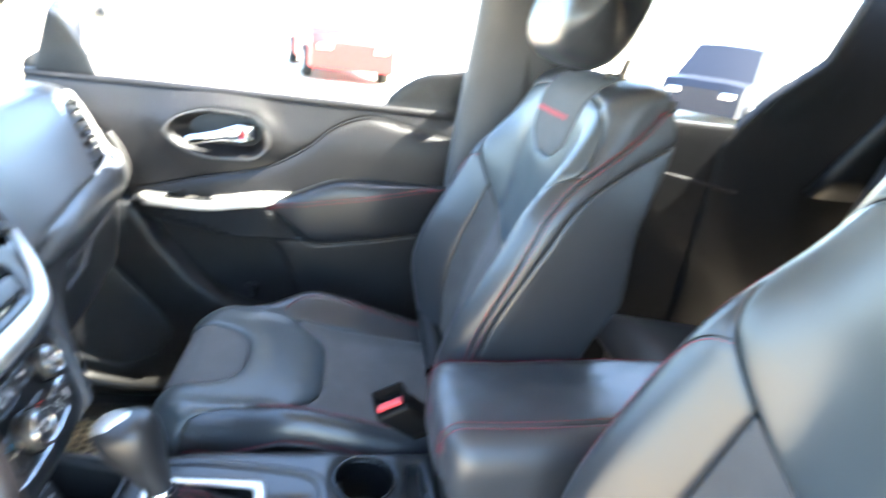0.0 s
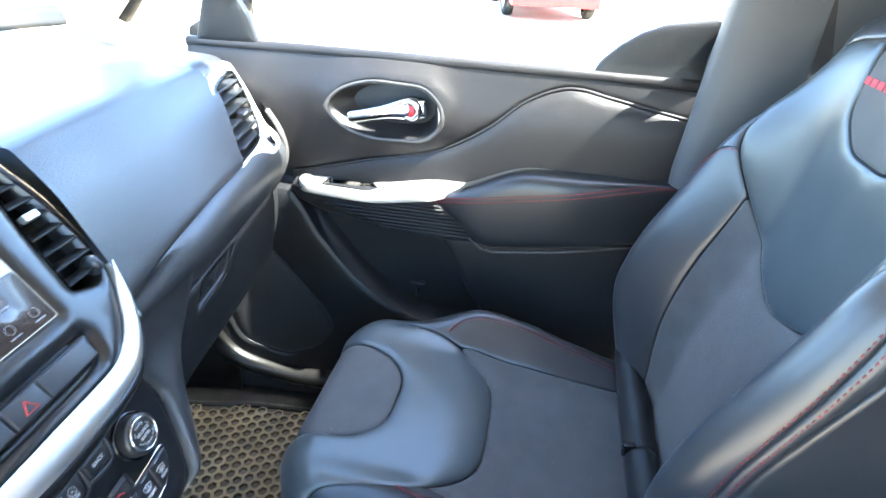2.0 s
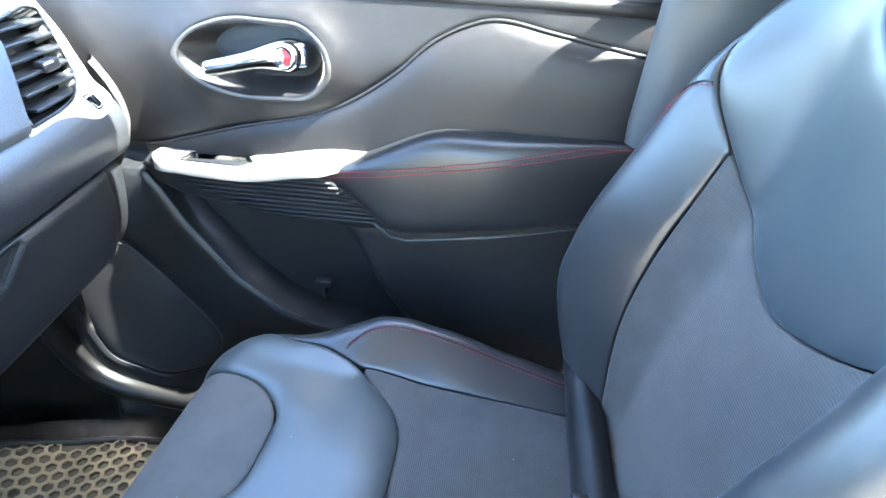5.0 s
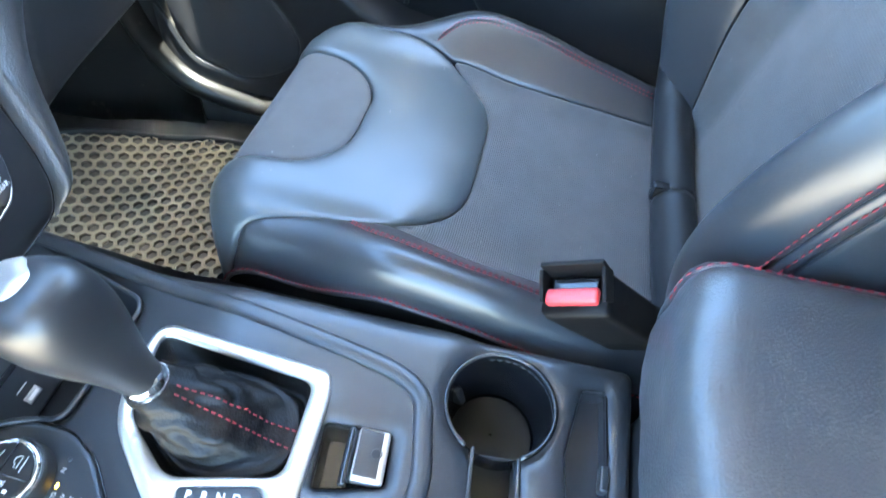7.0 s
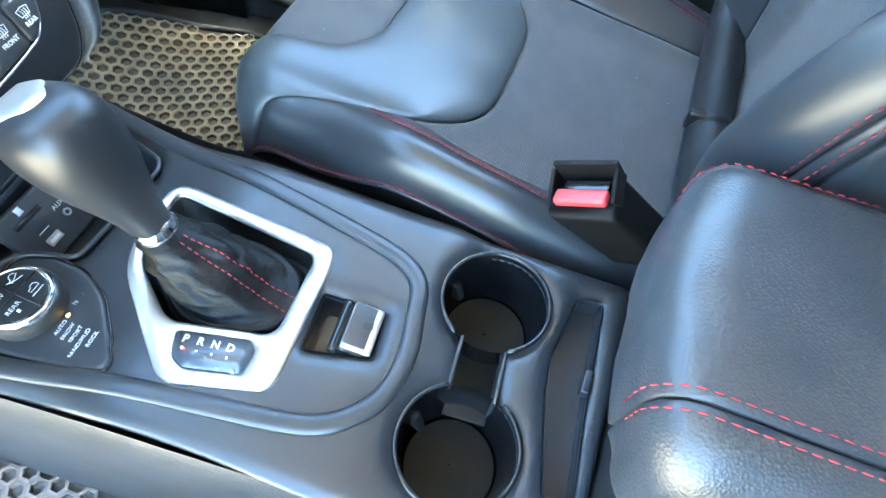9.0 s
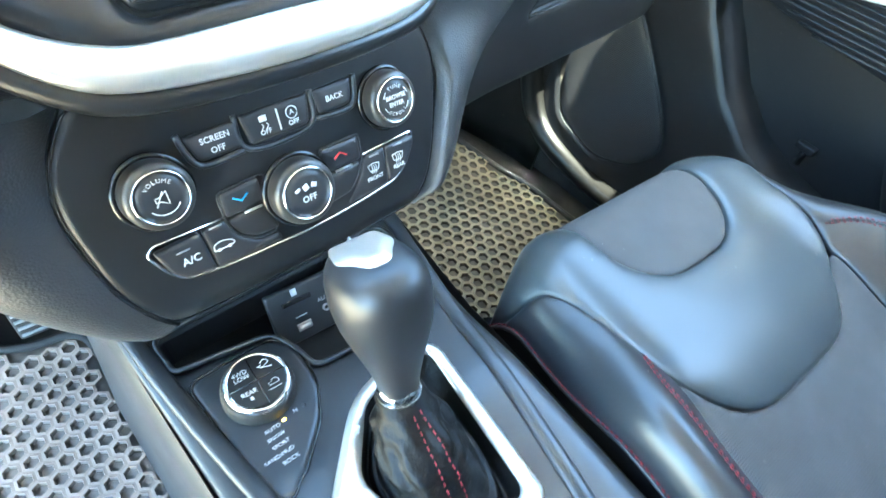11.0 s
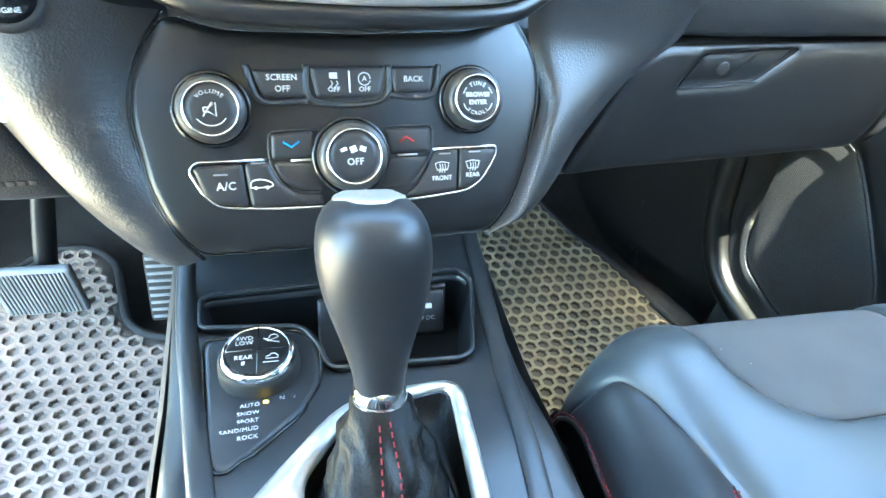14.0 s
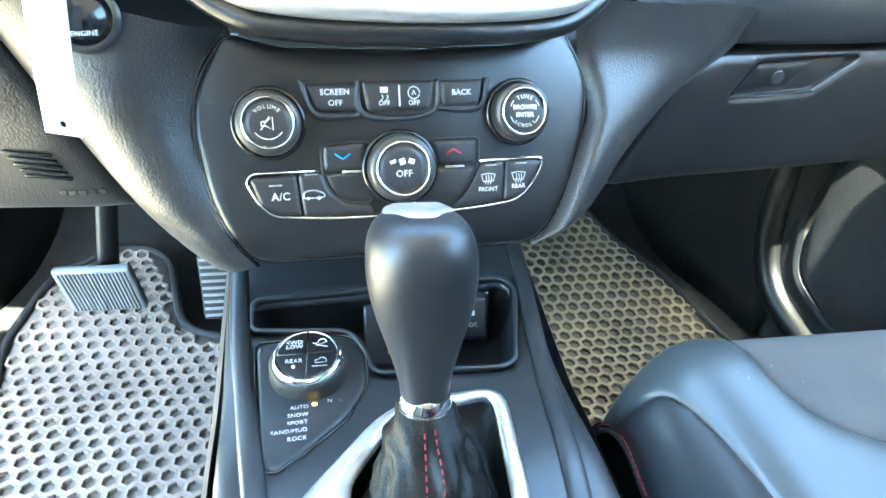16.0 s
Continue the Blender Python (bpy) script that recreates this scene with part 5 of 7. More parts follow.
def button(name, poly, words, label, h=0.0028, size=0.0055, r=0.003, marks=()):
    c = (sum(p[0] for p in poly) / len(poly), sum(p[1] for p in poly) / len(poly))
    b = thing(name, label, "button", stk(*c), group="panel buttons")
    panel("button_cap", rounded(poly, r), flat(SO + SN * h, SX, SY), BUTTON, b, 0.012, 0.0012, 0.0014, 0.006, label="black button cap")
    for i, (w, dx, dy) in enumerate(words):
        text(w, size, SMx(c[0] + dx, c[1] + dy, h + 0.0004), WHITE, b, 0.0001)
    for kind, dx, dy, mtl in marks:
        m0 = SMx(c[0] + dx, c[1] + dy, h + 0.0004)
        if kind == "down" or kind == "up":
            g = 1 if kind == "up" else -1
            tube("arrow_symbol", [m0 @ Vector(p) for p in ((-0.0055, -0.0018 * g, 0), (0, 0.0018 * g, 0), (0.0055, -0.0018 * g, 0))], 0.0007, mtl, b, 6)
        elif kind == "car":
            tube("car_symbol", [m0 @ Vector(p) for p in spline([(-0.007, -0.001, 0), (-0.006, 0.0018, 0), (-0.001, 0.003, 0), (0.004, 0.0018, 0), (0.007, 0, 0), (0.006, -0.0022, 0), (-0.006, -0.0024, 0)], 4, True)], 0.00045, mtl, b, 5, True)
            for q in (-0.004, 0.0035):
                lathe("wheel_symbol", [(0.0013, 0), (0.0013, 0.0003), (0.0001, 0.0003)], m0 @ Vector((q, -0.0026, 0)), SN, mtl, b, 10)
        elif kind == "demist":
            tube("screen_symbol", [m0 @ Vector(p) for p in ((-0.0055, 0.0035, 0), (0, 0.0045, 0), (0.0055, 0.0035, 0), (0.004, -0.0015, 0), (-0.004, -0.0015, 0))], 0.0004, mtl, b, 5, True)
            for q in (-0.002, 0, 0.002):
                tube("wave_symbol", [m0 @ Vector((q + 0.0006 * math.sin(i), 0.003 - 0.0017 * i, 0)) for i in range(5)], 0.0003, mtl, b, 5)
        elif kind == "ring":
            tube("ring_symbol", [m0 @ Vector((0.0042 * math.cos(a), 0.0042 * math.sin(a), 0)) for a in lin(0, 6.0, 18)], 0.0004, mtl, b, 5)
            text("A", 0.0052, m0, mtl, b)
        elif kind == "skid":
            rbox("car_symbol", (0.0055, 0.004, 0.0003), m0 @ pose(0, 0.0025, 0), mtl, b, 0.001)
            for q in (-0.0018, 0.0018):
                tube("skid_symbol", [m0 @ Vector((q + 0.0012 * math.sin(1.6 * i), -0.001 - 0.0016 * i, 0)) for i in range(4)], 0.0004, mtl, b, 5)
        elif kind == "bar":
            rbox("bar_mark", (0.0012, 0.0145, 0.0003), m0, mtl, b, 0)
        elif kind == "lamp":
            rbox("indicator", (0.009, 0.0012, 0.0003), m0, mtl, b, 0)
    return b


LAMP = mat("unlit_indicator", (0.20, 0.20, 0.21), 0.4)
button("screen_off_button", [(-0.0715, 0.0750), (-0.0365, 0.0750), (-0.0365, 0.0575), (-0.0650, 0.0575)], (("SCREEN", 0, 0.0035), ("OFF", 0, -0.0038)), "black screen off button with white lettering on the panel")
button("traction_button", [(-0.0335, 0.0770), (0.0190, 0.0775), (0.0145, 0.0570), (-0.0300, 0.0565)], (("OFF", -0.0107, -0.0052), ("OFF", 0.0107, -0.0052)), "black traction and stop-start button with white symbols on the panel", size=0.0046, marks=(("skid", -0.0107, 0.0015, WHITE), ("ring", 0.0107, 0.0018, WHITE), ("bar", 0.0002, 0, WHITE)))
button("back_button", [(0.0225, 0.0773), (0.0555, 0.0780), (0.0515, 0.0600), (0.0250, 0.0592)], (("BACK", 0, 0),), "black back button with white lettering on the panel")
button("cooler_button", [(-0.0628, 0.0330), (-0.034, 0.0345), (-0.0350, 0.0160), (-0.0630, 0.0160)], (), "black cooler button with a blue arrow on the panel", marks=(("down", -0.001, 0.001, BLUEINK),))
button("cooler_lower_button", [(-0.0628, 0.0140), (-0.0350, 0.0140), (-0.0290, -0.0065), (-0.0480, -0.0052), (-0.0580, 0.0020)], (), "plain black button below the cooler button", r=0.004)
button("warmer_button", [(0.0165, 0.0345), (0.0500, 0.0345), (0.0495, 0.0168), (0.0185, 0.0165)], (), "black warmer button with a red arrow on the panel", marks=(("up", -0.002, 0.001, REDINK),))
button("warmer_lower_button", [(0.0185, 0.0145), (0.0490, 0.0148), (0.0425, 0.0030), (0.0335, -0.0055), (0.0120, -0.0075)], (), "plain black button below the warmer button", r=0.004)
button("air_conditioning_button", [(-0.1138, 0.0128), (-0.0828, 0.0142), (-0.0806, -0.0146), (-0.0995, -0.0120), (-0.1080, -0.0050)], (("A/C", 0.003, 0.0005),), "black air conditioning button with white lettering on the panel", size=0.0074, marks=(("lamp", 0, 0.0085, LAMP),))
button("recirculation_button", [(-0.0812, 0.0142), (-0.0655, 0.0148), (-0.0605, 0.0010), (-0.0490, -0.0080), (-0.0310, -0.0095), (-0.0300, -0.0165), (-0.0788, -0.0152)], (), "black recirculation button with a white car symbol on the panel", marks=(("car", -0.0148, 0.003, WHITE), ("lamp", -0.016, 0.0170, LAMP)))
button("front_demist_button", [(0.0525, 0.0165), (0.0720, 0.0175), (0.0700, -0.0122), (0.0300, -0.0148), (0.0400, -0.0060), (0.0470, 0.0030)], (("FRONT", 0.0063, -0.0036),), "black front demist button with a white symbol on the panel", size=0.0046, marks=(("demist", 0.0065, 0.0040, WHITE), ("lamp", 0.009, 0.0145, LAMP)))
button("rear_demist_button", [(0.0735, 0.0175), (0.1020, 0.0172), (0.1015, 0.0110), (0.0915, -0.0040), (0.0800, -0.0108), (0.0715, -0.0120)], (("REAR", -0.0038, -0.0048),), "black rear demist button with a white symbol on the panel", size=0.0046, marks=(("demist", -0.0037, 0.0018, WHITE), ("lamp", -0.002, 0.0125, LAMP)))
trim_line = [tuple(p) for p in rounded([(-0.0639, 0.0162), (-0.1120, 0.0158), (-0.1168, 0.0105), (-0.1092, -0.0053), (-0.1004, -0.0145), (-0.0650, -0.0178), (0.0, -0.0188), (0.0500, -0.0165), (0.0809, -0.0132), (0.0931, -0.0051), (0.1050, 0.0124), (0.1050, 0.0192), (0.0523, 0.0185)], [0, 0.006, 0.006, 0.006, 0.010, 0.02, 0.02, 0.02, 0.012, 0.008, 0.006, 0.004, 0])]
tube("chrome_line", [stk(a, b, 0.0020 - 0.010 * (a / 0.14) ** 2) for a, b in trim_line], 0.0013, CHROME, st, 8, label="thin chrome outline round the climate buttons")
for pts in (rounded([(-0.0290, 0.0358), (-0.0645, 0.0345), (-0.0648, 0.0147), (-0.0600, 0.0008), (-0.0485, -0.0068), (-0.0314, -0.0085)], 0.005), rounded([(0.0150, 0.0358), (0.0522, 0.0362), (0.0512, 0.0165), (0.0437, 0.0031), (0.0340, -0.0062)], 0.005)):
    tube("button_outline", [stk(x, y, 0.0016) for x, y in pts], 0.0007, CONSOLE, st, 6)
for x0, x1, y in ((-0.0507, -0.0372, 0.0150), (0.0248, 0.0395, 0.0155)):
    tube("button_mark", [stk(x0, y, 0.0032), stk(x1, y, 0.0032)], 0.0009, SATIN, st, 6)
for ln in ([(-0.0745, 0.0780), (-0.0665, 0.0552), (-0.0360, 0.0548)], [(-0.0360, 0.0785), (-0.0320, 0.0540), (0.0155, 0.0545), (0.0215, 0.0785)], [(0.0215, 0.0580), (0.0525, 0.0575), (0.0590, 0.0790)]):
    tube("button_ridge", [Vector(q) for q in spline([stk(*p, 0.0004) for p in ln], 6)], 0.0021, CONSOLE, st, 8, label="soft grey ridge under the buttons")

# leathery cheek on the driver's side of the panel
inner = [bowl(*p) - SN * 0.0015 for p in spline([(-0.122, 0.112), (-0.140, 0.086), (-0.1495, 0.050), (-0.144, 0.002), (-0.135, -0.022), (-0.115, -0.056)], 5)]
outer_edge = spline([(-0.300, 0.356, 0.640), (-0.262, 0.350, 0.600), (-0.238, 0.347, 0.550), (-0.219, 0.352, 0.497), (-0.199, 0.362, 0.450), (-0.168, 0.372, 0.408)], 5)
rings = []
for i, (a, b) in enumerate(zip(inner, outer_edge)):
    t = i / (len(inner) - 1)
    ring = [Vector(a).lerp(Vector(b), q) + Vector((-0.010 * (0.4 + 0.6 * t), -0.024 + 0.008 * t, 0.0)) * math.sin(math.pi * q ** 0.7) ** 0.9 for q in lin(0, 1, 13)]
    rings.append(ring + [ring[-1] + Vector((-0.004, 0.020, -0.002)), ring[-1] + Vector((0.0, 0.06, 0.0))])
loft("cheek", rings, SOFT, st, False, False, "grained soft plastic cheek of the stack")
tube("cheek_seam", [p - SN * 0.001 for p in inner], 0.0016, GLOSS, st, 6)

# screen surround with vents, above the panel
sc = thing("infotainment_unit", "glossy touch screen in a grey surround with side air vents", "screen", (0, 0.36, 0.70))
DO, DX2, DY2 = Vector((0.006, 0.349, 0.654)), Vector((0.996, 0.075, 0)).normalized(), Vector((-0.045, 0.60, 0.80)).normalized()
DN = DX2.cross(DY2).normalized()


def dsp(u, v, h=0.0):
    return DO + DX2 * u + DY2 * v + DN * h


def crown(u, v):
    return dsp(u, v, -0.012 * (u / 0.15) ** 2)


scr = rounded([(-0.081, 0.036), (0.081, 0.036), (0.083, 0.162), (-0.083, 0.162)], 0.004)
low_ = rounded([(-0.080, -0.020), (0.080, -0.020), (0.092, 0.012), (-0.092, 0.012)], 0.010)
vents = []
for sg in (-1, 1):
    q = [(sg * 0.115, 0.044), (sg * 0.152, 0.032), (sg * 0.172, 0.062), (sg * 0.172, 0.120), (sg * 0.157, 0.185), (sg * 0.142, 0.187), (sg * 0.124, 0.110)]
    vents.append(rounded(q if sg > 0 else q[::-1], [0.006, 0.014, 0.02, 0.03, 0.01, 0.006, 0.03]))
sur = rounded([(-0.095, -0.036), (0.095, -0.036), (0.138, -0.004), (0.168, 0.034), (0.183, 0.080), (0.181, 0.135), (0.163, 0.196), (0.120, 0.205), (-0.120, 0.205), (-0.163, 0.196), (-0.181, 0.135), (-0.183, 0.080), (-0.168, 0.034), (-0.138, -0.004)], 0.02)
panel("surround", sur, crown, PANEL, sc, 0.016, 0.006, 0.006, 0.03, holes=(scr, low_, vents[0], vents[1]), label="satin grey screen surround")
menu = rounded([(-0.080, 0.037), (0.080, 0.037), (0.081, 0.088), (-0.081, 0.088)], 0.003)
panel("screen_menu", menu, flat(DO - DN * 0.0038, DX2, DY2), MENU, sc, 0.05, 0, 0.002, 0.0002, label="dark brown-grey menu strip with icons")
panel("screen_glass", scr, flat(DO - DN * 0.004, DX2, DY2), SCREEN, sc, 0.05, 0, 0.002, 0.002, label="glossy dark touch screen, sky reflection added as a pale glow")
panel("switch_strip", rounded([(-0.077, -0.017), (0.077, -0.017), (0.089, 0.009), (-0.089, 0.009)], 0.008), flat(DO - DN * 0.006, DX2, DY2), PANEL, sc, 0.03, 0.003, 0.003, 0.006, label="dark switch strip under the screen")
for a, b in ((-0.078, -0.020), (0.020, 0.078)):
    rbox("blank_switch", (b - a, 0.021, 0.006), axes(dsp((a + b) / 2, -0.003, -0.003), DX2, DY2), BUTTON, sc, 0.003, "blank dark switch")
rbox("hazard_switch", (0.036, 0.021, 0.006), axes(dsp(0, -0.003, -0.002), DX2, DY2), BUTTON, sc, 0.003, "hazard warning switch with a red triangle")
tube("hazard_triangle", [dsp(a, b, 0.0015) for a, b in ((-0.006, -0.008), (0.006, -0.008), (0.0, 0.002))], 0.0008, REDINK, sc, 6, True)
# symbols along the foot of the screen
for i, u in enumerate(lin(-0.066, 0.066, 6)):
    tube("screen_icon", [dsp(u + 0.0042 * math.cos(a), 0.050 + 0.0042 * math.sin(a), -0.0036) for a in lin(0, 6.28, 14)], 0.0004, LAMP, sc, 4, True)
    rbox("screen_caption", (0.011, 0.0013, 0.0002), axes(dsp(u, 0.0425, -0.0036), DX2, DY2), LAMP, sc, 0)
for i, (u, w) in enumerate(((-0.050, 0.02), (-0.016, 0.014), (0.016, 0.010), (0.045, 0.018))):
    rbox("screen_mark", (w, 0.0022, 0.0002), axes(dsp(u, 0.066, -0.0036), DX2, DY2), LAMP, sc, 0)
rbox("screen_mark", (0.06, 0.003, 0.0002), axes(dsp(-0.03, 0.080, -0.0036), DX2, DY2), LAMP, sc, 0)
for sg, vt in zip((-1, 1), vents):
    bk_ = [crown(*p) - DN * 0.028 for p in vt]
    fr2 = [crown(*p) - DN * 0.004 for p in vt]
    n = len(vt)
    mesh_part("vent_well", fr2 + bk_, [(i, i + n, (i + 1) % n + n, (i + 1) % n) for i in range(n)] + [tuple(range(n, 2 * n))[::-1]], GLOSS, sc, "dark vent well", False)
    for v in lin(0.052, 0.172, 8):
        u0, u1 = 0.116 + 0.013 * smooth01(0.06, 0.11, v) + 0.016 * smooth01(0.11, 0.185, v), 0.168 - 0.014 * smooth01(0.12, 0.185, v)
        rbox("vent_slat", (u1 - u0, 0.0022, 0.015), axes(crown(sg * (u0 + u1) / 2, v) - DN * 0.011, DX2, DY2 * 0.85 + DN * 0.5), HARD, sc, 0.0008, "dark vent slat")
    rbox("vent_tab", (0.017, 0.008, 0.010), axes(crown(sg * 0.142, 0.120) - DN * 0.003, DX2, DY2), SATIN, sc, 0.002, "silver vent tab")
    lathe("vent_wheel", [(0.010, -0.003), (0.0105, 0), (0.010, 0.003)], crown(sg * 0.157, 0.052) - DN * 0.005, DX2, CONSOLE, sc, 40, "ridged vent thumb wheel", 1, 0.0005)
    tube("wheel_mark", [crown(sg * 0.160, 0.044 + 0.014 * i / 5) + DN * (0.0035 - 0.0005 * (i - 2.5) ** 2 * 0.6) for i in range(6)], 0.0012, SATIN, sc, 6)
# silver sweep under and beside the screen
sweep = [(-0.180, 0.044), (-0.150, -0.002), (-0.118, -0.030), (-0.080, -0.042), (0.0, -0.045), (0.080, -0.042), (0.118, -0.030), (0.150, -0.002), (0.180, 0.044)]
rings = []
for p in spline(sweep, 6):
    c = crown(p[0], p[1]) - DN * 0.006
    nx = Vector((p[0], (p[1] - 0.05) * 1.2)).normalized()
    o = DX2 * nx.x + DY2 * nx.y
    w = (0.009 + 0.006 * smooth01(-0.01, -0.05, p[1])) * (1 - 0.85 * smooth01(0.0, 0.05, p[1]))
    rings.append([c + o * (w * math.cos(a)) + DN * (0.007 * math.sin(a)) for a in lin(0, 2 * math.pi * 13 / 14, 14)])
loft("silver_sweep", rings, SATIN, sc, True, True, "broad satin silver trim round the screen")
rings = []
for p in spline([(-0.182, 0.040), (-0.154, -0.010), (-0.122, -0.042), (-0.084, -0.057), (0, -0.061), (0.084, -0.057), (0.122, -0.042), (0.154, -0.010), (0.182, 0.040)], 6):
    c = crown(p[0], p[1]) - DN * 0.016
    nx = Vector((p[0], (p[1] - 0.05) * 1.2)).normalized()
    o = DX2 * nx.x + DY2 * nx.y
    rings.append([c + o * (0.009 * math.cos(a)) + DN * (0.008 * math.sin(a)) for a in lin(0, 2 * math.pi * 11 / 12, 12)])
loft("under_sweep", rings, PANEL, sc, True, True, "dark rounded trim below the silver sweep")

# ---- dashboard ----
dash = thing("dashboard", "dark soft-touch dashboard with a padded upper section", "dashboard", (0.0, 0.7, 0.5))


def dash_y(x):
    """How far forward the groove of the dashboard lies."""
    ax = abs(x)
    return 0.375 + 0.02 * smooth01(0.10, 0.3, ax) + 0.062 * max(0.0, (ax - 0.14) / 0.50) ** 1.3


def groove_z(x):
    """How much higher the groove lies towards the ends."""
    return 0.010 + 0.018 * smooth01(0.20, 0.46, abs(x))


def pad_ring(x):
    g = dash_y(x)
    zt = 0.800 - 0.010 * (x / 0.7) ** 2
    k = groove_z(x)
    pts = [(g + 0.006, 0.622 + k), (g + 0.000, 0.634 + k), (g + 0.014, 0.665 + 0.7 * k), (g + 0.034, 0.705 + 0.4 * k), (g + 0.056, 0.745 + 0.2 * k), (g + 0.082, 0.778), (g + 0.105, zt - 0.004), (g + 0.17, zt), (g + 0.30, zt + 0.002), (1.12, 0.800)]
    return [Vector((x, y, z)) for y, z in pts]


def smooth_ring(r, n=4):
    return [Vector(p) for p in spline(r, n)]


def slant_end(t):
    """One cut of the passenger's pad, whose outer end leans out towards the top."""
    end = smooth_ring(pad_ring(0.56))
    stops = [0.512 + 0.080 * smooth01(0.625, 0.770, p.z) for p in end]
    return [smooth_ring(pad_ring(0.176 + (s - 0.176) * t))[j] for j, s in enumerate(stops)]


loft("upper_pad", [slant_end(t) for t in lin(0, 1, 20)], SOFT, dash, False, False, "soft grained upper dashboard pad")
loft("upper_pad", [smooth_ring(pad_ring(x)) for x in lin(-0.700, -0.176, 20)], SOFT, dash, False, False, "soft grained upper dashboard pad")
for x0, x1 in ((0.572, 0.702), (0.100, 0.178), (-0.178, -0.100)):
    loft("pad_top", [smooth_ring([Vector((x, dash_y(x) + (0.086 if abs(x) > 0.3 else 0.118), 0.768 if abs(x) > 0.3 else 0.790))] + pad_ring(x)[6:]) for x in lin(x0, x1, 5)], SOFT, dash, False, False)
loft("centre_top", [smooth_ring([dsp(u, 0.203, -0.024), dsp(u, 0.208, -0.045), Vector((u, 0.56, 0.806)), Vector((u, 0.66, 0.802)), Vector((u, 1.12, 0.800))], 3) for u in lin(-0.170, 0.170, 10)], SOFT, dash, False, False)
# rolled band under the groove
def band_ring(x):
    g = dash_y(x)
    k = groove_z(x)
    b = g + 0.020 * (1 - smooth01(0.17, 0.36, abs(x)))
    pts = [(g + 0.030, 0.630 + k), (g + 0.004, 0.629 + k), (b - 0.012, 0.618 + k), (b - 0.020, 0.600 + 0.8 * k), (b - 0.016, 0.583 + 0.4 * k), (b - 0.004, 0.572), (b + 0.03, 0.566)]
    return [Vector((x, y, z)) for y, z in pts]


loft("rolled_band", [smooth_ring(band_ring(x)) for x in lin(0.185, 0.700, 24)], SOFT, dash, False, False, "smooth rolled band across the dashboard")


def lower_ring(x):
    g = dash_y(x)
    pts = [(g + 0.03, 0.572), (g + 0.016, 0.567), (g + 0.006, 0.555), (g + 0.006, 0.52), (g + 0.014, 0.47), (g + 0.030, 0.432), (g + 0.055, 0.418), (g + 0.16, 0.415), (g + 0.30, 0.43), (g + 0.5, 0.50)]
    return [Vector((x, y, z)) for y, z in pts]


loft("lower_panel", [smooth_ring(lower_ring(x), 3) for x in lin(0.130, 0.690, 20)], GLOVE, dash, False, False, "dark hard plastic lower dashboard")
# soft flare from the stack's edge to the glove box
left = spline([(0.130, 0.372, 0.610)] + [tuple(bowl(*q) - SN * 0.0015) for q in ((0.1385, 0.098), (0.149, 0.058), (0.143, 0.031), (0.1205, -0.0273), (0.103, -0.056))], 7)
right = spline([(0.310, 0.388, 0.606), (0.290, 0.396, 0.566), (0.250, 0.396, 0.528), (0.222, 0.398, 0.485), (0.196, 0.396, 0.446), (0.122, 0.335, 0.428)], 7)
rings = []
for i, (a, b) in enumerate(zip(left, right)):
    t = i / (len(left) - 1)
    rings.append([Vector(a).lerp(Vector(b), q) + Vector((0, -0.028, 0.008)) * math.sin(math.pi * q ** 0.75) * smooth01(0.0, 0.75, t) * (1 - smooth01(0.85, 1.0, t)) + Vector((0, 0.012, -0.004)) * smooth01(0.86, 1.0, q) + Vector((0.002, -0.004, 0.002)) * smooth01(0.0, 0.05, q) * smooth01(0.30, 0.05, q) for q in (0, 0.012, 0.03, 0.06, 0.1, 0.15, 0.22, 0.3, 0.4, 0.5, 0.6, 0.7, 0.8, 0.87, 0.93, 1.0)])
loft("side_flare", rings, SOFT, dash, False, False, "grained soft plastic flare beside the stack")

glove = thing("glove_box", "closed dark glove box lid with a recessed latch", "glove box", (0.42, 0.45, 0.48))


def glove_f(u, v):
    g = dash_y(u)
    y = g + 0.002 + 0.10 * max(0.0, 0.555 - v) ** 1.35 - 0.002
    return Vector((u, y, v))


latch_hole = rounded([(0.312, 0.523), (0.405, 0.527), (0.450, 0.559), (0.332, 0.555)], 0.006)
gl = rounded([(0.205, 0.440), (0.620, 0.438), (0.650, 0.500), (0.640, 0.565), (0.290, 0.562), (0.262, 0.552)], [0.01, 0.02, 0.02, 0.01, 0.01, 0.02])
panel("lid", gl, glove_f, GLOVE, glove, 0.02, 0.004, 0.004, 0.012, holes=(latch_hole,), lift=0.003, label="dark grained glove box lid")
n = len(latch_hole)
w0 = [glove_f(*p) + Vector((0, -0.001, 0)) for p in latch_hole]
w1 = [glove_f(*p) + Vector((0, 0.020, 0)) for p in latch_hole]
mesh_part("latch_recess", w0 + w1, [(i, (i + 1) % n, (i + 1) % n + n, i + n) for i in range(n)] + [tuple(range(n, 2 * n))], HARD, glove, "dark latch recess", False)
panel("latch", rounded([(0.316, 0.524), (0.378, 0.527), (0.408, 0.556), (0.333, 0.5535)], 0.004), lambda u, v: glove_f(u, v) + Vector((0, 0.003, 0)), GLOVE, glove, 0.02, 0.003, 0.003, 0.008, label="dark latch lever")
tube("latch_edge", [glove_f(*p) - Vector((0, 0.002, 0)) for p in ((0.312, 0.522), (0.360, 0.524), (0.408, 0.526))], 0.0012, CONSOLE, glove, 6, label="bright latch edge")
lathe("latch_mark", [(0.007, 0), (0.007, 0.0006), (0.005, 0.0007)], glove_f(0.360, 0.540) + Vector((0, 0.0005, 0)), (0, -1, 0.1), BUTTON, glove, 24)

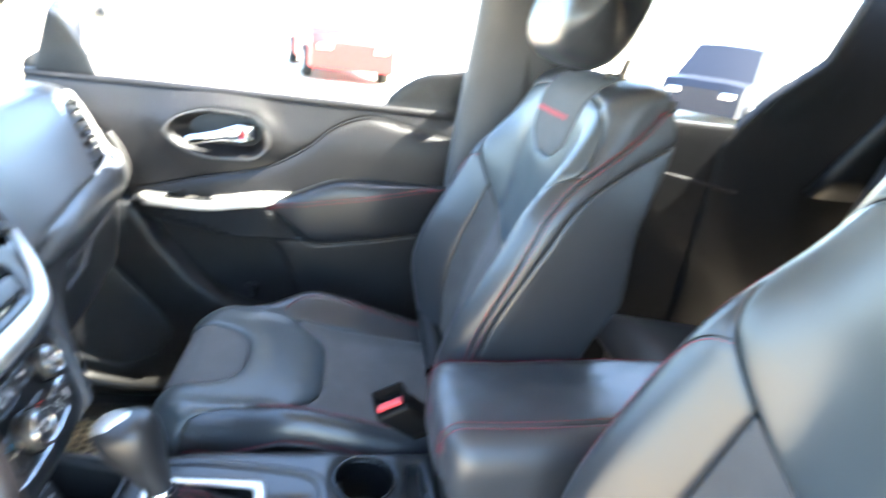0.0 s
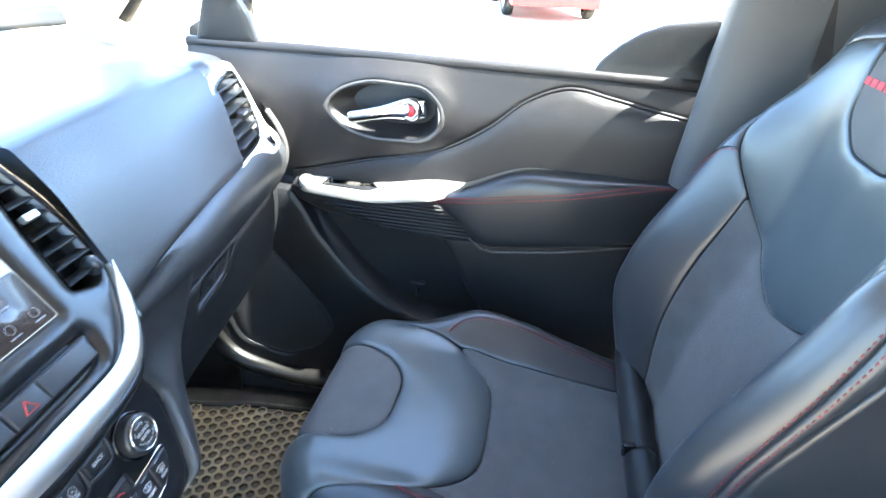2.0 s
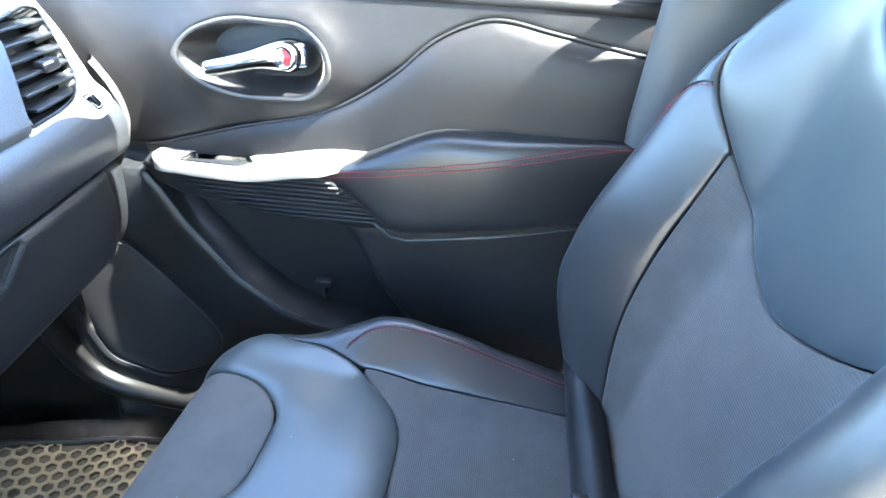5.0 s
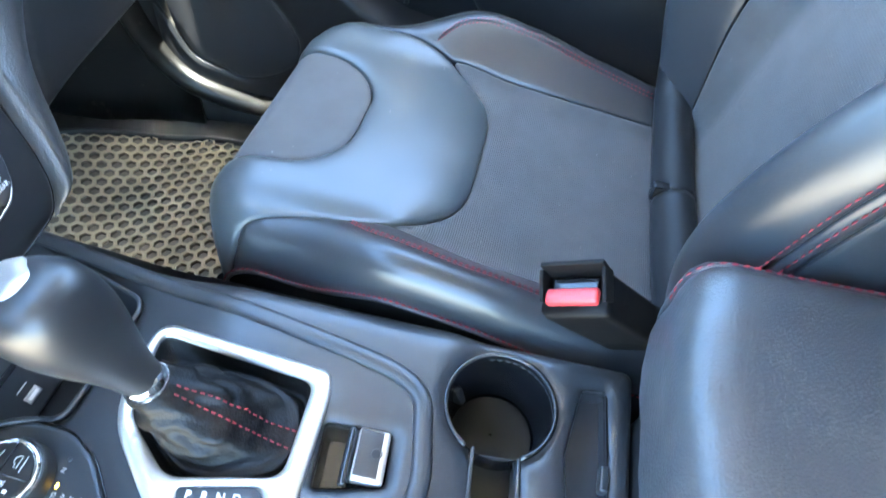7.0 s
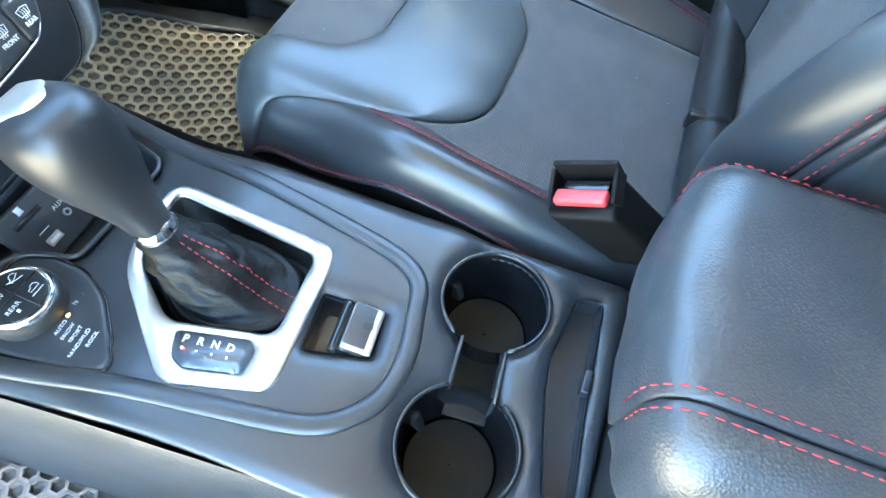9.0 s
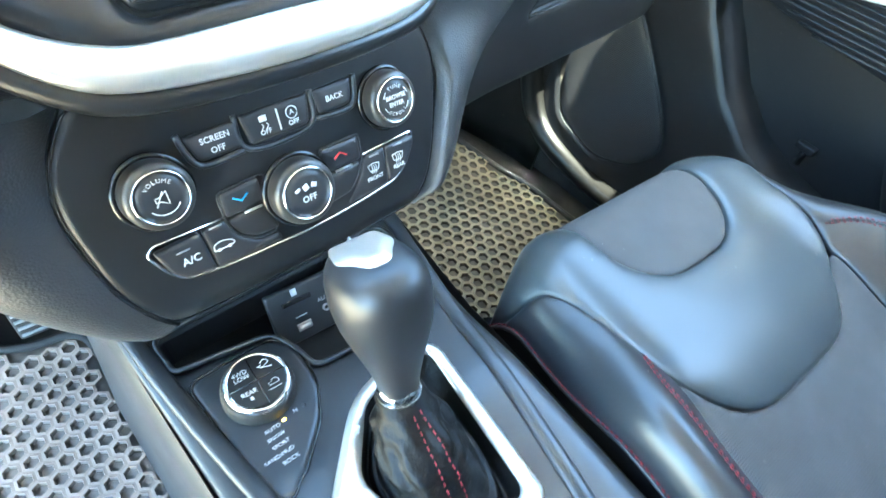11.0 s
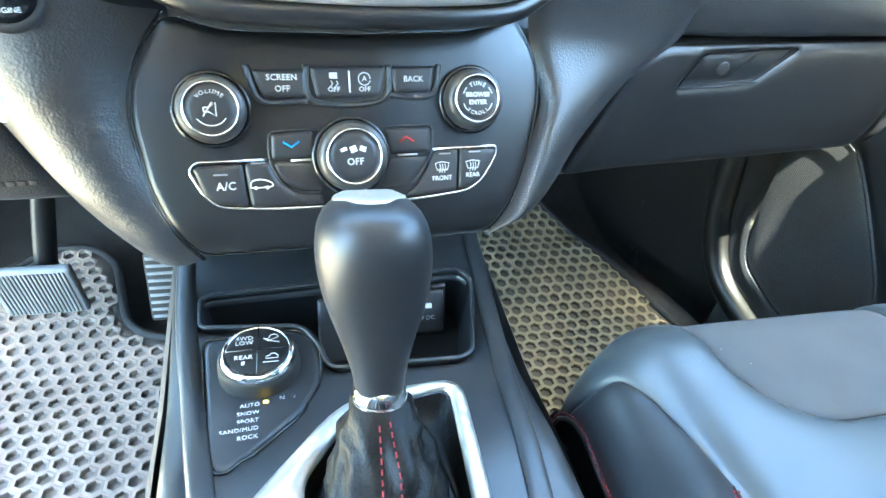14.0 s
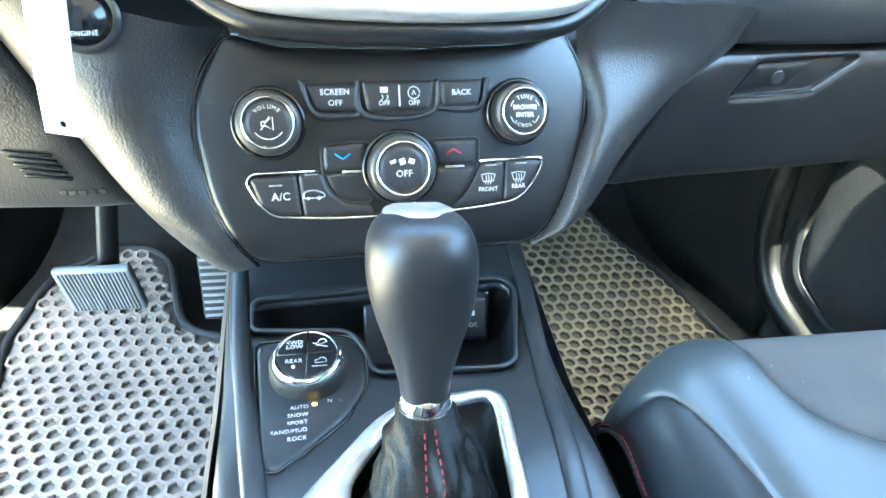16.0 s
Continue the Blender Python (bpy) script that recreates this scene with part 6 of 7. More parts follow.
# end vent by the passenger door
ev = thing("side_air_vent", "silver-framed air vent at the dashboard end", "air vent", (0.63, 0.48, 0.70))
EO, EX, EY = Vector((0.622, 0.488, 0.708)), Vector((0.97, 0.20, 0)).normalized(), Vector((0, 0.50, 0.866)).normalized()
EN = EX.cross(EY).normalized()


def ef(u, v):
    """The vent's face: it swells towards the foot and turns away at its outer edge."""
    swell = 0.012 * smooth01(-0.035, -0.070, v) * smooth01(-0.06, 0.02, u) - 0.004 * smooth01(0.070, 0.105, u - 0.45 * max(0.0, v))
    return EO + EX * u + EY * v + EN * swell


vh = rounded([(-0.092, -0.053), (-0.030, -0.052), (0.010, -0.047), (0.046, -0.030), (0.060, 0.000), (0.070, 0.036), (0.074, 0.064), (0.050, 0.072), (-0.030, 0.060), (-0.075, 0.020)], [0.004, 0.02, 0.02, 0.014, 0.02, 0.02, 0.006, 0.01, 0.01, 0.01])
vo = rounded([(-0.110, -0.068), (-0.050, -0.071), (-0.010, -0.082), (0.030, -0.088), (0.064, -0.082), (0.082, -0.055), (0.090, -0.010), (0.094, 0.035), (0.086, 0.082), (0.060, 0.090), (-0.040, 0.074), (-0.095, 0.020)], [0.004, 0.03, 0.02, 0.02, 0.02, 0.03, 0.04, 0.03, 0.006, 0.01, 0.02, 0.02])
panel("vent_frame", vo, ef, VENTPAINT, ev, 0.012, 0.004, 0.004, 0.03, holes=(vh,), label="satin silver vent frame")
n = len(vh)
mesh_part("vent_well", [ef(*p) - EN * 0.003 for p in vh] + [ef(*p) - EN * 0.040 for p in vh], [(i, i + n, (i + 1) % n + n, (i + 1) % n) for i in range(n)] + [tuple(range(n, 2 * n))[::-1]], HARD, ev, "dark vent well", False)
tube("vent_lip", [ef(*p) - EN * 0.0015 for p in resample(vh, 0.008)], 0.0022, GLOSS, ev, 6, True, label="dark lip round the vent opening")
for v in lin(-0.036, 0.056, 6):
    x0, x1 = max(-0.085, -0.066 + 0.9 * max(0.0, v - 0.02)), 0.052 + 0.34 * min(v + 0.02, 0.05)
    rbox("vent_slat", (x1 - x0, 0.0036, 0.024), axes(ef((x0 + x1) / 2, v) - EN * 0.011, EX, EY * 0.86 + EN * 0.5), CONSOLE, ev, 0.0012, "dark vent slat")
tab = rbox("vent_tab", (0.034, 0.014, 0.016), axes(ef(0.012, 0.000) - EN * 0.002, EX, EY * 0.86 + EN * 0.5), BUTTON, ev, 0.003, "dark vent tab")
rbox("tab_mark", (0.020, 0.003, 0.004), axes(ef(0.004, 0.000) + EN * 0.006, EX, EY), SATIN, tab, 0.001, "bright silver mark")
rbox("vent_switch", (0.010, 0.016, 0.008), axes(ef(0.026, -0.062) + EN * 0.001, EX * 0.9 + EY * 0.2, EY), GLOSS, ev, 0.002, "small dark switch")
tube("switch_surround", [ef(0.026 + a, -0.062 + b) + EN * 0.0006 for a, b in rounded([(-0.008, -0.011), (0.008, -0.011), (0.008, 0.011), (-0.008, 0.011)], 0.004)], 0.0009, GLOSS, ev, 6, True)
# pale edge that closes the dashboard end below the vent, sunlight in its colour
edge_line = spline([(0.700, 0.482, 0.700), (0.699, 0.462, 0.672), (0.697, 0.450, 0.642), (0.696, 0.449, 0.612), (0.695, 0.464, 0.575), (0.695, 0.486, 0.540), (0.695, 0.527, 0.474), (0.695, 0.555, 0.43)], 5)
tube("end_edge", edge_line, 0.0050, LITPL, dash, 8, label="edge of the dashboard end, sunlight put into its pale grey")
loft("end_cap", [[p, p + Vector((0.022, 0.014, 0)), p + Vector((0.050, 0.040, 0))] for p in edge_line], LITPL, dash, False, False, "end cap between dashboard and door, sunlight put into its grey")

# ---- footwell: side trims, mats, pedals ----
for sx, nm in ((1, "right"), (-1, "left")):
    tagged(sheet("kick_trim_" + nm, lambda y, z: Vector((sx * (0.70 - 0.10 * smooth01(0.60, 1.05, y) + 0.01 * math.sin(z * 9)), y, z)), lin(0.62, 1.20, 12), lin(-0.02, 0.60, 10), KICK, thick=0.01), "dark plastic footwell side trim", "trim", kind="structure")
    tagged(sheet("sill_wall_" + nm, lambda y, z: Vector((sx * (0.728 - 0.025 * smooth01(0.50, 0.66, y)), y, z)), lin(-0.30, 0.70, 8), lin(-0.05, 0.075, 3), CARPET, thick=0.008), "dark carpeted inner sill", "trim", kind="structure")
    tagged(tube("sill_trim_" + nm, spline([(sx * 0.715, -0.25, 0.055), (sx * 0.715, 0.3, 0.055), (sx * 0.712, 0.50, 0.057), (sx * 0.700, 0.63, 0.10), (sx * 0.692, 0.69, 0.22), (sx * 0.694, 0.70, 0.42)], 6), 0.025, KICK, None, 12), "worn black plastic door sill trim", "trim", kind="structure")


def honeycomb(name, outline, f, ridge, pit, label, pitch=0.0235, depth=0.007, bore=0.70):
    """A rubber mat with open hexagonal cells."""
    t = thing(name, label, "floor mat", f(*outline[0]))
    o = np.array(outline)
    verts, faces, mats = [], [], []
    dx, dy = pitch, pitch * math.sqrt(3) / 2
    R0, R1 = pitch / math.sqrt(3), pitch / math.sqrt(3) * bore
    rows = int((o[:, 1].max() - o[:, 1].min()) / dy) + 2
    cols = int((o[:, 0].max() - o[:, 0].min()) / dx) + 2
    cells = []
    for r in range(rows):
        for c in range(cols):
            cells.append((o[:, 0].min() + dx * (c + 0.5 * (r % 2)), o[:, 1].min() + dy * r))
    C = np.array(cells)
    ok = inside(C[:, 0], C[:, 1], outline) & (distance(C[:, 0], C[:, 1], outline) > R0 * 1.05)
    for x, y in C[ok]:
        b = len(verts)
        for rad, z in ((R0, 0.0), (R1 * 1.08, 0.0006), (R1, -0.0012), (R1 * 0.93, -depth)):
            for k in range(6):
                a = math.pi / 6 + k * math.pi / 3
                u, v = x + rad * math.cos(a), y + rad * math.sin(a)
                p = f(u, v)
                verts.append(p + Vector((0, 0, depth + z)))
        for i in range(3):
            for k in range(6):
                faces.append((b + i * 6 + k, b + i * 6 + (k + 1) % 6, b + i * 6 + 6 + (k + 1) % 6, b + i * 6 + 6 + k))
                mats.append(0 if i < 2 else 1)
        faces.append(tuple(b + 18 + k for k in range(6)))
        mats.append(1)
    ob = mesh_part("honeycomb", verts, faces, [ridge, pit], t, "open hexagonal cells with dried mud, shade in the pit colour", False)
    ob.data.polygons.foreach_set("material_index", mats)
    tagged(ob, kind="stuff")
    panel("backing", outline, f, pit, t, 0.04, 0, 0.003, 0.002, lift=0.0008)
    tube("edge_binding", [f(*p) + Vector((0, 0, depth * 0.6)) for p in resample(outline, 0.02)], 0.0065, RUBBER, t, 8, True, label="black edge binding")
    return t


def mat_f(x, y):
    z = 0.0 + 0.05 * smooth01(0.60, 0.85, y) + 0.35 * max(0.0, y - 0.84)
    return Vector((x, y, z + 0.004))


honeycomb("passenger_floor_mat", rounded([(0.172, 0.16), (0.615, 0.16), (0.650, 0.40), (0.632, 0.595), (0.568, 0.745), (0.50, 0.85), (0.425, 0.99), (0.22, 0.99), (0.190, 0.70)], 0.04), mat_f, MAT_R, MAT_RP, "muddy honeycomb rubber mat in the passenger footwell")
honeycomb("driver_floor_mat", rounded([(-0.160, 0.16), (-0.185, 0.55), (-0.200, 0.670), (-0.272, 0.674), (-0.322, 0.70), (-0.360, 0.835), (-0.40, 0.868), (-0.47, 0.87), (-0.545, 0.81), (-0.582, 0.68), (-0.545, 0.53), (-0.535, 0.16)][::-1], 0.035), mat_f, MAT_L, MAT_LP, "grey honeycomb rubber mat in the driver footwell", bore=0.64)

ped = thing("brake_pedal", "grey rubber brake pedal with fine ridges above the mat", "pedal", (-0.40, 0.66, 0.14))
PM = axes((-0.404, 0.664, 0.136), (1, -0.03, 0.03), (0, -0.16, 0.98))
PEDRUB = mat("worn_pedal_rubber", (0.13, 0.133, 0.138), 0.6, grain=0.3, grain_size=500, blotch=0.25, dust=0.2)
rbox("pedal_pad", (0.106, 0.090, 0.014), PM, PEDRUB, ped, 0.008, "worn grey rubber pad")
for i in range(18):
    rbox("pedal_ridge", (0.0028, 0.078, 0.004), PM @ pose(-0.0442 + i * 0.0052, 0, 0.0075), PEDRUB, ped, 0.001)
tube("pedal_arm", spline([(-0.395, 0.685, 0.16), (-0.380, 0.71, 0.26), (-0.362, 0.74, 0.36), (-0.350, 0.78, 0.52)], 5), 0.016, HARD, ped, 10, squash=0.6, label="dark metal pedal arm")
acc = thing("accelerator_pedal", "ridged grey accelerator pedal beside the tunnel", "pedal", (-0.22, 0.62, 0.2))
AM = axes((-0.236, 0.640, 0.150), (1, 0, 0), (0, 0.25, 0.97))
rbox("pedal_pad", (0.045, 0.105, 0.014), AM, RUBBER, acc, 0.006, "dark accelerator pad")
for i in range(9):
    rbox("pedal_ridge", (0.038, 0.004, 0.004), AM @ pose(0, -0.044 + i * 0.011, 0.0075), PEDRUB, acc, 0.001)
tube("pedal_arm", [(-0.206, 0.65, 0.24), (-0.206, 0.74, 0.36), (-0.206, 0.80, 0.52)], 0.010, HARD, acc, 8)

# ---- driver side of the dashboard ----
knee = thing("knee_panel", "tan-lit dark plastic panel under the steering column", "panel", (-0.38, 0.38, 0.48))


def knee_f(u, v):
    return Vector((u, 0.345 + 0.35 * max(0, 0.52 - v) ** 1.2 + 0.16 * max(0.0, abs(u + 0.40) - 0.16) ** 1.1, v))


panel("lower_panel", rounded([(-0.66, 0.455), (-0.204, 0.447), (-0.222, 0.497), (-0.242, 0.552), (-0.268, 0.603), (-0.66, 0.62)], [0.02, 0.004, 0.02, 0.02, 0.02, 0.02]), knee_f, SOFT, knee, 0.025, 0.004, 0.004, 0.012, label="dark grained lower panel")
for i in range(5):
    rbox("vent_slit", (0.030, 0.0022, 0.003), axes(knee_f(-0.260 + 0.0016 * i, 0.502 - 0.0052 * i) - Vector((0, 0.0006, 0)), (1, 0, -0.12), (0.12, 0, 1)), GLOSS, knee, 0.0005, "dark sensor slit")
for i in range(5):
    rbox("embossed_mark", (0.005, 0.004, 0.001), axes(knee_f(-0.250 + 0.0068 * i, 0.466) - Vector((0, 0.0006, 0)), (1, 0, 0), (0, 0, 1)), BUTTON, knee, 0.0004)
loft("driver_band", [smooth_ring(band_ring(x)) for x in lin(-0.70, -0.12, 20)], SOFT, dash, False, False)
clu = thing("instrument_cluster", "dark hooded instrument cluster behind the wheel", "instruments", (-0.36, 0.45, 0.72))
loft("cluster_hood", [[Vector((-0.37 + r * math.cos(a), y, 0.70 + 0.10 * (r / 0.19) * math.sin(a))) for a in lin(0, math.pi, 17)] for r, y in ((0.185, 0.36), (0.195, 0.37), (0.19, 0.42), (0.17, 0.52), (0.15, 0.62))], SOFT, clu, False, False, "soft dark cluster hood")
rbox("cluster_face", (0.33, 0.01, 0.12), pose(-0.37, 0.47, 0.715, 12), GLOSS, clu, 0.004, "black cluster face")
ign = thing("ignition_button", "round black start button with white lettering", "button", (-0.205, 0.35, 0.60))
IA = Vector((0.25, -0.90, 0.35)).normalized()
IC = Vector((-0.192, 0.327, 0.599))
lathe("button_ring", [(0.021, -0.006), (0.021, 0.003), (0.018, 0.005), (0.0165, 0.002)], IC, IA, BUTTON, ign, 32, "black ring", cap=False)
lathe("button_face", [(0.017, -0.002), (0.0165, 0.003), (0.0005, 0.0036)], IC, IA, GLOSS, ign, 32, "gloss black button")
ix = IA.cross(Vector((0, 0, 1))).normalized() * -1
iy = IA.cross(ix).normalized()
text("ENGINE", 0.0040, axes(IC + IA * 0.0039 - iy * 0.010, ix, iy), WHITE, ign)
tag_ = thing("paper_key_tag", "white paper tag hanging below the start button", "tag", (-0.20, 0.27, 0.58))
tg = [(-0.0105, 0.0), (0.0105, 0.0), (0.0105, -0.125), (-0.0105, -0.125)]
TG = axes((-0.1855, 0.290, 0.6635), (0.986, -0.05, -0.155), (0.155, 0.0, 0.988))
panel("tag_card", rounded(tg[::-1], 0.0012), lambda u, v: TG @ Vector((u, v, 0.0008 * math.sin(v * 60))), PAPER, tag_, 0.01, 0, 0.002, 0.0006, holes=(ellipse(0, -0.118, 0.0018, 0.0022, 12)[::-1],), label="white paper tag")
tube("tag_loop", spline([TG @ Vector((0, -0.002, 0.001)), TG @ Vector((-0.004, 0.02, 0.003)), TG @ Vector((0.0, 0.045, 0.004))], 5), 0.0007, WHITE, tag_, 6)
rbox("tag_print", (0.010, 0.004, 0.0003), TG @ pose(0, -0.020, 0.0012), BUTTON, tag_, 0, "small dark printed mark")

# steering wheel
wh = thing("steering_wheel", "worn black leather steering wheel with silver spoke trim", "steering wheel", (-0.37, 0.22, 0.60))
WC, WA = Vector((-0.405, 0.235, 0.694)), Vector((0, -0.905, 0.425)).normalized()
WX = Vector((1, 0, 0))
WY = WA.cross(WX).normalized()


def wp(r, a, h=0.0):
    return WC + WX * r * math.cos(a) + WY * r * math.sin(a) + WA * h


rings = []
for i in range(72):
    a = 2 * math.pi * i / 72
    rr = 0.0162 + 0.0018 * math.cos(4 * a)
    e = WX * math.cos(a) + WY * math.sin(a)
    rings.append([wp(0.178, a) + e * rr * math.cos(b) + WA * rr * 1.12 * math.sin(b) for b in lin(0, 2 * math.pi * 15 / 16, 16)])
WLEATHER = mat("worn_wheel_leather", (0.050, 0.040, 0.036), 0.34, grain=0.3, grain_size=600, cells=0.8, cell_size=700, blotch=0.4, blotch_size=30)
loft("rim", rings, WLEATHER, wh, True, False, "worn black leather rim", True)
loft("hub", [[wp(r * (1 if math.cos(b) > -2 else 1), b, h) + WY * (-0.01) for b in lin(0, 2 * math.pi * 31 / 32, 32)] for r, h in ((0.082, -0.03), (0.084, 0.01), (0.078, 0.022), (0.060, 0.030), (0.03, 0.034), (0.003, 0.035))], SOFT, wh, True, False, "dark rounded airbag hub")
lathe("hub_badge", [(0.030, 0.0), (0.030, 0.003), (0.027, 0.005), (0.024, 0.003)], wp(0, 0, 0.033) - WY * 0.01, WA, SATIN, wh, 40, "plain silver ring badge", cap=False)
for sg in (-1, 1):
    sp = rounded([(0.070, -0.050), (0.170, -0.030), (0.170, 0.032), (0.070, 0.036)], 0.012)
    sp = sp if sg > 0 else [(-a, b) for a, b in sp][::-1]
    panel("spoke", sp, flat(WC + WA * 0.004, WX, WY), HARD, wh, 0.02, 0.006, 0.006, 0.03, label="dark spoke")
    loop = rounded([(sg * 0.078, -0.052), (sg * 0.100, 0.024), (sg * 0.135, 0.032), (sg * 0.152, 0.015), (sg * 0.150, -0.018), (sg * 0.120, -0.034)], 0.014)
    tube("spoke_trim", [WC + WX * a + WY * b + WA * 0.010 for a, b in loop], 0.0055, SATIN, wh, 8, True, label="satin silver spoke trim", squash=0.6, up=tuple(WA))
    for dx, dy in ((0.103, 0.010), (0.126, 0.010), (0.114, -0.004), (0.103, -0.018), (0.126, -0.018)):
        rbox("wheel_switch", (0.019, 0.011, 0.006), axes(WC + WX * sg * dx + WY * dy + WA * 0.011, WX, WY), BUTTON, wh, 0.002, "black wheel switch")
        rbox("switch_mark", (0.009, 0.0018, 0.0004), axes(WC + WX * sg * dx + WY * dy + WA * 0.0143, WX, WY), WHITE, wh, 0)
panel("lower_spoke", rounded([(-0.035, -0.165), (0.035, -0.165), (0.028, -0.07), (-0.028, -0.07)], 0.01), flat(WC + WA * 0.0, WX, WY), SATIN, wh, 0.02, 0.005, 0.005, 0.02, label="silver lower spoke")
tube("column", [WC - WA * 0.02, WC - WA * 0.22], 0.05, HARD, wh, 20, label="dark steering column shroud")

# ---- front passenger door ----
door = thing("front_passenger_door", "closed dark plastic door panel with padded armrest and silver handle", "car door", (0.74, 0.2, 0.1))


def door_x(y, z):
    """The inner face of the door: it bows out at mid height and leans out at the top."""
    return 0.752 + 0.020 * smooth01(0.70, 0.82, z) - 0.020 * smooth01(0.38, 0.68, y)


def dr(off):
    """The door's face moved inwards by off; u runs to the rear, so that the face looks into the car."""
    return lambda u, v: Vector((door_x(-u, v) - off, -u, v))


contour = [(0.46, 0.566), (0.426, 0.572), (0.302, 0.606), (0.20, 0.630), (0.136, 0.655), (0.07, 0.698), (0.02, 0.742), (-0.03, 0.768), (-0.075, 0.776), (-0.145, 0.764), (-0.275, 0.742)]
cl = [tuple(p) for p in spline(contour, 5)]


def dp(pts):
    return [(-a, b) for a, b in pts]


handle_hole = [(-(0.271 + a), 0.708 + b) for a, b in rounded([(-0.105, 0.018), (-0.075, 0.046), (0.030, 0.050), (0.085, 0.030), (0.112, 0.000), (0.075, -0.036), (0.020, -0.050), (-0.080, -0.046), (-0.108, -0.015)], 0.03)]


def handle_swell(u, v):
    """The panel rises round the handle recess."""
    return 0.017 * math.exp(-(distance(np.array([u]), np.array([v]), handle_hole)[0] / 0.030) ** 2)


upper = dp([(0.66, 0.800), (0.66, 0.566)] + cl[2:] + [(-0.275, 0.790), (-0.12, 0.800)])
panel("upper_panel", upper, dr(0.0), DOORPL, door, 0.018, 0.004, 0.004, 0.03, holes=(handle_hole,), relief=handle_swell, label="dark grained upper door panel")
mid = dp(cl + [(-0.275, 0.56), (-0.275, 0.50), (0.15, 0.50), (0.42, 0.50), (0.46, 0.52)])
panel("middle_panel", mid, dr(0.009), DOORPL, door, 0.022, 0.006, 0.009, 0.02, 0.005, label="dark grained middle door panel")
tube("contour_bead", [dr(0.002)(-a, b) for a, b in cl], 0.0030, DOORPL, door, 8, label="raised contour line")
# belt seal
tube("belt_seal", [dr(-0.0085)(-y, 0.7975) for y in lin(0.66, -0.27, 24)], 0.011, DOORPL, door, 10, label="rounded upper edge of the door")
# base skin behind everything
panel("base_skin", dp([(0.66, 0.58), (0.66, 0.05), (-0.20, 0.05), (-0.275, 0.30), (-0.275, 0.58)]), dr(-0.045), HARD, door, 0.06, 0, 0.004, 0.02, label="dark map pocket lining")
# handle: bezel, cavity and lever
cxh, cyh = -0.271, 0.708
bz_out = [(cxh + (a - cxh) * 1.11, cyh + (b - cyh) * 1.17) for a, b in handle_hole]
# the surround's highlight is painted as a lighter grey than the door
panel("handle_bezel", bz_out, dr(0.018), LITPL, door, 0.02, 0.004, 0.004, 0.02, holes=(handle_hole,), label="thin handle surround, highlight put into its grey")
n = len(handle_hole)
hr0 = [dr(0.016)(*p) for p in handle_hole]
hr1 = [dr(-0.026)(cxh + 0.012 + (p[0] - cxh) * 0.76, cyh + 0.007 + (p[1] - cyh) * 0.74) for p in handle_hole]
mesh_part("handle_recess", hr0 + hr1, [(i, (i + 1) % n, (i + 1) % n + n, i + n) for i in range(n)], DOORPL, door, "sloping dark wall of the handle recess", True)
mesh_part("recess_floor", hr1, [tuple(range(n))], HARD, door, "dark matt floor of the handle recess", False)
hl = [Vector((0.764, 0.200, 0.716)), Vector((0.752, 0.219, 0.714)), Vector((0.740, 0.250, 0.711)), Vector((0.734, 0.282, 0.704)), Vector((0.731, 0.312, 0.697)), Vector((0.730, 0.336, 0.692))]
hp = spline(hl, 5)
rad = [0.0140 + 0.010 * math.exp(-((i / len(hp) - 0.2) / 0.18) ** 2) - 0.003 * (i / len(hp)) for i in range(len(hp))]
rad[-1] *= 0.55
tube("handle_lever", hp, rad, CHROME, door, 16, squash=0.60, up=(1, 0, 0), label="polished silver handle lever")
rbox("lever_base", (0.016, 0.050, 0.036), pose(0.752, 0.216, 0.714, -6, 0, 12), CHROME, door, 0.008, "polished silver base of the lever")
lathe("lock_ring", [(0.020, -0.004), (0.020, 0.006), (0.017, 0.010), (0.012, 0.010), (0.012, 0.006)], (0.744, 0.218, 0.714), (-1, 0.25, 0), CHROME, door, 32, "chrome lock ring", cap=False)
lathe("lock_mark", [(0.0115, 0.0), (0.0110, 0.008), (0.0005, 0.0085)], (0.744, 0.218, 0.714), (-1, 0.25, 0), REDPL, door, 24, "red lock indicator")
# switch plate
sw_f = lambda u, v: Vector((v, -u, 0.566 + 0.022 * smooth01(-0.30, -0.14, u)))
sw_out = rounded([(-0.440, 0.722), (-0.420, 0.694), (-0.330, 0.684), (-0.165, 0.676), (-0.135, 0.700), (-0.085, 0.738), (-0.100, 0.752), (-0.440, 0.746)], [0.01, 0.015, 0.03, 0.012, 0.02, 0.01, 0.01, 0.006])
sw_hole = rounded([(-0.385, 0.704), (-0.290, 0.700), (-0.275, 0.716), (-0.290, 0.738), (-0.380, 0.738)], 0.006)
PLATE = mat("satin_champagne", (0.33, 0.32, 0.295), 0.38, metal=0.6, blotch=0.05)
panel("switch_plate", sw_out, sw_f, PLATE, door, 0.02, 0.005, 0.005, 0.020, holes=(sw_hole,), label="satin silver switch plate")
n = len(sw_hole)
mesh_part("pull_cup", [sw_f(*p) + Vector((0, 0, -0.002)) for p in sw_hole] + [sw_f(*p) + Vector((0, 0, -0.035)) for p in sw_hole], [(i, i + n, (i + 1) % n + n, (i + 1) % n) for i in range(n)] + [tuple(range(n, 2 * n))[::-1]], HARD, door, "dark pull cup", False)
for u in (-0.250, -0.215, -0.175):
    rbox("window_switch", (0.022, 0.020, 0.007), Matrix.Translation(sw_f(u, 0.714) + Vector((0, 0, 0.0005))), PLATE, door, 0.003, "silver window switch")
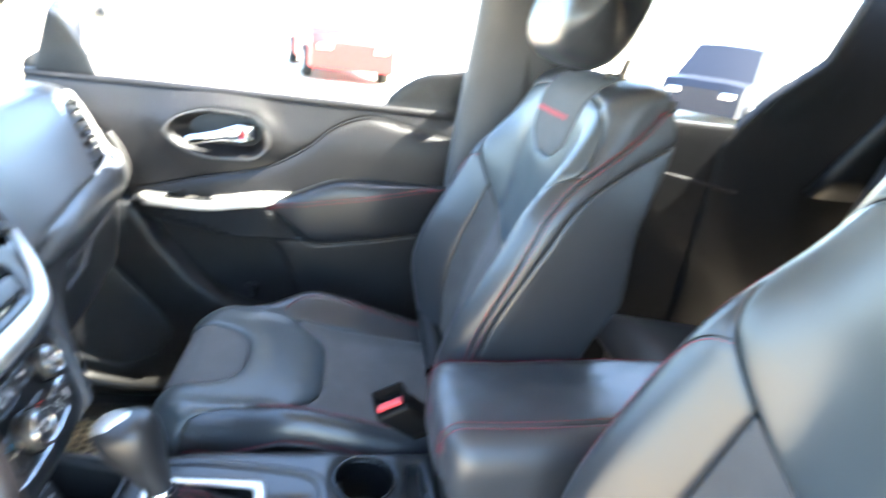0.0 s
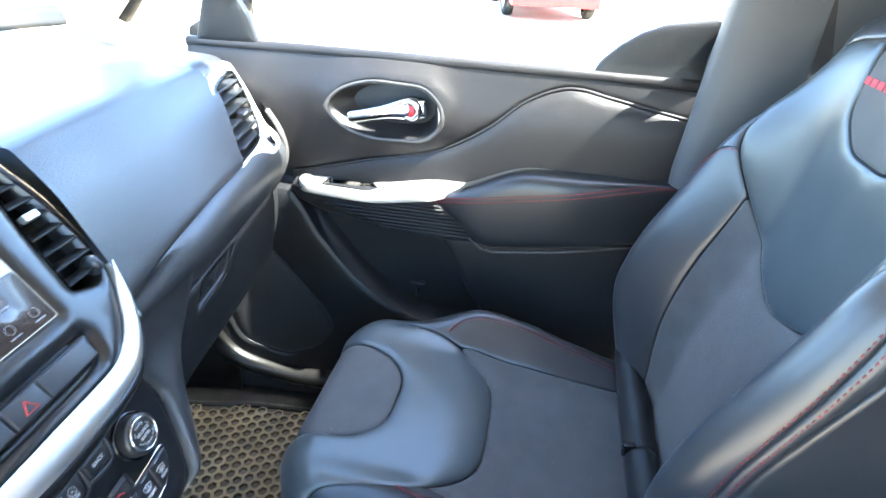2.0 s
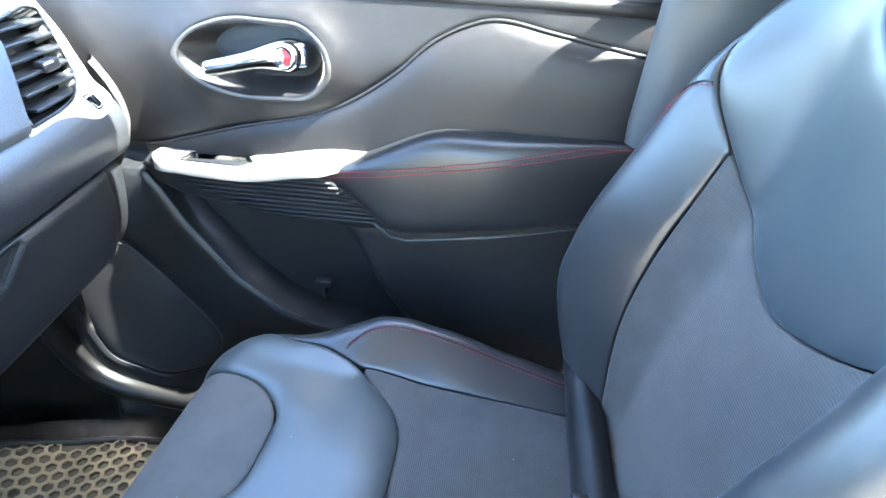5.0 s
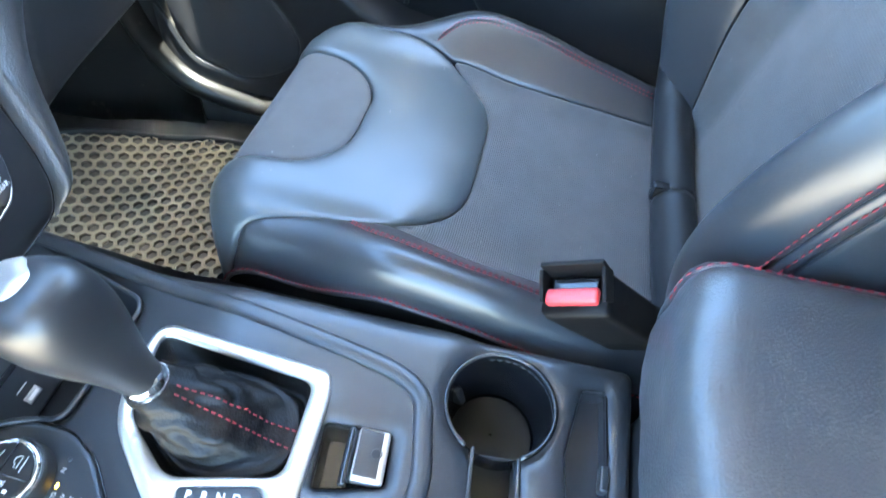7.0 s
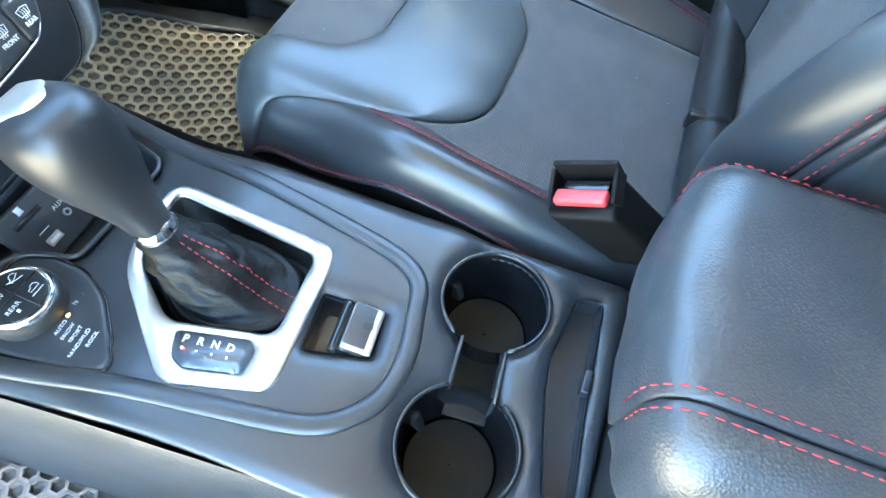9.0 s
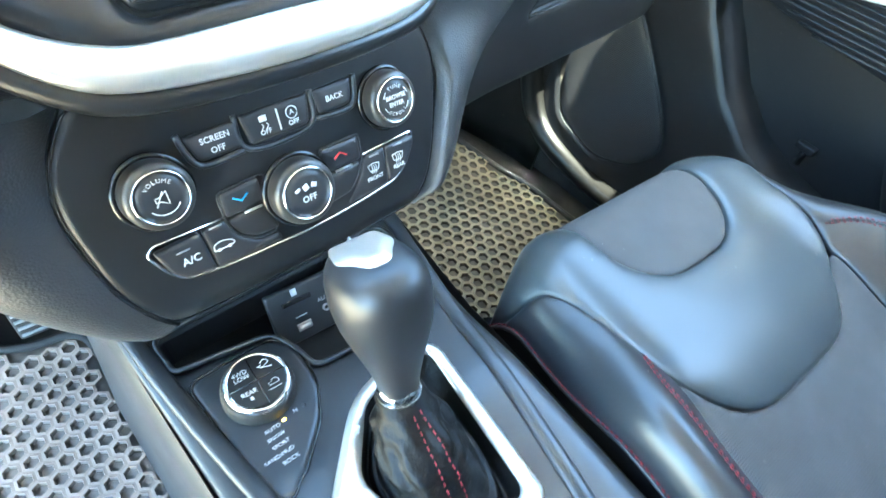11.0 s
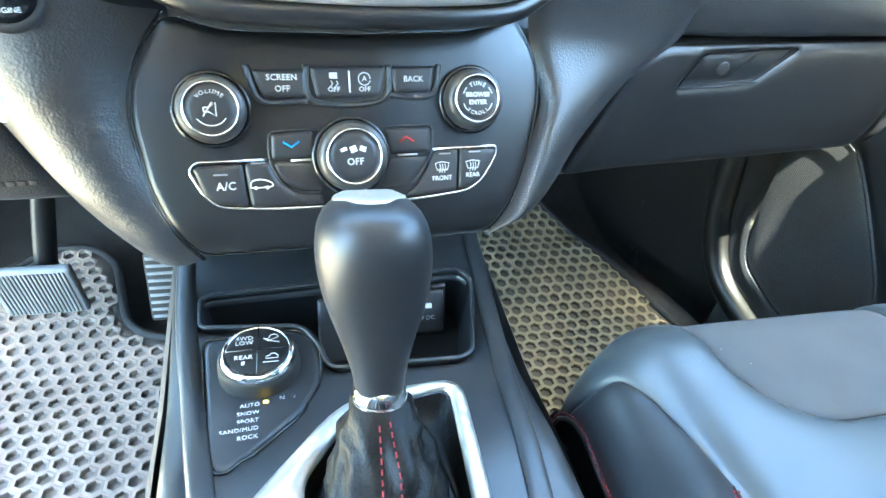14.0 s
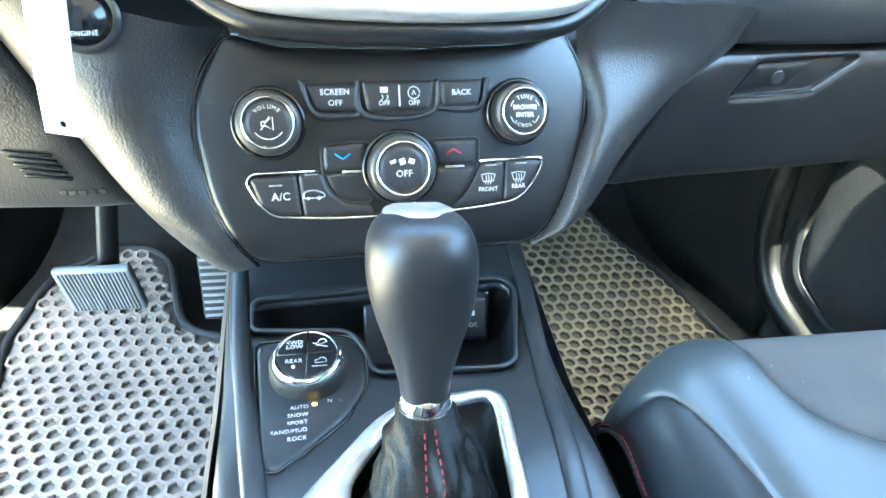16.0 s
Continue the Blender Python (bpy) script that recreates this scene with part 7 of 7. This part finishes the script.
# ribbed strip under the plate
rib_f = lambda u, v: Vector((0.690 + 0.020 * smooth01(-0.38, -0.45, u) + 0.024 * (0.556 - v) / 0.08, -u, v))
rb = [(-0.455, 0.548), (-0.440, 0.515), (-0.300, 0.490), (-0.135, 0.470), (-0.055, 0.475), (-0.160, 0.560)]
panel("ribbed_strip", rounded(rb, 0.006), rib_f, HARD, door, 0.02, 0.002, 0.003, 0.03)
for i in range(9):
    z0 = 0.552 - 0.0085 * i
    u0, u1 = -0.445 + 0.022 * i, -0.150 + 0.0105 * i
    tube("rib", [rib_f(u, z0 + 0.006 * (u + 0.3)) - Vector((0.0008, 0, 0)) for u in lin(u0, u1, 8)], 0.0022, HARD, door, 6, label="raised rib")
# padded armrest
rings = []
for i in range(19):
    t = i / 18
    y = 0.160 - 0.435 * t
    zt = 0.576 + 0.058 * smooth01(0.0, 0.42, t)
    zb = 0.552 - 0.080 * smooth01(0.0, 0.27, t) + 0.050 * max(0.0, (t - 0.24) / 0.76)
    xi = 0.699 - 0.012 * smooth01(0.0, 0.2, t) + 0.030 * smooth01(0.5, 1.0, t)
    cz, hz = (zt + zb) / 2, max(0.012, (zt - zb) / 2)
    ring = []
    for k in range(40):
        a = 2 * math.pi * k / 40
        c, s_ = math.cos(a), math.sin(a)
        ring.append(Vector((0.735 + (0.735 - xi) * math.copysign(abs(c) ** 0.38, c), y, cz + hz * math.copysign(abs(s_) ** 0.48, s_))))
    rings.append(ring)
loft("armrest_pad", rings[::-1], ARMLEATHER, door, True, True, "padded black leather armrest")
for dz in (0.0, -0.008):
    vs, fs = [], []
    line = []
    for i, r in enumerate(rings):
        hi, lo, xi = max(p.z for p in r), min(p.z for p in r), min(p.x for p in r)
        z = min(0.566 + 0.076 * i / 18 + dz, hi - 0.004)
        s_ = min(0.98, abs(z - (hi + lo) / 2) / ((hi - lo) / 2)) ** (1 / 0.48)
        line.append(Vector((0.735 - (0.735 - xi) * (1 - s_ * s_) ** 0.19, r[0].y, z)))
    pts = resample([tuple(p) for p in line], 0.0065, False)
    for a, b in zip(pts[:-1], pts[1:]):
        d = (b - a) * 0.72
        n = len(vs)
        o = Vector((-0.0022, 0, 0.0))
        vs += [a + o + Vector((0, 0, 0.0007)), a + o - Vector((0, 0, 0.0007)), a + d + o - Vector((0, 0, 0.0007)), a + d + o + Vector((0, 0, 0.0007))]
        fs.append((n, n + 1, n + 2, n + 3))
    mesh_part("stitching", vs, fs, RED, door, "red thread stitching")
tube("armrest_line", [Vector((r[26].x - 0.002, r[0].y, r[30].z - 0.004)) for r in rings[3:]], 0.0020, CONSOLE, door, 6, label="thin grey line under the armrest")
# lower rear panel and speaker panel
low_rear = dp([tuple(p) for p in spline([(0.165, 0.470), (0.130, 0.430), (0.095, 0.360), (0.055, 0.300), (0.0, 0.24), (-0.05, 0.10)], 5)] + [(-0.20, 0.10), (-0.275, 0.32), (-0.275, 0.535), (-0.05, 0.49)])
panel("lower_rear_panel", low_rear, dr(0.012), HARD, door, 0.03, 0.006, 0.006, 0.05, label="dark grained lower door panel")
spk = dp([(0.66, 0.545), (0.455, 0.535), (0.435, 0.505), (0.400, 0.440), (0.330, 0.350), (0.262, 0.295), (0.20, 0.27), (0.10, 0.25), (0.0, 0.23), (-0.05, 0.06), (0.66, 0.06)])
gr = rounded([(-0.600, 0.150), (-0.640, 0.280), (-0.600, 0.385), (-0.560, 0.410), (-0.520, 0.405), (-0.470, 0.345), (-0.400, 0.250), (-0.380, 0.200), (-0.420, 0.140), (-0.500, 0.110)], 0.03)[::-1]
panel("speaker_panel", spk, dr(0.034), HARD, door, 0.03, 0.006, 0.006, 0.08, holes=(gr,), label="dark lower door moulding round the speaker")
tube("speaker_line", [dr(0.036)(*p) for p in resample(gr, 0.012)], 0.0012, HARD, door, 6, True)
# perforated grille: a plate of fine round holes
GRILLE = mat("speaker_mesh", (0.05, 0.05, 0.052), 0.5, metal=0.3)
gt = GRILLE.node_tree
tc = gt.nodes.new("ShaderNodeUVMap")
gv = gt.nodes.new("ShaderNodeTexVoronoi")
gv.inputs["Scale"].default_value, gv.inputs["Randomness"].default_value = 330.0, 0.0
gt.links.new(tc.outputs["UV"], gv.inputs["Vector"])
gm = gt.nodes.new("ShaderNodeMapRange")
gm.inputs["From Min"].default_value, gm.inputs["From Max"].default_value = 0.30, 0.40
gt.links.new(gv.outputs["Distance"], gm.inputs["Value"])
gx_ = gt.nodes.new("ShaderNodeMix")
gx_.data_type = "RGBA"
gx_.inputs["A"].default_value = (0.004, 0.004, 0.004, 1)
gt.links.new(gm.outputs["Result"], gx_.inputs["Factor"])
gp = gt.nodes["Principled BSDF"]
old = gp.inputs["Base Color"].links[0].from_socket
gt.links.new(old, gx_.inputs["B"])
gt.links.new(gx_.outputs["Result"], gp.inputs["Base Color"])
panel("speaker_grille", gr, dr(0.032), GRILLE, door, 0.03, 0.003, 0.006, 0.01, label="fine black speaker mesh")
rbox("pocket_clip", (0.014, 0.030, 0.012), pose(0.775, 0.20, 0.322), HARD, door, 0.003, "small dark clip in the pocket")
tube("pocket_post", [(0.778, 0.20, 0.32), (0.778, 0.20, 0.29)], 0.005, HARD, door, 8)
# rear corner above the belt, and mirror corner
sail = dp([(-0.088, 0.795), (-0.108, 0.826), (-0.135, 0.852), (-0.165, 0.873), (-0.20, 0.888), (-0.285, 0.903), (-0.285, 0.735), (-0.15, 0.760), (-0.08, 0.780)])
panel("rear_sail", sail, dr(-0.004), HARD, door, 0.03, 0.004, 0.005, 0.02, label="dark plastic corner of the window frame")
fr_line = spline([(0.785, -0.285, 0.80), (0.755, -0.30, 0.92), (0.66, -0.33, 1.13), (0.60, -0.30, 1.20), (0.595, 0.0, 1.215), (0.60, 0.33, 1.19), (0.70, 0.60, 1.0), (0.775, 0.80, 0.83)], 6)
tube("window_frame", fr_line, 0.016, RUBBER, door, 8, label="black window frame")
mirror_tri = dp([(0.640, 0.800), (0.520, 0.802), (0.535, 0.850), (0.575, 0.920), (0.60, 0.93), (0.61, 0.90)])
panel("mirror_corner", mirror_tri, dr(0.002), HARD, door, 0.03, 0.004, 0.005, 0.02, label="dark mirror corner trim")
pane = sheet("window_pane", lambda y, t: Vector((0.785 - 0.175 * t, y, 0.80 + 0.40 * t)), lin(0.62, -0.28, 6), lin(0, 1, 4), GLASS, door, "clear side window")
pane.visible_shadow = False
mir = thing("side_mirror", "dark side mirror outside the passenger window", "mirror", (0.98, 0.62, 0.85))
rings = []
for i in range(9):
    t = -1 + 2 * i / 8
    e = (1 - abs(t) ** 2.6) ** 0.5
    rings.append([Vector((0.985 + 0.105 * t, 0.64 + 0.055 * e * math.cos(a), 0.885 + 0.075 * e * math.sin(a))) for a in lin(0, 2 * math.pi * 15 / 16, 16)])
loft("mirror_shell", rings, BODY, mir, True, True, "dark painted mirror shell")
tube("mirror_foot", [(0.80, 0.66, 0.80), (0.90, 0.65, 0.83), (0.95, 0.645, 0.86)], 0.025, RUBBER, mir, 10)
rbox("mirror_glass", (0.16, 0.004, 0.11), pose(0.985, 0.588, 0.885, 4, 0, -8), CHROME, mir, 0.002, "mirror glass")

# seat belt on the middle pillar
bl = thing("seat_belt", "dark grey seat belt webbing hanging on the middle pillar", "seat belt", (0.70, -0.36, 0.6))
loft("webbing", [[Vector((0.655 + 0.048 * k / 4 * 0.3 + 0.06 * (1.10 - z) * 0.9, -0.385 - 0.045 * k / 4 - 0.02 * (1.1 - z), z)) for k in range(5)] for z in lin(0.25, 1.12, 14)], BELT, bl, False, False, "woven belt webbing")
rbox("belt_guide", (0.02, 0.075, 0.05), pose(0.652, -0.405, 1.125, 0, -14, 0), RUBBER, bl, 0.006, "black belt guide")

# ---- rear of the cabin ----
rd = thing("rear_passenger_door", "dark rear door panel in shade with a contour line", "car door", (0.76, -0.9, 0.2))
rf = lambda u, v: Vector((0.765, -u, v))
panel("door_panel", [(0.37, 0.05), (1.0, 0.05), (1.0, 0.85), (0.37, 0.85)], rf, REARPL, rd, 0.06, 0.004, 0.006, 0.03, label="dark grained rear door panel")
rcl = spline([(0.40, 0.60), (0.55, 0.62), (0.66, 0.68), (0.74, 0.725), (0.84, 0.715), (1.05, 0.68)], 6)
tube("contour_bead", [Vector((0.757, -p[0], p[1])) for p in rcl], 0.0035, REARPL, rd, 8)
rp = sheet("window_pane", lambda y, t: Vector((0.785 - 0.175 * t, y, 0.80 + 0.40 * t)), lin(-0.36, -1.20, 6), lin(0, 1, 4), GLASS, rd, "clear rear side window")
rp.visible_shadow = False
bench = thing("rear_bench", "dark leather rear bench seat in shade", "seat", (0, -1.1, 0.0))
bc = lambda u, v: Vector((-u, -0.72 - v, 0.36 - 0.10 * v - arc_fall(0.03 - v, 0.05)[1] * (1 if v < 0.03 else 0)))
for a, b in ((-0.66, -0.22), (-0.21, 0.21), (0.22, 0.66)):
    panel("bench_cushion", rounded([(a, -0.05), (a, 0.46), (b, 0.46), (b, -0.05)], 0.03), bc, LEATHER, bench, 0.04, 0.012, 0.012, 0.25, 0.01, label="black leather bench cushion")
    bb = flat((0, -1.20, 0.33), (-1, 0, 0), (0, -0.28, 0.96))
    panel("bench_back", rounded([(a, 0.0), (b, 0.0), (b, 0.56), (a, 0.56)], 0.04), bb, LEATHER, bench, 0.05, 0.015, 0.015, 0.12, 0.012, label="black leather bench back")

# ---- outside: parked cars ----
def parked_car(name, at, yaw, paint, label, tall=1.45):
    c = thing(name, label, "car", at, group="parked cars")
    m = Matrix.Translation(at) @ Matrix.Rotation(radians(yaw), 4, "Z")
    L, W = 2.25, 0.88
    prof = [(-L, 0.45), (-L, 0.78), (-L + 0.10, 0.95), (-1.55, 1.02), (-0.9, tall - 0.04), (-0.2, tall), (0.8, tall - 0.02), (1.55, tall - 0.2), (1.95, 1.0), (L, 0.92), (L, 0.45)]
    rings = []
    for w, k, dz in ((-W, 0.96, -0.02), (-W * 0.98, 1.0, 0.0), (-W * 0.5, 1.0, 0.03), (W * 0.5, 1.0, 0.03), (W * 0.98, 1.0, 0.0), (W, 0.96, -0.02)):
        rings.append([m @ Vector((x, w * (0.84 if z > 1.05 else 1.0), max(0.28, z + dz * (z > 0.6)))) for x, z in prof] + [m @ Vector((x, w, 0.28)) for x, _ in prof[::-1]])
    sharp(loft("body", rings, paint, c, True, True, "painted car body"), 30)
    for sg in (-1, 1):
        q = [(-1.40, 1.04), (-0.84, tall - 0.10), (0.75, tall - 0.09), (1.45, tall - 0.24), (1.70, 1.04)]
        for i, (x0, x1) in enumerate(((-1.38, -0.32), (-0.26, 0.72), (0.78, 1.62))):
            def top_at(x):
                for (a, b), (d, e) in zip(q[:-1], q[1:]):
                    if a <= x <= d:
                        return b + (e - b) * (x - a) / (d - a)
                return 1.05
            xs = lin(x0, x1, 6)
            vs = [m @ Vector((x, sg * (W * 0.965), 1.04)) for x in xs] + [m @ Vector((x, sg * (W * 0.86), max(1.06, top_at(x)))) for x in xs]
            mesh_part("side_window", vs, [(k, k + 1, k + 7, k + 6) for k in range(5)], GLOSS, c, "dark side window", False)
        for wx in (-1.38, 1.38):
            o = m @ Vector((wx, sg * (W - 0.12), 0.33))
            ax = (m.to_3x3() @ Vector((0, sg, 0)))
            w = lathe("wheel", [(0.20, 0.0), (0.31, 0.0), (0.33, 0.03), (0.33, 0.16), (0.30, 0.20), (0.215, 0.20)], o, ax, RUBBER, c, 28, "black tyre", cap=False)
            lathe("rim", [(0.215, 0.19), (0.20, 0.16), (0.06, 0.17), (0.01, 0.18)], o, ax, SATIN, w, 28, "silver rim", cap=False)
            for s5 in range(5):
                a = s5 * 2 * math.pi / 5
                d = m.to_3x3() @ Vector((math.cos(a), 0, math.sin(a)))
                tube("rim_spoke", [o + ax * 0.185 + d * 0.03, o + ax * 0.185 + d * 0.205], 0.022, SATIN, w, 6)
    for sg in (-1, 1):
        rbox("lamp", (0.10, 0.30, 0.14), m @ pose(L - 0.02, sg * 0.6, 0.78), REDPL, c, 0.03, "red tail lamp")
        rbox("lamp", (0.10, 0.32, 0.14), m @ pose(-L + 0.04, sg * 0.6, 0.72), CHROME, c, 0.03, "clear headlamp")
    return c


REDCAR = mat("red_car_paint", (0.36, 0.010, 0.008), 0.45, coat=0.1)
BLUECAR = mat("dark_blue_car_paint", (0.004, 0.006, 0.013), 0.5, spec=0.25)
parked_car("parked_red_car", (14.0, 0.5, GROUND_Z), 12, REDCAR, "red parked car with silver wheels on the pale ground", 1.85)
parked_car("parked_blue_car", (12.6, -9.3, GROUND_Z), -50, BLUECAR, "dark blue parked estate car on the pale ground", 1.78)
